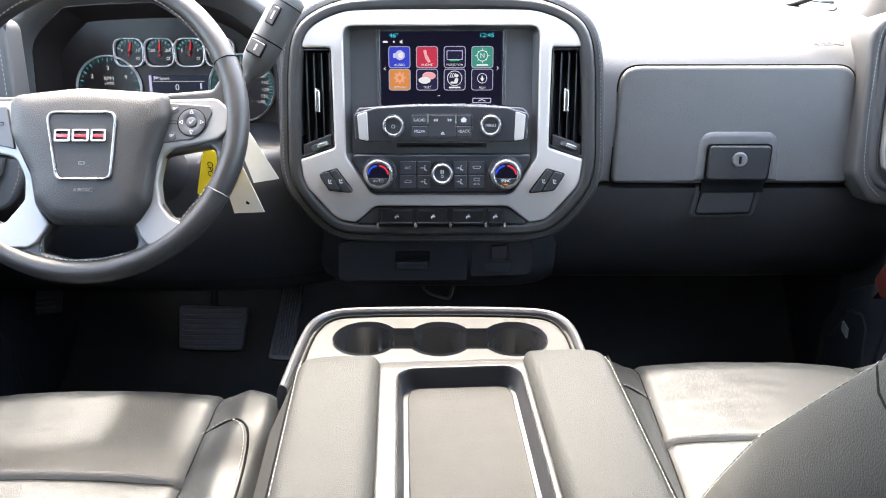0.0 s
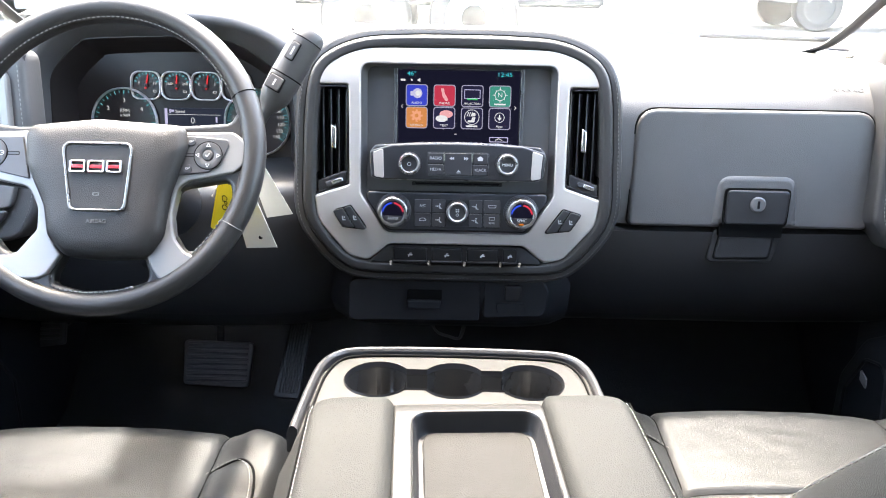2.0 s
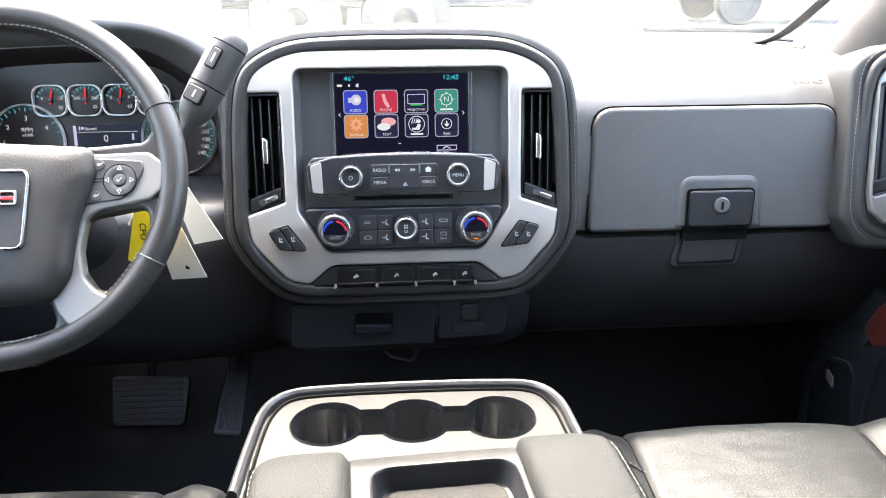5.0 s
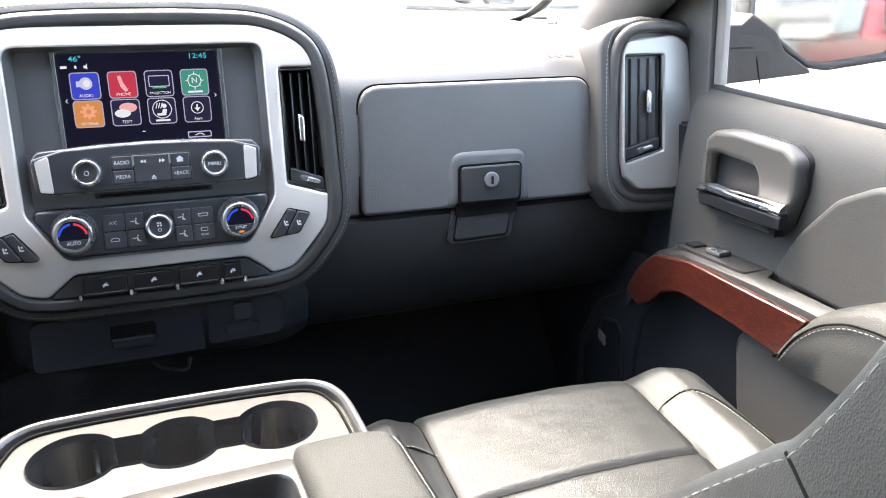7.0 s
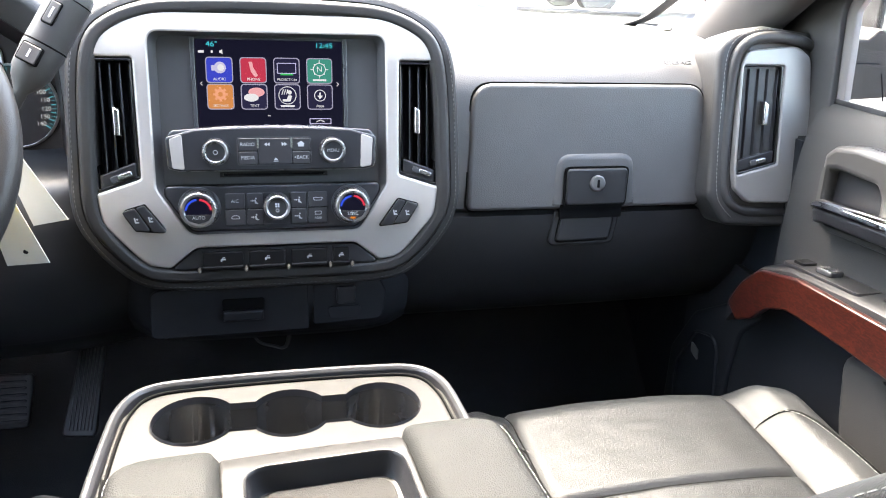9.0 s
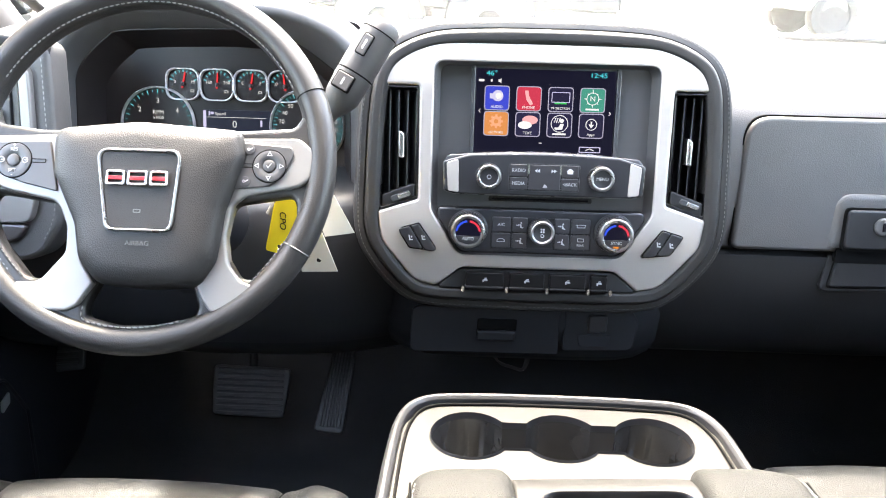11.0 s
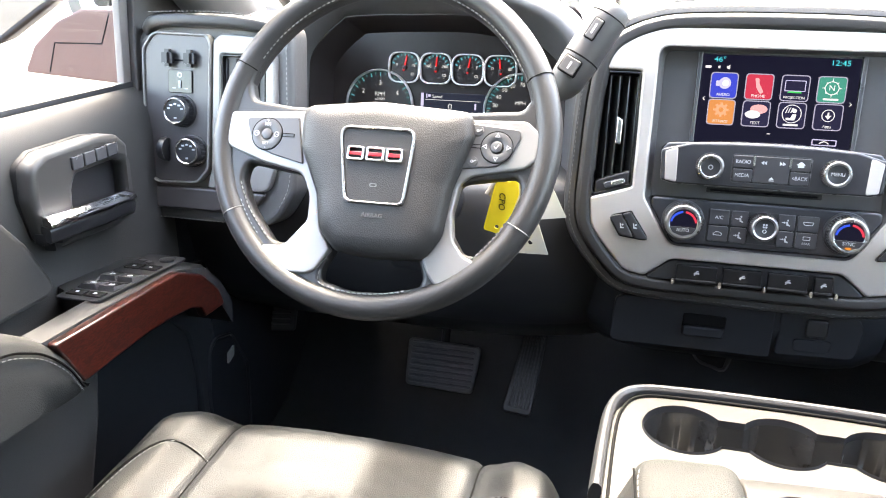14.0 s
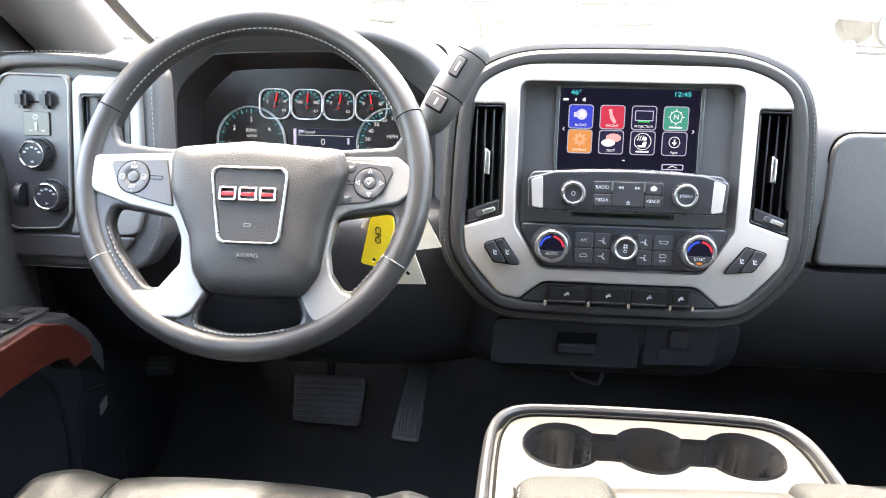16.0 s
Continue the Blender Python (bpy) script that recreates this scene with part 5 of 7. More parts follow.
for o, cx, cy, cr in ((podL, -0.1345, -0.0065, 0.0195), (podR, 0.1415, -0.0050, 0.0180)):
    pod = part("switch_pod", plate(o, 0.008, 0.0158, 0.0012), POD, wheel, "grey thumb switch pod")
    part("switch_groove", plate([disc(cx, cy, cr + 0.0004, 44), disc(cx, cy, cr - 0.0006, 44)], 0.0150, 0.0161), SEAM, pod)
    part("switch_pad", lathe([(0.0, 0.0150), (cr - 0.0006, 0.0150), (cr - 0.001, 0.0166), (cr - 0.004, 0.0172), (0.0085, 0.0166), (0.0075, 0.0158), (0, 0.0158)], 44, Matrix.Translation((cx, cy, 0))), POD, pod)
    part("switch_center", lathe([(0.0, 0.0155), (0.0066, 0.0155), (0.0062, 0.0174), (0.0048, 0.0181), (0, 0.0176)], 28, Matrix.Translation((cx, cy, 0))), POD, pod)
    tip = -1 if cx < 0 else 1
    part("switch_slot", plate([rounded([(cx - tip * cr * 0.96, cy + 0.0022), (cx - tip * (cr + 0.0155), cy + 0.0022), (cx - tip * (cr + 0.0155), cy - 0.0022), (cx - tip * cr * 0.96, cy - 0.0022)], 0.001), rounded([(cx - tip * cr * 0.96, cy + 0.0015), (cx - tip * (cr + 0.0148), cy + 0.0015), (cx - tip * (cr + 0.0148), cy - 0.0015), (cx - tip * cr * 0.96, cy - 0.0015)], 0.0008)], 0.0150, 0.0162), SEAM, pod)
    for a in (0, 90, 180, 270):
        ca, sa = math.cos(radians(a)), math.sin(radians(a))
        mx, my = cx + 0.0128 * ca, cy + 0.0128 * sa
        if cx > 0:
            tri = [(mx + 0.0034 * math.cos(radians(a + d)), my + 0.0034 * math.sin(radians(a + d))) for d in (0, 120, 240)]
            tin = [(mx + 0.0019 * math.cos(radians(a + d)), my + 0.0019 * math.sin(radians(a + d))) for d in (0, 120, 240)]
            part("switch_mark", plate([tri, tin], 0.0168, 0.0176), WHITEPRINT, pod)
        elif a in (90, 270):
            part("switch_mark", joined(words("RES" if a == 90 else "SET", 0.0052, mx, my - 0.0012 * sa, 0.0176, 0.0002), words("+" if a == 90 else "-", 0.006, mx, my + 0.0032 * sa, 0.0176, 0.0002)), WHITEPRINT, pod)
        else:
            part("switch_mark", joined(plate([disc(mx, my, 0.0032, 20), disc(mx, my, 0.0025, 20)], 0.0168, 0.0176), plate(rect(mx - 0.0004, my - 0.0004, mx + 0.0018, my + 0.0004), 0.0168, 0.0176)), WHITEPRINT, pod)
    if cx > 0:
        part("switch_mark", joined(plate([(cx - 0.003, cy), (cx - 0.001, cy - 0.0028), (cx + 0.0034, cy + 0.003), (cx + 0.0026, cy + 0.0034), (cx - 0.0009, cy - 0.0012), (cx - 0.0023, cy + 0.0006)], 0.0172, 0.0180)), WHITEPRINT, pod)
        for bx, by in ((0.1195, 0.0125), (0.1165, -0.0225)):
            part("switch_button", lathe([(0, 0.0150), (0.0058, 0.0150), (0.0052, 0.0170), (0, 0.0176)], 20, Matrix.Translation((bx, by, 0))), POD, pod)
            part("switch_mark", joined(plate([disc(bx - 0.0008, by, 0.0016, 14), disc(bx - 0.0008, by, 0.0009, 14)], 0.0170, 0.0180), plate([(bx + 0.0006, by - 0.001), (bx + 0.0034, by + 0.0012), (bx + 0.0034, by + 0.002), (bx + 0.0006, by)], 0.0170, 0.0180)), WHITEPRINT, pod)
part("column", lathe([(0.0, -0.20), (0.052, -0.20), (0.050, -0.035), (0.0, -0.035)], 32, Matrix.Translation((0.012, -0.03, 0))), PLASTIC, wheel)

# column shift lever
shifter = thing("shift_lever", "grey leather column shift lever with end buttons", "shift lever")
p0, p1 = Vector((-0.276, 1.118, 1.407)), Vector((-0.202, 1.160, 1.532))
axis = (p1 - p0).normalized()
prof = [(0.0, -0.12), (0.007, -0.12), (0.008, 0.022), (0.0165, 0.034), (0.0212, 0.046), (0.0228, 0.07), (0.0226, 0.13), (0.0220, 0.1445), (0.0175, 0.1500), (0, 0.1515)]
SM = Matrix.Translation(p0) @ axis.to_track_quat("Z", "Y").to_matrix().to_4x4()
part("grip", lathe(prof, 32, SM), SHIFTGREY, shifter, "dark grey grip")
part("collar", lathe([(0.0226, 0.0768), (0.0231, 0.0775), (0.0231, 0.0785), (0.0226, 0.0792)], 32, SM), SEAM, shifter)
part("end_joint", lathe([(0.0222, 0.1340), (0.0229, 0.1345), (0.0229, 0.1352), (0.0222, 0.1357)], 32, SM), SEAM, shifter)
btn = Vector((-0.06, -0.86, 0.5)).normalized()
for d, sz in ((0.112, (0.0055, 0.0125)), (0.062, (0.0105, 0.0095))):
    q = p0 + axis * d
    side = axis.cross(btn).normalized()
    out = side.cross(axis).normalized()
    M = Matrix((side, axis, out)).transposed().to_4x4()
    M.translation = q + out * 0.0200 * (1 if out.dot(btn) > 0 else -1)
    part("button_edge", on(M, plate(rect(-sz[0] - 0.0012, -sz[1] - 0.0012, sz[0] + 0.0012, sz[1] + 0.0012, 0.0026), -0.003, 0.0030)), SEAM, shifter)
    bt = part("button", on(M, plate(rect(-sz[0], -sz[1], sz[0], sz[1], 0.002), -0.003, 0.0042, 0.0010)), SHIFTGREY, shifter, "grey button in the grip")
    part("button_mark", on(M, plate(rect(-0.0012, -sz[1] * 0.5, 0.0012, sz[1] * 0.5, 0.0006), 0.0040, 0.0046)), WHITEPRINT, bt)

# key tags
tag = thing("white_key_tag", "white paper key tag hanging from the ignition", "key tag")


def card(name, corners, material, parent, hole=None):
    a, b, c, d = (Vector(q) for q in corners)
    nrm = (b - a).cross(d - a).normalized() * 0.0006
    bm = loft([[a - nrm, b - nrm, c - nrm, d - nrm], [a + nrm, b + nrm, c + nrm, d + nrm]])
    return part(name, bm, material, parent)


# ---- driver side dash panel ----
LP = facing((-0.82, 1.19, 1.4), 9.6)
lp = thing("light_switch_panel", "charcoal driver switch panel with silver edge and knobs", "switch panel", LP)
back_o = rounded([(-0.090, -0.195), (0.145, -0.195), (0.178, -0.14), (0.172, 0.10), (-0.06, 0.100), (-0.090, 0.06)], [0.02, 0.05, 0.04, 0.02, 0.03, 0.03])
part("housing", plate(back_o, -0.06, -0.008, 0.008, 3), SOFT, lp, "soft dark housing")
part("brow", sweep(smooth([(-0.062, 0.085, -0.01), (-0.035, 0.098, 0.005), (0.05, 0.100, 0.008), (0.12, 0.096, 0.0), (0.17, 0.085, -0.02)], 5), rounded([(-0.011, -0.012), (0.011, -0.012), (0.008, 0.008), (-0.008, 0.008)], 0.006, 3)), SKIRT, lp, "soft rounded brow")
stitches(smooth([(-0.05, 0.110, 0.006), (0.05, 0.112, 0.010), (0.12, 0.108, 0.004)], 6), 0.0045, 0.0025, 0.0007, lp)
stitches(smooth([(0.163, 0.075, -0.006), (0.165, -0.02, -0.006), (0.170, -0.12, -0.006), (0.150, -0.17, -0.006)], 6), 0.0045, 0.0025, 0.0007, lp)
stitches(smooth([(-0.06, -0.1925, -0.004), (0.07, -0.193, -0.004)], 6), 0.0045, 0.0025, 0.0007, lp)
lo = rounded([(-0.064, 0.060), (-0.046, 0.083), (0.045, 0.081), (0.050, 0.068), (0.043, -0.115), (0.025, -0.136), (-0.045, -0.139), (-0.064, -0.122)], [0.02, 0.02, 0.01, 0.01, 0.02, 0.02, 0.02, 0.02])
li = [(x * 0.945 - 0.0006, (y + 0.028) * 0.972 - 0.028) for x, y in lo]
part("chrome_edge", plate([lo, li], -0.012, 0.0055, 0.0015, 3), SPOKESILVER, lp, "satin silver edging")
part("switch_face", plate([li], -0.012, 0.0015, 0.001), SWITCHFACE, lp, "charcoal switch face")
sil = rounded([(0.052, 0.072), (0.064, 0.083), (0.125, 0.080), (0.150, 0.060), (0.152, -0.10), (0.140, -0.142), (0.040, -0.142), (0.047, -0.115)], [0.01, 0.012, 0.02, 0.02, 0.03, 0.02, 0.004, 0.01])
band_o = rounded([(-0.072, -0.130), (-0.048, -0.1435), (0.138, -0.1435), (0.118, -0.166), (0.05, -0.178), (-0.05, -0.178), (-0.074, -0.163)], [0.01, 0.02, 0.01, 0.02, 0.03, 0.02, 0.02])
part("lower_band", plate(band_o, -0.03, 0.001, 0.004, 3), SWITCHFACE, lp, "charcoal lower band")
ven = rect(0.064, -0.090, 0.135, 0.054, 0.006)
part("silver_surround", plate([sil, ven], -0.03, 0.003, 0.003, 3), SPOKESILVER, lp, "satin silver vent surround")
lvv = part("air_vent", plate([rect(0.064, -0.090, 0.135, 0.054, 0.006), rect(0.0665, -0.0875, 0.1325, 0.0515, 0.004)], -0.03, 0.001, 0.001), GLOSS, lp, "black side air vent")
vent(lvv, (0.0665, 0.1325, 0.0515, -0.0875, -0.0875), 4, taby=-0.01)
for kx, ky in ((-0.001, -0.030), (0.017, -0.088)):
    part("knob_seat", lathe([(0, 0.001), (0.0245, 0.001), (0.0240, 0.004), (0.022, 0.005), (0, 0.005)], 36, Matrix.Translation((kx, ky, 0))), PLASTIC, lp)
    kb = part("rotary_knob", lathe([(0, 0.003), (0.0215, 0.003), (0.0212, 0.016), (0.0195, 0.020), (0.0180, 0.0205), (0.0165, 0.019), (0, 0.019)], 36, Matrix.Translation((kx, ky, 0))), PLASTIC, lp, "black rotary knob with white symbols")
    part("knob_ring", lathe([(0.0168, 0.019), (0.0185, 0.0208), (0.0176, 0.0216), (0.0165, 0.0205)], 36, Matrix.Translation((kx, ky, 0))), DULLCHROME, kb)
    for i in range(22):
        a = i * math.tau / 22
        part("grip_rib", plate([(kx + rr * math.cos(a + d), ky + rr * math.sin(a + d)) for rr, d in ((0.0205, -0.05), (0.0225, -0.04), (0.0225, 0.04), (0.0205, 0.05))], 0.004, 0.015), PLASTIC, kb)
    mk = []
    for a in (160, 125, 90, 55, 20, 270):
        mx, my = kx + 0.0115 * math.cos(radians(a)), ky + 0.0100 * math.sin(radians(a))
        mk.append(plate(rect(mx - 0.0022, my - 0.0012, mx + 0.0022, my + 0.0012, 0.0006), 0.0188, 0.0194))
    part("knob_marks", joined(*mk), WHITEPRINT, kb)
for kx in (-0.018, 0.018):
    part("slider_tab", block(kx - 0.0085, 0.033, 0.0, kx + 0.0085, 0.058, 0.017, 0.0050, 4), PLASTIC, lp, "rounded slider tab")
part("slider_slot", plate(rect(-0.018, 0.0415, 0.018, 0.044), 0.0012, 0.0022), INK, lp)
part("brake_switch", plate(rect(-0.021, -0.004, 0.018, 0.029, 0.002), 0.0, 0.004, 0.0008), GLOSS, lp, "trailer brake gain switch")
part("switch_marks", joined(plate(rect(-0.003, 0.003, 0.0, 0.014, 0.001), 0.0035, 0.006), plate(rect(-0.014, 0.002, -0.008, 0.0035), 0.0035, 0.0045), plate(rect(0.005, 0.002, 0.011, 0.0035), 0.0035, 0.0045), plate([disc(-0.002, 0.022, 0.004, 16), disc(-0.002, 0.022, 0.0025, 16)], 0.0035, 0.0045)), WHITEPRINT, lp)
part("dimmer_seat", plate(rect(-0.037, -0.106, -0.021, -0.070, 0.004), 0.0, 0.0025), PLASTIC, lp)
part("dimmer_wheel", lathe([(0, -0.005), (0.0175, -0.005), (0.0185, 0.0), (0.0175, 0.005), (0, 0.005)], 32, Matrix.Translation((-0.029, -0.088, 0.002)) @ Matrix.Rotation(radians(90), 4, "Y")), PLASTIC, lp, "ribbed dimmer wheel")

# ---- passenger side vent ----
RP = facing((0.75, 1.235, 1.4), 9.6)
rp = thing("passenger_vent_panel", "satin silver passenger side vent panel with stitched pad", "vent panel", RP)
part("housing", plate(rounded([(-0.084, -0.150), (-0.05, -0.198), (0.095, -0.206), (0.095, 0.098), (-0.01, 0.110), (-0.082, 0.088)], [0.03, 0.03, 0.02, 0.02, 0.04, 0.04]), -0.09, -0.008, 0.010, 4), SKIRT, rp, "soft dark housing")
part("brow", sweep(smooth([(0.06, -0.178, -0.014), (0.02, -0.177, -0.012), (-0.025, -0.172, -0.012), (-0.052, -0.150, -0.012), (-0.0585, -0.10, -0.012), (-0.0585, 0.0, -0.010), (-0.056, 0.06, -0.004), (-0.038, 0.086, 0.004), (0.0, 0.092, 0.006), (0.05, 0.088, 0.0), (0.08, 0.078, -0.012)], 5), circle(0.0085, 12)), SKIRT, rp, "rounded soft rim")
stitches(smooth([(0.02, 0.1045, -0.004), (-0.03, 0.101, -0.007), (-0.066, 0.075, -0.0072), (-0.0725, 0.0, -0.0072), (-0.0725, -0.10, -0.0072), (-0.066, -0.155, -0.0072), (-0.035, -0.1895, -0.0072)], 8), 0.0042, 0.0024, 0.0006, rp)
sr = rounded([(-0.050, 0.050), (-0.042, 0.072), (0.045, 0.080), (0.070, 0.062), (0.079, -0.044), (0.072, -0.146), (0.050, -0.163), (-0.020, -0.160), (-0.044, -0.138), (-0.049, -0.112)], [0.01, 0.014, 0.03, 0.02, 0.05, 0.02, 0.02, 0.02, 0.01, 0.01], 5)
vent_hole = rounded([(-0.046, 0.050), (0.024, 0.050), (0.026, -0.100), (-0.044, -0.117)], 0.004)
part("silver_surround", plate([sr, vent_hole], -0.03, 0.004, 0.003, 3), SPOKESILVER, rp, "satin silver surround")
rvv = part("air_vent", plate([rounded([(-0.046, 0.050), (0.024, 0.050), (0.026, -0.100), (-0.044, -0.117)], 0.004), rounded([(-0.044, 0.048), (0.021, 0.048), (0.023, -0.098), (-0.042, -0.113)], 0.003)], -0.03, 0.001, 0.001), GLOSS, rp, "black side air vent")
vent(rvv, (-0.044, 0.022, 0.048, -0.1145, -0.099), 4, taby=-0.022, tabx=-0.002)

# ---- tags on the key ----
card("card", ((-0.331, 1.122, 1.345), (-0.303, 1.118, 1.343), (-0.262, 1.125, 1.222), (-0.309, 1.128, 1.219)), PAPER, tag)
part("hole", lathe([(0, -0.001), (0.003, -0.001), (0.003, 0.001), (0, 0.001)], 16, Matrix.Translation((-0.286, 1.1255, 1.237)) @ Matrix.Rotation(radians(90), 4, "X")), INK, tag)
tag2 = thing("pale_key_tag", "second pale paper key tag behind", "key tag")
card("card", ((-0.310, 1.16, 1.350), (-0.29, 1.16, 1.352), (-0.245, 1.165, 1.262), (-0.285, 1.166, 1.255)), PAPER, tag2)
ytag = thing("yellow_key_tag", "yellow plastic key tag with a hand mark", "key tag")
YT = Matrix.Translation((-0.3135, 1.055, 1.3075)) @ Matrix.Rotation(radians(13), 4, "Y") @ Matrix.Rotation(radians(82), 4, "X")
part("card", on(YT, plate([rounded([(-0.0135, -0.036), (0.0125, -0.036), (0.0165, 0.018), (0.010, 0.036), (-0.010, 0.036), (-0.0145, 0.020)], [0.004, 0.004, 0.01, 0.008, 0.008, 0.01]), disc(0.0015, -0.028, 0.0024, 16), disc(0.0, 0.031, 0.002, 14)], -0.001, 0.001, 0.0003)), YELLOW, ytag)
part("hand_mark", on(YT, words("CPO", 0.0105, -0.001, 0.004, 0.0012, 0.0003, spin=-78, shear=0.2)), INK, ytag, "hand written letters CPO")
part("ring", lathe([(0.008, -0.0008), (0.0095, -0.0008), (0.0095, 0.0008), (0.008, 0.0008)], 20, Matrix.Translation((-0.306, 1.062, 1.348)) @ Matrix.Rotation(radians(70), 4, "X")), CHROME, ytag)

# ---- pedals ----
brake = thing("brake_pedal", "black ribbed rubber brake pedal", "pedal", facing((-0.513, 1.54, 0.795), 28, 0))
part("pad", plate(rounded([(-0.072, -0.048), (0.070, -0.052), (0.080, 0.046), (-0.076, 0.050)], 0.012), -0.01, 0.006, 0.004), PEDALRUBBER, brake)
for i in range(8):
    yy = -0.042 + i * 0.0118
    part("rib", block(-0.066, yy, 0.004, 0.068, yy + 0.006, 0.0095, 0.002, 1), PEDALRUBBER, brake)
part("arm", sweep([Vector((0.0, 0.03, -0.01)), Vector((0.0, 0.14, 0.0)), Vector((0.01, 0.30, -0.02))], circle(0.009, 8)), DARKPLASTIC, brake)
gas = thing("accelerator_pedal", "long black accelerator pedal", "pedal", facing((-0.325, 1.47, 0.855), 42, -8))
part("pad", plate(rounded([(-0.030, -0.09), (0.026, -0.09), (0.022, 0.09), (-0.018, 0.09)], 0.010), -0.008, 0.004, 0.003), RUBBER, gas)
for i in range(7):
    part("ridge", block(-0.0185 + i * 0.0060, -0.080, 0.003, -0.0165 + i * 0.0060, 0.078, 0.0062, 0.0008, 1), PEDALRUBBER, gas)
part("arm", sweep([Vector((0.0, 0.08, -0.01)), Vector((0.0, 0.22, -0.03))], circle(0.008, 8)), DARKPLASTIC, gas)
park = thing("parking_brake_pedal", "small black parking brake pedal", "pedal", facing((-0.845, 1.49, 0.889), 25, 12))
part("pad", plate(rounded([(-0.034, -0.032), (0.030, -0.030), (0.034, 0.032), (-0.026, 0.032)], 0.008), -0.01, 0.006, 0.003), RUBBER, park)
for i in range(4):
    part("rib", block(-0.022, -0.018 + i * 0.011, 0.005, 0.022, -0.013 + i * 0.011, 0.009, 0.0015, 1), PEDALRUBBER, park)
part("arm", sweep([Vector((0.0, 0.0, -0.01)), Vector((0.0, 0.02, -0.12)), Vector((0, 0.2, -0.2))], circle(0.012, 8)), DARKPLASTIC, park)

# ---- floor mat ----
mat_o = rounded([(-0.81, 1.02), (-0.29, 1.02), (-0.285, 1.40), (-0.33, 1.47), (-0.33, 1.62), (-0.80, 1.62)], 0.05)
mt = thing("floor_mat", "black ribbed floor mat on the driver side", "floor mat", Matrix.Translation((0, 0, FLOOR)))
part("sheet", plate(mat_o, 0.002, 0.012, 0.004), MATRUBBER, mt)
for i in range(6):
    part("groove_rib", block(-0.775 + i * 0.022, 1.08, 0.010, -0.765 + i * 0.022, 1.56, 0.017, 0.002, 1), MATRUBBER, mt)
part("heel_edge", plate([rect(-0.62, 1.06, -0.32, 1.56, 0.04), rect(-0.612, 1.068, -0.328, 1.552, 0.034)], 0.010, 0.016, 0.002), MATRUBBER, mt)


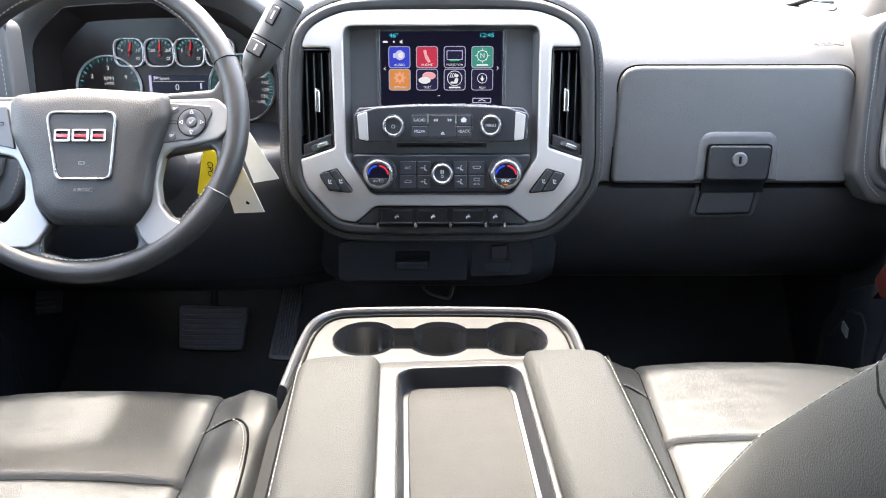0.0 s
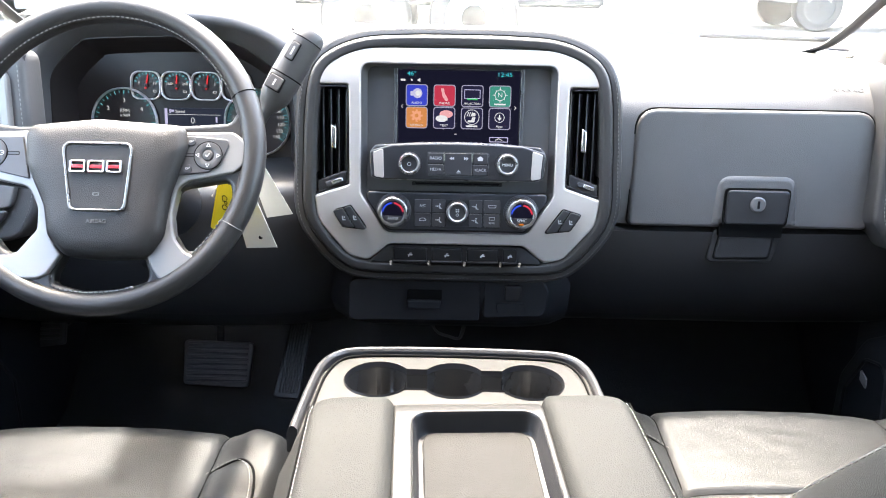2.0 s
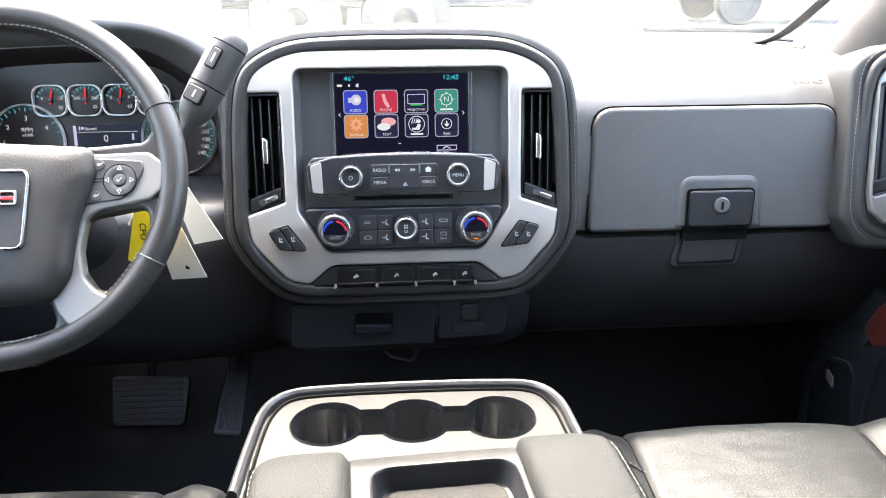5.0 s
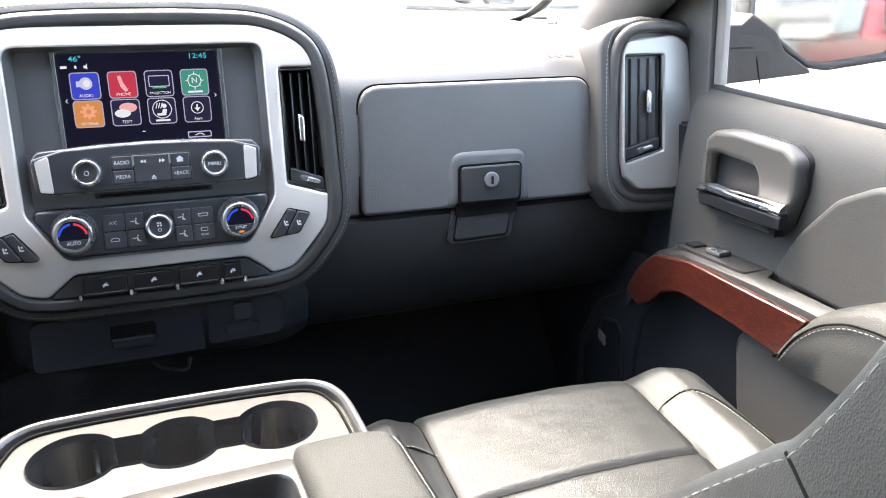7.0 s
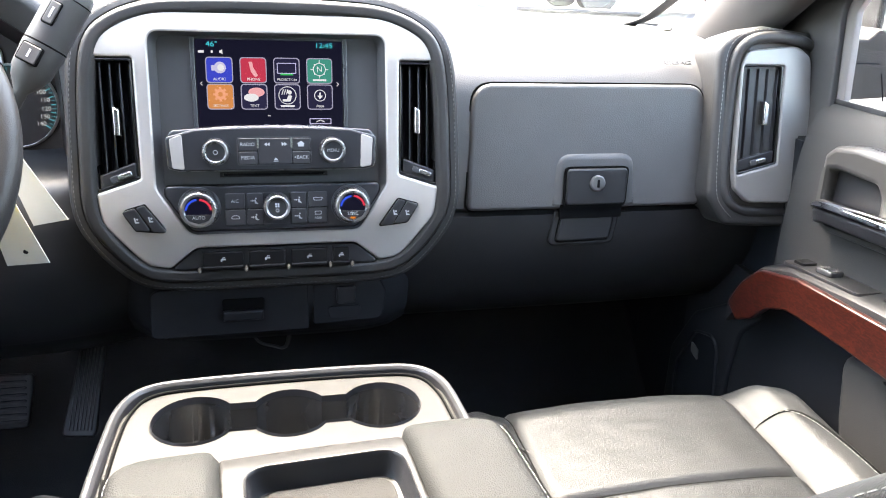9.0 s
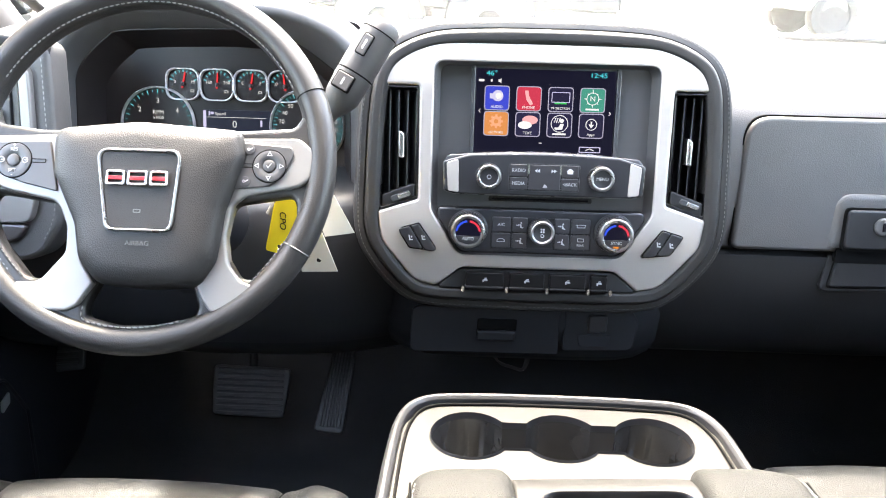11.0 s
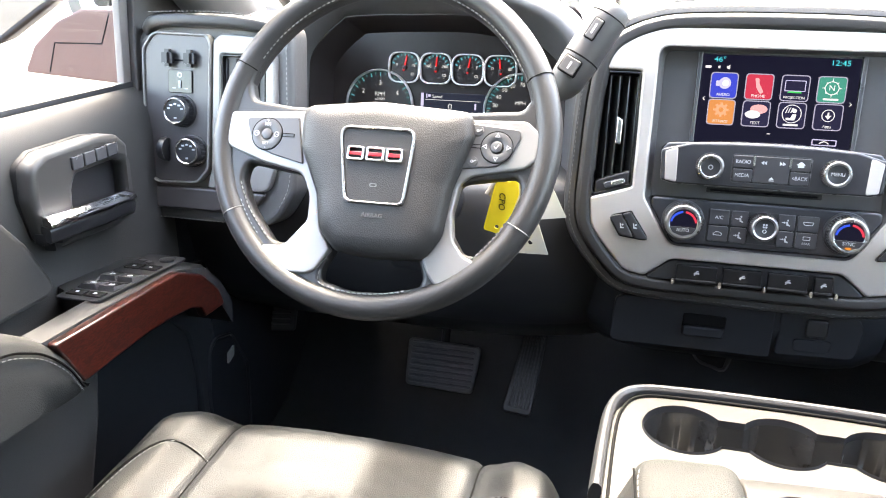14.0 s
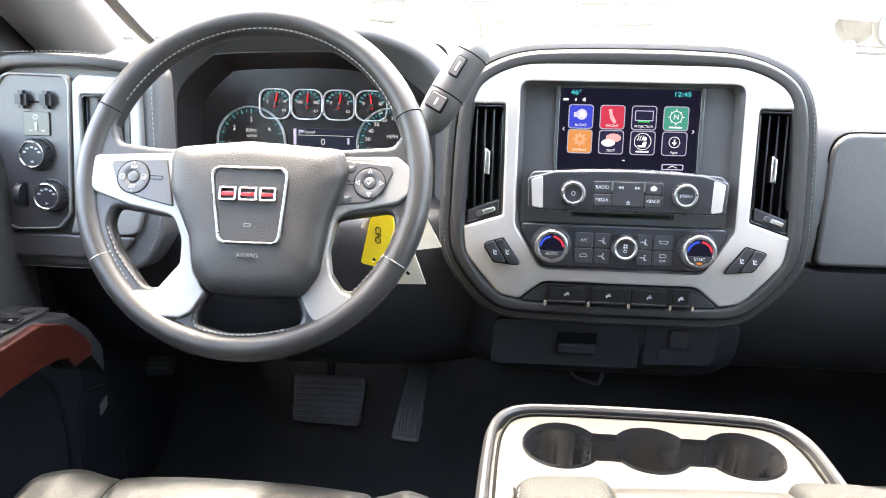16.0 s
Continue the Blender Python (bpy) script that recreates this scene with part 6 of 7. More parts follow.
# ---- front seats ----
def seat(name, cx, cy, label, mirror, back_shift):
    top = 1.0
    s = thing(name, label, "seat", Matrix.Translation((cx, cy, top)))
    k = -1 if mirror else 1  # +1: inboard side towards -x

    def top_at(x, v):
        """v runs from the foot of the front face (0) over the front edge (0.32) to the rear (1)."""
        a = abs(x)
        yf = -0.05 * (a / 0.28) ** 5
        side = max(0.0, min(1.0, (a - 0.172) / 0.05))
        rise = 0.020 * side * side * (3 - 2 * side) - 0.005
        rise += 0.008 * (1 - min(1.0, a / 0.17) ** 2)
        edge = max(0.0, (a - 0.245) / 0.035)
        rise -= 0.05 * edge * edge
        groove = -0.007 * math.exp(-((a - 0.168) / 0.0045) ** 2)
        if v < 0.20:
            y, z = yf + 0.035 - 0.035 * (1 - v / 0.2), -0.24 + 0.17 * v / 0.20
        elif v < 0.42:
            s = (v - 0.20) / 0.22 * math.pi / 2
            y, z = yf + 0.035 - 0.07 * (1 - math.cos(s)), -0.07 + 0.07 * math.sin(s)
        else:
            s = (v - 0.42) / 0.58
            y, z = yf * (1 - s) - 0.07 + 0.035 * max(0.0, 1 - s / 0.2565) - 0.46 * s, -0.035 * s
        w = max(0.0, min(1.0, (v - 0.10) / 0.25))
        if a < 0.17:
            groove += -0.007 * math.exp(-((y + 0.188 - 0.7435 * yf) / 0.005) ** 2)
        wrinkle = 0.0012 * noise.noise(Vector((x * 14 + cx * 9, y * 22, 0.3))) + 0.0006 * noise.noise(Vector((x * 40, y * 60, cx)))
        return Vector((x, y, z + (rise + groove) * w + wrinkle * w))

    def strip(x0, x1, v0, v1, nx, nv):
        return solid(sheet(lambda p, q: top_at(x0 + (x1 - x0) * p, v0 + (v1 - v0) * q), nx, nv), 0.004)

    part("cushion_base", pad(0.25, 0.25, 0.10, 0.05, 8, m=Matrix.Translation((0, -0.31, -0.145))), PLASTIC, s)
    split = 0.42 + 0.58 * (0.188 - 0.07) / 0.46
    part("cushion_front", strip(-0.168, 0.168, 0.0, split, 40, 150), SEATLEATHER, s, "smooth front cushion panel")
    part("cushion_center", strip(-0.168, 0.168, split, 1.0, 40, 130), SEATLEATHER, s, "cushion center panel")
    for e in (-1, 1):
        part("bolster", strip(e * 0.168, e * 0.282, 0.0, 1.0, 24, 80), SEATLEATHER, s, "raised side bolster")
        arc_pts = [(0.170, 0.472), (0.190, 0.465), (0.213, 0.464), (0.232, 0.476), (0.2435, 0.515), (0.249, 0.60), (0.25, 0.78), (0.25, 1.0)]
        line = smooth([top_at(e * x, v) + Vector((0, 0, 0.0008)) for x, v in arc_pts], 8)
        part("panel_seam", sweep(line, circle(0.0016, 6)), SEAM, s)
        stitches([p + Vector((-e * 0.0050, -0.002, 0.0016)) for p in line], 0.0050, 0.0024, 0.0006, s)
    for e in (-1, 1):
        line = [top_at(e * 0.168, i / 60) + Vector((0, 0, -0.0015)) for i in range(16, 61)]
        part("panel_seam", sweep(line, circle(0.003, 8)), SEAM, s)
    part("panel_seam", sweep([top_at(-0.168 + 0.336 * i / 24, split) + Vector((0, 0, -0.0015)) for i in range(25)], circle(0.003, 8)), SEAM, s)
    # reclined back rest: height, front edge and half width from its foot to its shoulders
    levels = [(0.0, -0.40, 0.215), (0.123, -0.468, 0.215), (0.247, -0.547, 0.215), (0.302, -0.592, 0.215), (0.346, -0.6294, 0.215), (0.374, -0.654, 0.215), (0.388, -0.6660, 0.215), (0.400, -0.6765, 0.215), (0.44, -0.696, 0.213), (0.52, -0.724, 0.20), (0.60, -0.765, 0.18), (0.65, -0.80, 0.14)]
    fine = smooth([Vector(l) for l in levels], 4)

    def middle(z, y, h):
        front = [Vector((u * 0.076 * h, y + back_shift - 0.055 + 0.012 * (abs(u) / 10) ** 4, z)) for u in range(-10, 11)]
        return front + [Vector((p.x, p.y - 0.11, p.z - 0.02)) for p in reversed(front)]

    def wing(z, y, h, e):
        y += back_shift
        pts = smooth([(0.765 * h, y - 0.045, z), (0.86 * h, y - 0.014, z), (0.95 * h, y - 0.001, z), (h, y - 0.003, z), (h + 0.009, y - 0.016, z), (h + 0.020, y - 0.055, z), (h + 0.020, y - 0.11, z), (0.95 * h, y - 0.165, z), (0.765 * h, y - 0.165, z)], 4, closed=True)
        return [Vector((e * p.x, p.y, p.z)) for p in pts]

    part("backrest", loft([middle(*l) for l in fine]), BACKLEATHER, s, "grained leather backrest")
    for e in (-1, 1):
        part("back_bolster", loft([wing(*l, e) for l in fine]), BACKLEATHER, s, "stitched backrest bolster")
        edge_line = [Vector((e * (h + 0.003), y + back_shift - 0.0045, z)) for z, y, h in fine[2:-8]]
        stitches([p + Vector((e * 0.0066, -0.0072, 0.001)) for p in edge_line], 0.0066, 0.0028, 0.0007, s, up=(0, 1, 0.5))
        flank = [wing(*fine[27 - i // 2], e)[14 + 2 * i] + Vector((e * 0.0002, 0, 0)) for i in range(8)]
        part("flank_seam", sweep(flank, circle(0.0009, 6), up=(0, 1, 0)), SEAM, s)
    part("headrest", pad(0.13, 0.045, 0.09, 0.04, 10, 0.0, Matrix.Translation((0, -0.95 + back_shift, 0.80))), SEATLEATHER, s)
    return s


seat("driver_seat", -0.482, 0.985, "black leather driver seat with pale stitching", True, -0.04)
seat("passenger_seat", 0.475, 1.070, "black leather passenger seat with pale stitching", False, 0.017)

# ---- floor console ----
CON = Matrix.Translation((0.006, 0, 0))
con = thing("floor_console", "black and silver floor console with three cup holders", "console", CON)
trim_o = rounded([(-0.172, 0.70), (0.172, 0.70), (0.168, 0.90), (0.140, 0.952), (-0.140, 0.952), (-0.168, 0.90)], [0.005, 0.005, 0.05, 0.03, 0.03, 0.05], 8)


def cups(k=1.0):
    out = []
    cs, rr, neck = (-0.0945, 0.0, 0.0945), 0.0412 * k, 0.018 * k
    a = math.degrees(math.asin(neck / rr)) + 8
    for i, c in enumerate(cs):
        lo_ = arc(c, 0.889, rr, 180 + (a if i else 0), 360 - (a if i < 2 else 0), 18)
        out += lo_
    for i, c in reversed(list(enumerate(cs))):
        out += arc(c, 0.889, rr, (a if i < 2 else 0), 180 - (a if i else 0), 18)
    return out


def bent_lid(me, sag):
    bm = bmesh.new()
    bm.from_mesh(me)
    bpy.data.meshes.remove(me)
    for i in range(10):
        bmesh.ops.bisect_plane(bm, geom=bm.verts[:] + bm.edges[:] + bm.faces[:], plane_co=(0, -0.04 + 0.0045 * i, 0), plane_no=(0, 1, 0))
    for v in bm.verts:
        v.co.z += sag(v.co.y)
    out = bpy.data.meshes.new("lid")
    bmesh.ops.recalc_face_normals(bm, faces=bm.faces)
    bm.to_mesh(out)
    bm.free()
    return out


co = cups()
part("body", plate([rounded([(-0.170, 0.15), (0.170, 0.15), (0.168, 0.89), (0.135, 0.948), (-0.135, 0.948), (-0.168, 0.89)], [0.02, 0.02, 0.05, 0.04, 0.04, 0.05]), [(x * 1.02, 0.889 + (y - 0.889) * 1.05) for x, y in co]], 0.66, 1.118, 0.0), PLASTIC, con, "black console sides")
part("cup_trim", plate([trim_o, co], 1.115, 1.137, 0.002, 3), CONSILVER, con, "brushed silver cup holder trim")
edge = smooth([(-0.174, 0.765, 1.143), (-0.172, 0.85, 1.143), (-0.166, 0.915, 1.142), (-0.143, 0.949, 1.141), (-0.09, 0.957, 1.141), (0.0, 0.959, 1.141), (0.09, 0.957, 1.141), (0.143, 0.949, 1.141), (0.166, 0.915, 1.142), (0.172, 0.85, 1.143), (0.174, 0.765, 1.143)], 6)
part("raised_edge", sweep(edge, rounded([(-0.009, -0.030), (0.005, -0.025), (0.004, 0.001), (0.0005, 0.0050), (-0.004, 0.0045), (-0.0075, -0.004)], 0.003, 3)), EDGEGREY, con, "satin grey raised edge")
part("edge_groove", sweep([p + Vector((0, 0, 0)) for p in smooth([(-0.1645, 0.72, 1.1385), (-0.163, 0.85, 1.1385), (-0.157, 0.910, 1.1385), (-0.138, 0.9405, 1.1385), (-0.09, 0.948, 1.1385), (0.0, 0.950, 1.1385), (0.09, 0.948, 1.1385), (0.138, 0.9405, 1.1385), (0.157, 0.910, 1.1385), (0.163, 0.85, 1.1385), (0.1645, 0.72, 1.1385)], 6)], circle(0.0016, 6)), SEAM, con)
cupr_ = [[Vector((x, y, 1.139)) for x, y in co], [Vector((x * 0.992, 0.889 + (y - 0.889) * 0.975, 1.128)) for x, y in co], [Vector((x * 0.98, 0.889 + (y - 0.889) * 0.88, 1.055)) for x, y in co]]
bmc = loft(cupr_, caps=False)
bmesh.ops.contextual_create(bmc, geom=[v for v in bmc.verts if v.co.z < 1.06])
part("cup_well", bmc, CUPBLACK, con, "black rubber lined cup wells")
for c in (-0.0945, 0.0, 0.0945):
    for a in (35, 145, 215, 325):
        bx, by = c + 0.0385 * math.cos(radians(a)), 0.889 + 0.0375 * math.sin(radians(a))
        part("cup_finger", block(bx - 0.005, by - 0.005, 1.06, bx + 0.005, by + 0.005, 1.108, 0.0048, 4), CUPBLACK, con, "rubber cup finger")
part("cup_lip", loft([[Vector((x * 1.006, 0.889 + (y - 0.889) * 1.03, 1.1365)) for x, y in co], [Vector((x, y, 1.1395)) for x, y in co], [Vector((x * 0.994, 0.889 + (y - 0.889) * 0.97, 1.132)) for x, y in co]], caps=False), PLASTIC, con)
# the hinged lid sits slightly askew on the bin
LID = Matrix.Translation((0.014, 0.760, 0)) @ Matrix.Rotation(radians(3.5), 4, "Z")
lid = part("lid", on(LID, plate(rect(-0.150, -0.56, 0.153, -0.02, 0.02), 1.112, 1.160, 0.004)), PLASTIC, con, "padded lid with a tray")
lid_sil = rounded([(-0.077, -0.56), (0.077, -0.56), (0.077, -0.004), (0.0, 0.002), (-0.077, -0.004)], [0.006, 0.006, 0.004, 0.2, 0.004])
tray = rounded([(-0.0580, -0.40), (0.0700, -0.40), (0.0700, -0.032), (-0.0580, -0.032)], 0.020, 7)


def lid_drop(y):
    return -9.0 * max(0.0, y + 0.034) ** 2


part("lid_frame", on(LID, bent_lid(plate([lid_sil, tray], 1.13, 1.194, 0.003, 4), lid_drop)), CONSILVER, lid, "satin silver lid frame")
tc = (0.006, -0.216)


def tray_ring(k, kl, z):
    return [LID @ Vector((tc[0] + (x - tc[0]) * k, tc[1] + (y - tc[1]) * kl, z)) for x, y in tray]


part("tray_rim", loft([tray_ring(1.02, 1.006, 1.1925), tray_ring(1.0, 1.0, 1.1950), tray_ring(0.985, 0.995, 1.1935), tray_ring(0.975, 0.992, 1.188)], caps=False), PLASTIC, lid, "black tray edge")
bmt = loft([tray_ring(0.985, 0.995, 1.193), tray_ring(0.955, 0.990, 1.186), tray_ring(0.935, 0.983, 1.176), tray_ring(0.91, 0.974, 1.1725), tray_ring(0.86, 0.955, 1.1720)], caps=False)
bmesh.ops.contextual_create(bmt, geom=[v for v in bmt.verts if v.co.z < 1.1722])
part("lid_tray", bmt, PLASTIC, lid, "black tray in the lid")
part("tray_liner", loft([tray_ring(0.85, 0.952, 1.1715), tray_ring(0.84, 0.948, 1.1752), tray_ring(0.825, 0.943, 1.1760), tray_ring(0.79, 0.931, 1.1756), tray_ring(0.70, 0.89, 1.1754)]), TRAYRUBBER, lid, "grey rubber tray liner")
for e, x0, x1 in ((-1, -0.1655, -0.0765), (1, 0.0765, 0.1680)):
    cxp, hw = (x0 + x1) / 2, (x1 - x0) / 2

    def shoulder(p, e=e, hw=hw):
        """Falls away at the outer front corner and over the front end."""
        q = Vector(p)
        out = max(0.0, e * q.x / hw)
        q.y -= 0.030 * out ** 3 * max(0.0, q.y / 0.28)
        if q.z > 0:
            q.z -= 0.30 * max(0.0, q.y - 0.252) + 0.003 * out ** 4
        q.x += e * 0.036 * out * max(0.0, 0.03 - q.z) / 0.075
        return q

    part("armrest_pad", pad(hw, 0.283, 0.045, 0.015, 22, 0.003, LID @ Matrix.Translation((cxp, -0.275, 1.158)), shoulder), PADLEATHER, lid, "grained leather lid pad")
    sx = e * (abs(x0 if e < 0 else x1) - 0.0055)
    stitches([LID @ Vector((sx - e * 0.002 * (i == 0), -0.030 - 0.50 * i / 40, 1.2013)) for i in range(41)], 0.0050, 0.0024, 0.00045, lid)
    part("pad_seam", sweep([LID @ Vector((sx + e * 0.0022, -0.028 - 0.50 * i / 40, 1.1998)) for i in range(41)], circle(0.0010, 6)), SEAM, lid)


# ---- doors ----
def door(name, xs, label, sgn):
    """xs: inner skin; sgn: +1 for the right door."""
    d = thing(name, label, "door", kind="structure")

    def skin(profile, y0, y1, n=22):
        rings = []
        for i in range(n + 1):
            y = y0 + (y1 - y0) * i / n
            inner = [Vector((xs - sgn * q, y, z)) for q, z in profile]
            rings.append(inner + [Vector((xs + sgn * 0.045, y, z - 0.004)) for q, z in reversed(profile)])
        return loft(rings)

    upper = [(0.019, 1.10), (0.0195, 1.20), (0.017, 1.28), (0.014, 1.33), (0.009, 1.36), (0.002, 1.380), (-0.007, 1.393), (-0.016, 1.401), (-0.026, 1.404), (-0.032, 1.404)]
    lower = [(0.0, 0.66), (0.008, 0.75), (0.015, 0.85), (0.019, 0.97), (0.018, 1.05), (0.019, 1.0985)]
    part("panel", skin(upper, -0.05, 1.198), DOORSKIN, d, "dark grey grained upper panel")
    part("lower_panel", skin(lower, -0.05, 1.42), LOWERPANEL, d, "black lower door panel")
    part("window_seal", sweep([Vector((xs + sgn * 0.0225, y, 1.405)) for y in (-0.05, 0.4, 0.8, 1.20)], rounded([(-0.004, -0.006), (0.004, -0.006), (0.004, 0.0045), (-0.004, 0.0045)], 0.002, 2)), RUBBER, d, "black window seal")
    part("end_gap", block(xs - 0.012 + sgn * 0.002, 1.20, 1.10, xs + 0.012 + sgn * 0.002, 1.27, 1.345, 0.004), DARKPLASTIC, d, "black gap at the dash end")
    sail = rounded([(1.206, 1.30), (1.188, 1.397), (1.206, 1.54), (1.13, 1.66), (0.94, 1.90), (1.02, 1.93), (1.25, 1.72), (1.50, 1.515), (1.53, 1.47), (1.53, 1.30)], [0.004, 0.004, 0.05, 0.05, 0.01, 0.01, 0.05, 0.03, 0.02, 0.004])
    part("window_frame", side_plate(xs + sgn * 0.018, sgn, sail, -0.008, 0.008, 0.003), PILLARGREY, d, "grey window frame and pillar trim")
    chan = rounded([(1.171, 1.400), (1.189, 1.405), (1.207, 1.54), (1.13, 1.66), (0.945, 1.90), (0.925, 1.89), (1.11, 1.65), (1.186, 1.535)], 0.006)
    part("window_channel", side_plate(xs + sgn * 0.026, sgn, chan, -0.006, 0.006, 0.002), PILLARPALE, d, "pale window channel")
    return d


def side_plate(x, sgn, outline, x0, x1, b):
    """A plate drawn in (y, z), thick along x."""
    me = plate(outline, x0, x1, b, 3)
    m = Matrix(((0, 0, 1, 0), (1, 0, 0, 0), (0, 1, 0, 0), (0, 0, 0, 1)))
    me.transform(Matrix.Translation((x, 0, 0)) @ m)
    return me


for sgn, xs, face in ((1, 0.815, 0.742), (-1, -0.885, -0.772)):
    right = sgn > 0
    d = door("door_1" if right else "door_2", xs, "dark truck door with wood trim and chrome handle", sgn)
    yo = 0.0 if right else -0.035
    # armrest, narrowing to a bar beside an open pocket
    full = abs(xs - face) - 0.012
    rings = []
    for y, z, wd in ((1.228, 1.075, full), (1.20, 1.118, full), (1.165, 1.150, full), (1.10, 1.172, full), (0.972, 1.183, full), (0.955, 1.184, full * 0.7), (0.945, 1.185, 0.026), (0.84, 1.189, 0.024), (0.78, 1.192, 0.024)):
        rings.append([Vector((face + sgn * wd, y + yo, z - 0.05)), Vector((face + sgn * 0.006, y + yo, z - 0.05)), Vector((face + sgn * 0.003, y + yo, z - 0.014)), Vector((face + sgn * 0.005, y + yo, z - 0.005)), Vector((face + sgn * 0.012, y + yo, z)), Vector((face + sgn * wd, y + yo, z + 0.004))])
    part("armrest", loft(rings), ARMSATIN, d, "charcoal armrest with switches", angle=40)
    wood = [(1.218, 1.066), (1.193, 1.112), (1.156, 1.148), (1.07, 1.168), (0.84, 1.176), (0.875, 1.112), (0.96, 1.115), (1.08, 1.114), (1.125, 1.096), (1.152, 1.066), (1.188, 1.046)]
    wo = rounded(wood, [0.01, 0.02, 0.03, 0.02, 0.004, 0.004, 0.03, 0.04, 0.03, 0.008, 0.01])
    if not right:
        wood = [(1.156, 1.0765), (1.142, 1.108), (1.104, 1.146), (1.045, 1.173), (0.805, 1.181), (0.840, 1.115), (0.9635, 1.1185), (1.030, 1.1135), (1.066, 1.108), (1.090, 1.0985), (1.099, 1.0790)]
        wo = rounded(wood, [0.006, 0.02, 0.03, 0.03, 0.004, 0.004, 0.03, 0.03, 0.02, 0.012, 0.004])
    part("wood_strip", side_plate(face, sgn, wo, -0.006, 0.008, 0.003), WOOD, d, "glossy red brown burl wood trim")
    # padded rest behind the wood
    rings = []
    for y, zb, zt in ((0.880, 1.103, 1.118), (0.868, 1.098, 1.142), (0.853, 1.098, 1.168), (0.832, 1.100, 1.190), (0.805, 1.103, 1.208), (0.77, 1.106, 1.228), (0.72, 1.11, 1.238), (0.60, 1.11, 1.241), (0.25, 1.11, 1.24)):
        ring = [(abs(xs - face) - 0.006, zb), (0.010, zb), (-0.004, zb + 0.006), (-0.009, (zb + zt) / 2), (-0.006, zt - 0.012), (0.004, zt - 0.003), (0.020, zt + 0.001), (abs(xs - face) - 0.006, zt)]
        rings.append([Vector((face + sgn * q, y + yo, z)) for q, z in ring])
    part("elbow_pad", loft(rings), BACKLEATHER, d, "stitched leather elbow pad", angle=60)
    seam = smooth([Vector((face - sgn * 0.0100, y + yo, z)) for y, z in ((0.868, 1.108), (0.850, 1.142), (0.825, 1.170), (0.800, 1.187), (0.766, 1.200), (0.70, 1.206), (0.5, 1.206))], 6)
    stitches(seam, 0.0050, 0.0026, 0.0007, d, up=(1, 0, 0))
    part("pad_seam", sweep([q + Vector((sgn * 0.0012, 0.003, 0.004)) for q in seam], circle(0.0014, 6), up=(1, 0, 0)), SEAM, d)
    # upper leather insert
    ins = rounded([(0.96, 1.185), (0.92, 1.262), (0.875, 1.318), (0.82, 1.350), (0.60, 1.36), (0.10, 1.36), (0.10, 1.18)], [0.02, 0.04, 0.06, 0.06, 0.1, 0.02, 0.02])
    part("leather_insert", side_plate(xs, sgn, [(y + yo, z) for y, z in ins], -0.034 if right else 0.016, -0.016 if right else 0.034, 0.008), DOORSKIN, d, "dark leather upper insert")
    # handle surround
    cup_o = rounded([(y + yo, z) for y, z in ((1.116, 1.343), (1.098, 1.359), (1.055, 1.366), (0.962, 1.365), (0.936, 1.352), (0.931, 1.310), (0.941, 1.258), (0.962, 1.243), (1.086, 1.236), (1.112, 1.256))], [0.010, 0.012, 0.03, 0.02, 0.02, 0.04, 0.02, 0.02, 0.02, 0.02], 6)
    cup_i = rounded([(y + yo, z) for y, z in ((1.104, 1.322), (1.085, 1.327), (1.010, 1.326), (1.000, 1.310), (0.992, 1.254), (1.086, 1.248), (1.102, 1.262))], [0.010, 0.02, 0.014, 0.02, 0.010, 0.012, 0.01], 6)
    cz = (-0.042, -0.014) if right else (0.014, 0.042)
    part("handle_cup", side_plate(xs, sgn, [cup_o, cup_i], *cz, 0.009), CUPTRIM, d, "moulded handle surround")
    part("cup_floor", side_plate(xs, sgn, cup_o, *((-0.020, -0.012) if right else (0.012, 0.020)), 0.0), PLASTIC, d)
    hp = smooth([Vector((xs - sgn * 0.036, 1.104 + yo, 1.270)), Vector((xs - sgn * 0.049, 1.075 + yo, 1.279)), Vector((xs - sgn * 0.055, 1.02 + yo, 1.284)), Vector((xs - sgn * 0.055, 0.965 + yo, 1.287)), Vector((xs - sgn * 0.047, 0.936 + yo, 1.286))], 6)
    hd = part("door_handle", sweep([p + Vector((0, 0, -0.012)) for p in hp], rounded([(-0.008, -0.014), (0.008, -0.014), (0.012, 0.006), (-0.012, 0.006)], 0.005, 4)), PLASTIC, d, "pull handle with chrome top")
    part("chrome_cap", sweep([p + Vector((-sgn * 0.001, 0, 0.001)) for p in hp], rounded([(-0.015, -0.006), (0.015, -0.006), (0.013, 0.003), (0.004, 0.0075), (-0.006, 0.007), (-0.013, 0.002)], 0.003, 4)), CHROME, hd, "chrome handle top")
    part("handle_foot", block(min(xs - sgn * 0.056, xs - sgn * 0.016), 0.938 + yo, 1.244, max(xs - sgn * 0.056, xs - sgn * 0.016), 0.972 + yo, 1.281, 0.012, 4), PLASTIC, hd, "black foot of the handle")
    # lower pocket and speaker
    pk = rounded([(0.985, 1.098), (0.90, 1.108), (0.10, 1.11), (0.10, 0.72), (0.86, 0.74), (0.93, 0.90), (0.965, 1.0)], 0.03)
    part("map_pocket", side_plate(xs, sgn, [(y + yo, z) for y, z in pk], *((-0.055, 0.0) if right else (0.0, 0.055)), 0.012), DOORSKIN, d, "dark grey map pocket front")
    so = 0.05 if right else 0.0
    sp = rounded([(1.315 + so, 0.930), (1.362 + so, 0.845), (1.355 + so, 0.700), (1.232 + so, 0.690), (1.230 + so, 0.850), (1.243 + so, 0.930), (1.265 + so, 0.945)], 0.022)
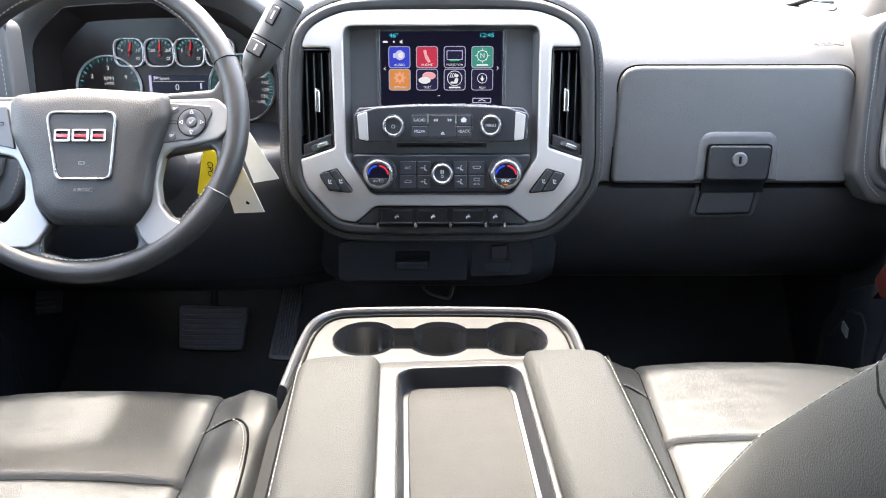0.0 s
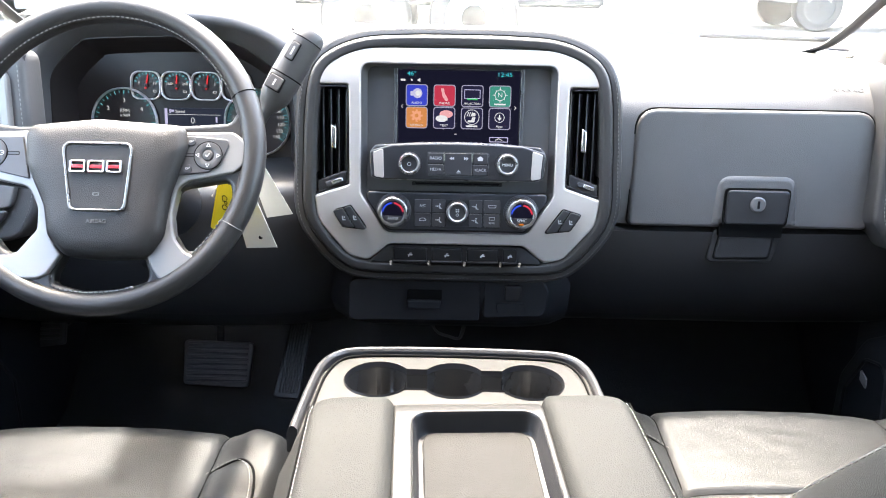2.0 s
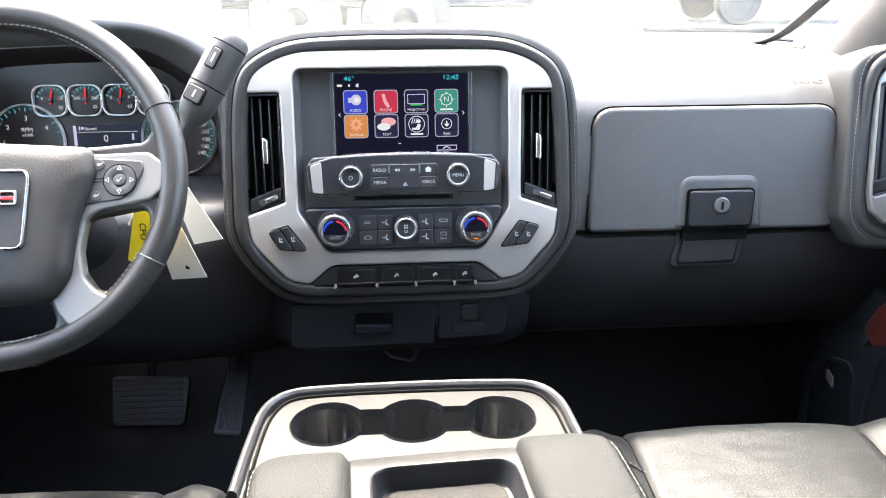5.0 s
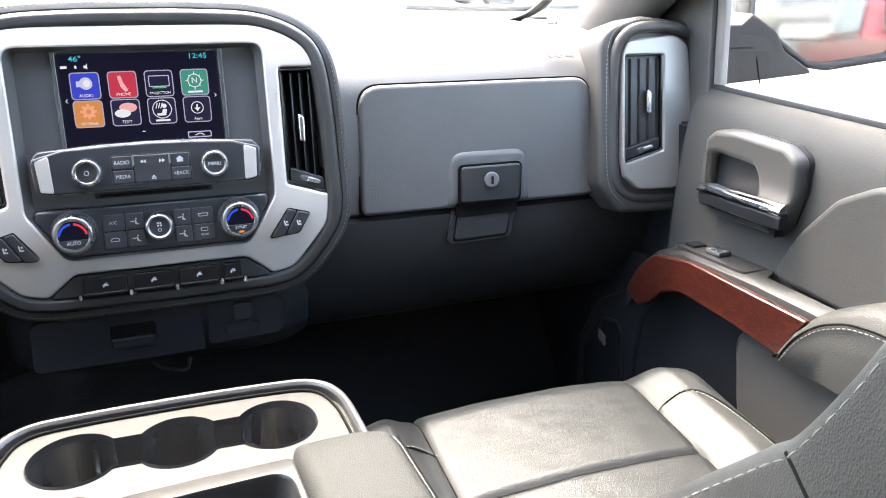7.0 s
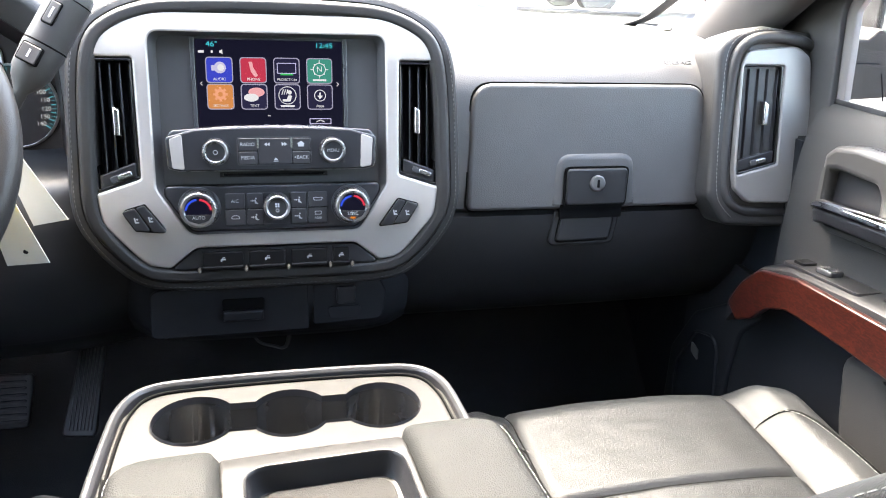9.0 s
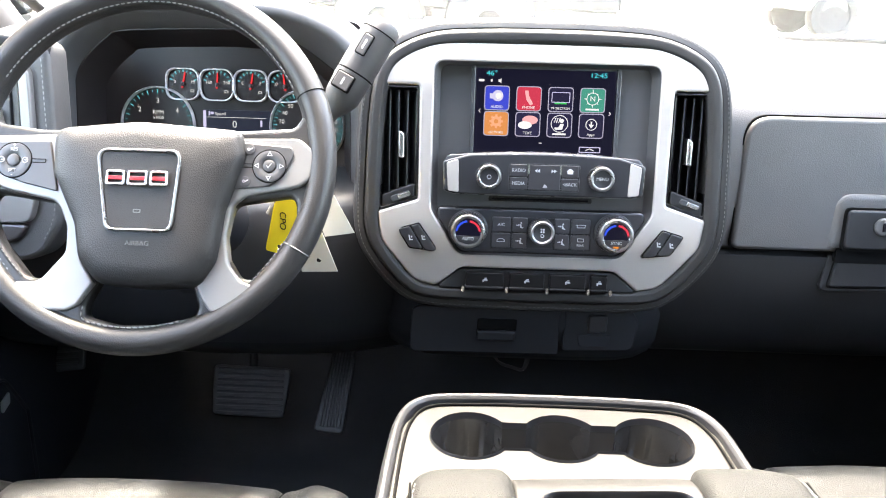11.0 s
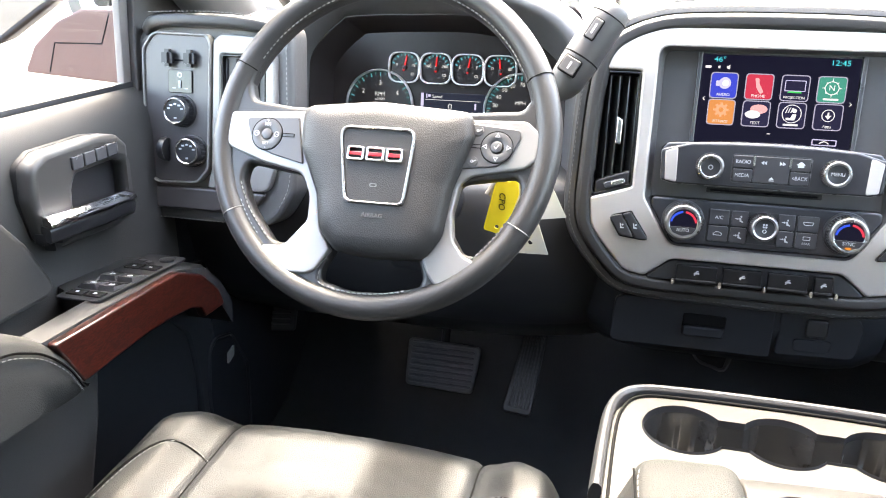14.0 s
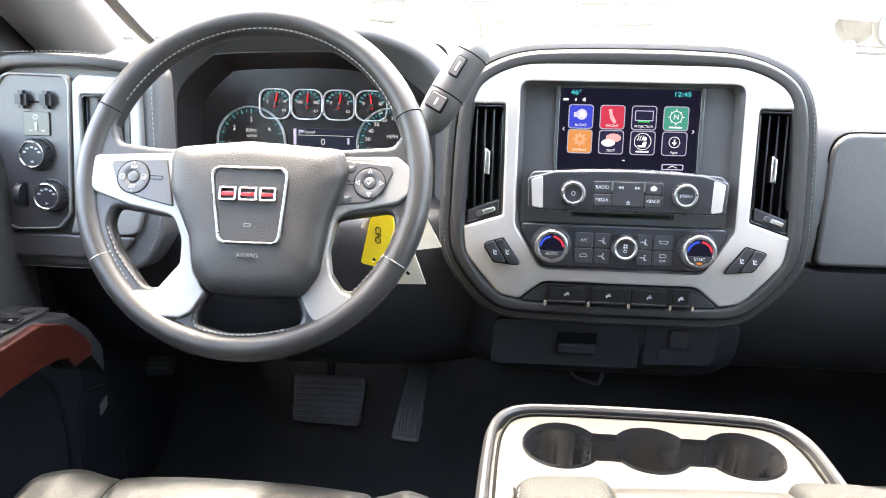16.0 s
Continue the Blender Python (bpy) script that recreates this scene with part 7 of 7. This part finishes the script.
    pod = rounded([(1.17 + so, 1.060), (1.235 + so, 1.030), (1.335 + so, 0.965), (1.395 + so, 0.860), (1.390 + so, 0.67), (1.20 + so, 0.67), (1.205 + so, 0.90), (1.190 + so, 0.99), (1.14 + so, 1.045)], [0.01, 0.05, 0.05, 0.04, 0.01, 0.01, 0.05, 0.05, 0.01])
    part("speaker_pod", side_plate(xs, sgn, pod, *((-0.024, 0.0) if right else (0.0, 0.024)), 0.006), LOWERPANEL, d, "black swelling round the speaker")
    part("speaker_frame", side_plate(xs, sgn, [[(1.295 + so + (y - 1.295 - so) * 1.07, 0.82 + (z - 0.82) * 1.045) for y, z in sp], sp], *((-0.029, 0.0) if right else (0.0, 0.029)), 0.003), LOWERPANEL, d, "narrow speaker frame")
    part("speaker_grille", side_plate(xs, sgn, sp, *((-0.026, 0.0) if right else (0.0, 0.026)), 0.005), DARKPLASTIC, d, "black speaker grille")
    part("speaker_badge", side_plate(xs, sgn, rounded([(1.292 + so, 0.880), (1.316 + so, 0.888), (1.319 + so, 0.908), (1.295 + so, 0.901)], 0.003), *((-0.029, -0.024) if right else (0.024, 0.029)), 0.001), BADGE, d, "small metal speaker badge")
    # glass
    gz = [(-0.05, 1.40), (1.18, 1.40), (1.22, 1.46), (0.98, 1.90), (-0.05, 1.93)]
    gl = part("window_pane", side_plate(xs + sgn * 0.03, sgn, gz, -0.002, 0.002, 0.0), GLASS, d)
    gl.visible_shadow = False
    # switches
    xa = (face + xs) / 2
    slope = Matrix.Translation((xa, 1.03 + yo, 1.1815)) @ Matrix.Rotation(radians(-4.6), 4, "X")
    if right:
        part("switch_plate", on(slope, plate(rect(-0.024, -0.055, 0.020, 0.10, 0.008), -0.004, 0.0008, 0.0005)), ARMSATIN, d)
        part("window_switch", on(slope, plate(rect(-0.014, 0.010, 0.010, 0.042, 0.004), 0.0, 0.009, 0.003)), SATIN, d)
        part("switch_chrome", on(slope, plate(rect(-0.012, 0.018, 0.008, 0.026, 0.002), 0.008, 0.0105, 0.001)), CHROME, d)
        part("lock_switch", on(slope, plate(rect(-0.014, 0.066, 0.010, 0.088, 0.002), 0.0, 0.005, 0.001)), GLOSS, d)
    else:
        slope = slope @ Matrix.Translation((0.006, 0.012, 0.0)) @ Matrix.Diagonal((0.85, 0.85, 0.6, 1.0))
        part("switch_plate", on(slope, plate(rect(-0.026, -0.125, 0.0475, 0.105, 0.010), -0.004, 0.001, 0.0005)), LOWERPANEL, d)
        for j in range(2):
            y0 = -0.082 + 0.044 * j
            rim = rect(-0.0205, y0 - 0.0025, 0.0455, y0 + 0.0375, 0.005)
            well = rect(-0.0190, y0 - 0.0010, 0.0440, y0 + 0.0360, 0.004)
            part("switch_rim", on(slope, plate([rim, well], 0.0, 0.0028, 0.0006)), SATIN, d, "thin bright rim round a pair of switches")
            for i in range(2):
                x0 = -0.0175 + 0.0315 * i
                sw = part("window_switch", on(slope, loft([[Vector((x, y, z)) for x, y, z in ((x0, y0 + 0.001, 0.0), (x0 + 0.0285, y0 + 0.001, 0.0), (x0 + 0.0285, y0 + 0.034, 0.0), (x0, y0 + 0.034, 0.0))],
                    [Vector((x, y, z)) for x, y, z in ((x0 + 0.0015, y0 + 0.003, 0.0105), (x0 + 0.0270, y0 + 0.003, 0.0105), (x0 + 0.0270, y0 + 0.027, 0.0060), (x0 + 0.0015, y0 + 0.027, 0.0060))]])), SATIN, d, "rocker window switch")
                m = slope @ Matrix.Translation((x0 + 0.014, y0 + 0.0155, 0.0084)) @ Matrix.Rotation(radians(-10.6), 4, "X")
                part("switch_print", on(m, plate([rect(-0.0036, -0.0030, 0.0036, 0.0030, 0.001), rect(-0.0024, -0.0019, 0.0024, 0.0019)], -0.0004, 0.0005)), WHITEPRINT, sw)
        for x0, y0, dy in ((-0.0175, -0.112, 0.020), (0.0130, -0.112, 0.020), (-0.0175, 0.022, 0.022), (0.0130, 0.022, 0.022)):
            lk = part("lock_switch", on(slope, plate(rect(x0, y0, x0 + 0.0285, y0 + dy, 0.002), 0.0, 0.0045, 0.0012)), GLOSS, d)
            part("switch_print", on(slope, plate(rect(x0 + 0.011, y0 + 0.008, x0 + 0.0165, y0 + 0.0125, 0.001), 0.0040, 0.0050)), WHITEPRINT, lk)
        part("mirror_switch", lathe([(0, 0), (0.013, 0), (0.0125, 0.005), (0.010, 0.0062), (0, 0.0055)], 24, slope @ Matrix.Translation((0.026, 0.078, 0))), PLASTIC, d, "round mirror switch")
        for x0, y0 in ((-0.016, 0.060), (0.0, 0.054)):
            part("mirror_button", on(slope, plate(rect(x0, y0, x0 + 0.011, y0 + 0.010, 0.002), 0.0, 0.004, 0.001)), PLASTIC, d)
        for i in range(4):
            part("memory_button", side_plate(xs, sgn, rect(0.966 + i * 0.0225, 1.333 + i * 0.0006, 0.9868 + i * 0.0225, 1.350 + i * 0.0006, 0.002), 0.038, 0.0455, 0.0015), SATIN, d, "seat memory button")


# ---- outside: mirrors, body, lot ----
DOORS = {ob.name: ob for ob in scene.objects if ob.name in ("door_1", "door_2")}
for sgn in (1, -1):
    nrm = Vector((-0.33, -0.94, 0.050)).normalized() if sgn > 0 else Vector((0.36, -0.93, -0.05)).normalized()
    e = Vector((0, 0, 1)).cross(nrm)
    e.normalize()
    MM = Matrix((e, nrm.cross(e), nrm)).transposed().to_4x4()
    MM.translation = (1.20, 1.36, 1.52) if sgn > 0 else (-1.315, 1.36, 1.555)
    mo = [(-0.130, -0.004), (-0.127, -0.031), (-0.070, -0.070), (-0.0175, -0.107), (0.02, -0.111), (0.141, -0.090), (0.156, -0.036), (0.160, 0.20), (0.14, 0.22), (-0.11, 0.22), (-0.13, 0.20)]
    mo = mo if sgn > 0 else [(-x, y) for x, y in mo][::-1]
    mo = rounded(mo, 0.016, 5)
    shell = part("door_mirror", on(MM, plate([[(x * 1.10, 0.05 + (y - 0.05) * 1.085) for x, y in mo], mo], -0.06, 0.012, 0.006, 3)), BRONZE, DOORS["door_1" if sgn > 0 else "door_2"], "black door mirror shell")
    part("mirror_back", on(MM, plate([[(x * 1.07, 0.05 + (y - 0.05) * 1.05) for x, y in mo]], -0.10, -0.02, 0.02, 3)), PLASTIC, shell)
    part("mirror_glass", on(MM, plate([[(x * 0.998, 0.05 + (y - 0.05) * 0.998) for x, y in mo]], -0.018, -0.004)), MIRROR, shell, "mirror glass with dimmed reflection")
    arm = [(0.875, 1.372), (0.880, 1.483), (1.004, 1.483), (1.026, 1.502), (1.085, 1.470), (1.110, 1.435), (1.190, 1.392)] if sgn > 0 else [(-0.950, 1.372), (-0.955, 1.502), (-1.095, 1.502), (-1.150, 1.480), (-1.205, 1.438), (-1.235, 1.390)]
    seams = (((0.885, 1.443), (1.036, 1.443)), ((1.046, 1.426), (1.063, 1.378))) if sgn > 0 else (((-1.160, 1.4435), (-1.065, 1.4445)), ((-1.160, 1.4435), (-1.180, 1.393)), ((-1.065, 1.4445), (-1.042, 1.495)))
    AM = Matrix.Translation((0, 1.34, 0)) @ Matrix.Rotation(radians(90), 4, "X")
    part("mirror_arm", on(AM, plate(rounded(arm, 0.006, 3), -0.07, 0.0, 0.004, 3)), BRONZE if sgn > 0 else ARMRED, shell, "mirror mounting arm")
    for p0, p1 in seams:
        part("arm_seam", sweep([Vector((p0[0], 1.3402, p0[1])), Vector((p1[0], 1.3402, p1[1]))], circle(0.0013, 6)), INK, shell)
body = thing("truck_body", "red painted truck side outside the cab", "vehicle body")
for sgn, xs in ((1, 0.93), (-1, -1.0)):
    def bodyside(a, b, xs=xs, sgn=sgn):
        return Vector((xs + sgn * (0.05 * math.sin(b * math.pi) - 0.02), -3.2 + 4.4 * a, 0.35 + 1.02 * b))
    part("side_panel", sheet(bodyside, 12, 12, 0.02), CARRED, body, "red door and bed side")
    part("door_pillar", block(xs - sgn * 0.045 - 0.015, -0.10, 1.33, xs - sgn * 0.045 + 0.015, 0.06, 1.96, 0.008), CARRED, body, "red pillar between the door windows")
    part("rear_pillar", block(xs - sgn * 0.10 - 0.03, -1.45, 1.35, xs - sgn * 0.10 + 0.03, -1.15, 1.98, 0.02), CARRED, body)
    part("roof_rail", block(xs - sgn * 0.14 - 0.04, -1.45, 1.93, xs - sgn * 0.14 + 0.04, 0.95, 2.0, 0.02), CARRED, body)


def sign_building(m):
    """A pale low building with a dark sign, seen in the door mirror."""
    t = thing("roadside_building", "pale low building with a dark sign board", "building", m)
    part("wall", block(-9, 0.0, 0.0, 2.7, 6.0, 4.3, 0.02), CARWHITE, t, "pale rendered wall")
    part("roof", block(-9.4, -0.2, 4.3, 3.0, 6.4, 4.6, 0.03), CARGREY, t, "flat grey roof edge")
    for x in (-7.0, -4.2, -1.2):
        wn_ = part("window", block(x, -0.04, 0.6, x + 1.9, 0.04, 1.7, 0.01), GLOSS, t, "dark window")
        part("frame", block(x - 0.06, -0.05, 0.52, x + 1.96, 0.0, 0.60, 0.005), CARWHITE, wn_)
    board = part("sign_board", block(-4.4, -0.45, 1.95, 2.4, -0.3, 3.45, 0.03), RUBBER, t, "dark sign board")
    for k in range(10):
        part("sign_bar", block(-3.6 + 0.56 * k, -0.48, 2.35, -3.24 + 0.56 * k, -0.43, 3.05, 0.01), WHEELWHITE, board)
    return t


def parked(name, label, paint, m):
    t = thing(name, label, "truck", m, group="trucks parked across the lot")
    rings = []
    prof = [(-2.9, 0.55, 1.05), (-2.85, 0.5, 1.25), (-0.9, 0.45, 1.28), (1.2, 0.45, 1.30), (2.3, 0.45, 1.28), (2.75, 0.5, 1.15), (2.85, 0.55, 0.85)]
    for y, z0, z1 in prof:
        rings.append([Vector((-0.95, y, z0)), Vector((-1.0, y, (z0 + z1) / 2)), Vector((-0.94, y, z1)), Vector((0.94, y, z1)), Vector((1.0, y, (z0 + z1) / 2)), Vector((0.95, y, z0))])
    part("body", loft(rings), paint, t)
    cab = [(-0.9, 1.28, 0.92), (-0.75, 1.85, 0.78), (0.55, 1.92, 0.78), (1.25, 1.30, 0.92)]
    bm = loft([[Vector((-x, y, 1.25)), Vector((-x * (1 if z < 1.4 else 1), y, z)), Vector((x, y, z)), Vector((x, y, 1.25))] for y, z, x in cab])
    part("cab", bm, paint, t)
    part("windshield", loft([[Vector((-0.80, 1.235, 1.36)), Vector((0.80, 1.235, 1.36)), Vector((0.70, 0.64, 1.86)), Vector((-0.70, 0.64, 1.86))], [Vector((-0.80, 1.25, 1.36)), Vector((0.80, 1.25, 1.36)), Vector((0.70, 0.655, 1.86)), Vector((-0.70, 0.655, 1.86))]]), GLOSS, t)
    for sd in (-1, 1):
        for win in (((-0.72, 1.36), (0.00, 1.36), (0.00, 1.80), (-0.66, 1.80)), ((0.10, 1.36), (1.04, 1.36), (0.54, 1.82), (0.10, 1.82))):
            part("side_window", loft([[Vector((sd * (0.92 - (z - 1.28) * 0.246 + o), y, z)) for y, z in win] for o in (-0.02, 0.014)]), GLOSS, t, "dark side window")
        part("sill_trim", block(sd * 0.925 - 0.012, -0.86, 1.300, sd * 0.925 + 0.012, 1.16, 1.335, 0.006), CHROME, t, "bright window sill trim")
    part("grille", block(-0.62, 2.80, 0.75, 0.62, 2.92, 1.12, 0.03), CHROME, t)
    part("bumper", block(-0.95, 2.75, 0.45, 0.95, 2.95, 0.68, 0.04), CHROME, t)
    for sx in (-0.93, 0.80):
        part("headlight", block(sx - 0.05, 2.72, 0.85, sx + 0.18, 2.88, 1.10, 0.03), LENS, t)
    for sx in (-0.86, 0.86):
        for yy in (-1.75, 1.8):
            wl = part("wheel", lathe([(0.26, -0.12), (0.37, -0.12), (0.39, -0.08), (0.39, 0.08), (0.37, 0.12), (0.26, 0.12)], 28, Matrix.Translation((sx, yy, 0.39)) @ Matrix.Rotation(radians(90), 4, "Y")), RUBBER, t, "black tyre")
            part("rim", lathe([(0, -0.10), (0.06, -0.115), (0.20, -0.09), (0.27, -0.11), (0.27, 0.11), (0.20, 0.09), (0.06, 0.115), (0, 0.10)], 20, Matrix.Translation((sx, yy, 0.39)) @ Matrix.Rotation(radians(90), 4, "Y")), RUBBER, wl)
    return t


tk = parked("parked_truck", "pale grey pickup parked across the lot", CARWHITE, pose(-7.5, 16.5, lot_height(16.5), 0, 0, 96))
tk.scale = (1.2, 1.2, 1.2)
tk2 = parked("parked_truck", "tan work truck parked across the lot", CARTAN, pose(9.2, 17.0, lot_height(17.0), 0, 0, 90))
tk2.scale = (1.2, 1.2, 1.2)
copy_thing(tk, pose(17.5, 16.8, lot_height(16.8), 0, 0, 84))


def hauler(m):
    """A long white truck with twin rear axles, seen from its side."""
    t = thing("heavy_truck", "white heavy truck with pale wheels beyond the windshield", "truck", m)
    part("chassis", block(-3.6, -0.45, 0.62, 2.2, 0.45, 0.90, 0.04), RUBBER, t, "dark chassis rails")
    part("cargo_box", block(-5.2, -1.2, 1.12, 1.6, 1.2, 3.4, 0.05), CARWHITE, t, "white box body")
    part("cab", block(-7.6, -1.15, 0.75, -5.5, 1.15, 2.9, 0.18, 4), CARWHITE, t, "white truck cab")
    part("side_skirt", block(-4.6, -1.17, 0.55, -1.4, -1.13, 1.05, 0.01), CARGREY, t)
    for x in (-6.6, -0.62, 0.62):
        for y in (-1.0, 1.0):
            wl = part("wheel", lathe([(0.33, -0.13), (0.49, -0.14), (0.52, -0.09), (0.52, 0.09), (0.49, 0.14), (0.33, 0.13)], 36, Matrix.Translation((x, y, 0.52)) @ Matrix.Rotation(radians(90), 4, "X")), RUBBER, t, "black truck tyre")
            part("rim", lathe([(0, -0.06), (0.10, -0.06), (0.12, -0.02), (0.28, -0.05), (0.34, -0.13), (0.34, 0.13), (0.28, 0.05), (0.12, 0.02), (0.10, 0.06), (0, 0.06)], 32, Matrix.Translation((x, y, 0.52)) @ Matrix.Rotation(radians(90), 4, "X")), WHEELWHITE, wl, "white steel rim")
            sg = 1 if y > 0 else -1
            part("hub", lathe([(0, 0.02), (0.15, 0.02), (0.14, 0.10), (0.06, 0.14), (0, 0.14)], 10, Matrix.Translation((x, y, 0.52)) @ Matrix.Rotation(radians(-90 * sg), 4, "X")), BRONZE, wl, "dark hub")
    return t


sign_building(pose(6.9, -52.0, lot_height(-52.0), 0, 0, 228))
rear_truck = parked("parked_truck", "red pickup parked behind, seen in the mirror", CARRED, pose(3.6, -7.2, lot_height(-7.2), 0, 0, 0))
rear_truck.scale = (1.3, 1.3, 1.3)
rear_truck["group"] = "trucks parked behind"
hauler(pose(-0.45, 10.2, lot_height(9.2), 0, 0, 0))
for i, x in enumerate((-0.225, 0.53)):
    nz = thing("washer_nozzle", "small blue grey wiper joint beyond the windshield base", "wiper", Matrix.Translation((x, 1.97, 1.480)))
    part("cap", pad(0.05, 0.016, 0.012, 0.006, 6), JOINTBLUE, nz)
    part("nut", lathe([(0, 0), (0.010, 0), (0.009, 0.010), (0, 0.012)], 16, Matrix.Translation((0.036, -0.006, 0.010))), CARGREY, nz)
    part("blade", sweep([Vector((-0.05, 0, 0.0)), Vector((0.35, -0.03, -0.004))], circle(0.008, 8)), RUBBER, nz)
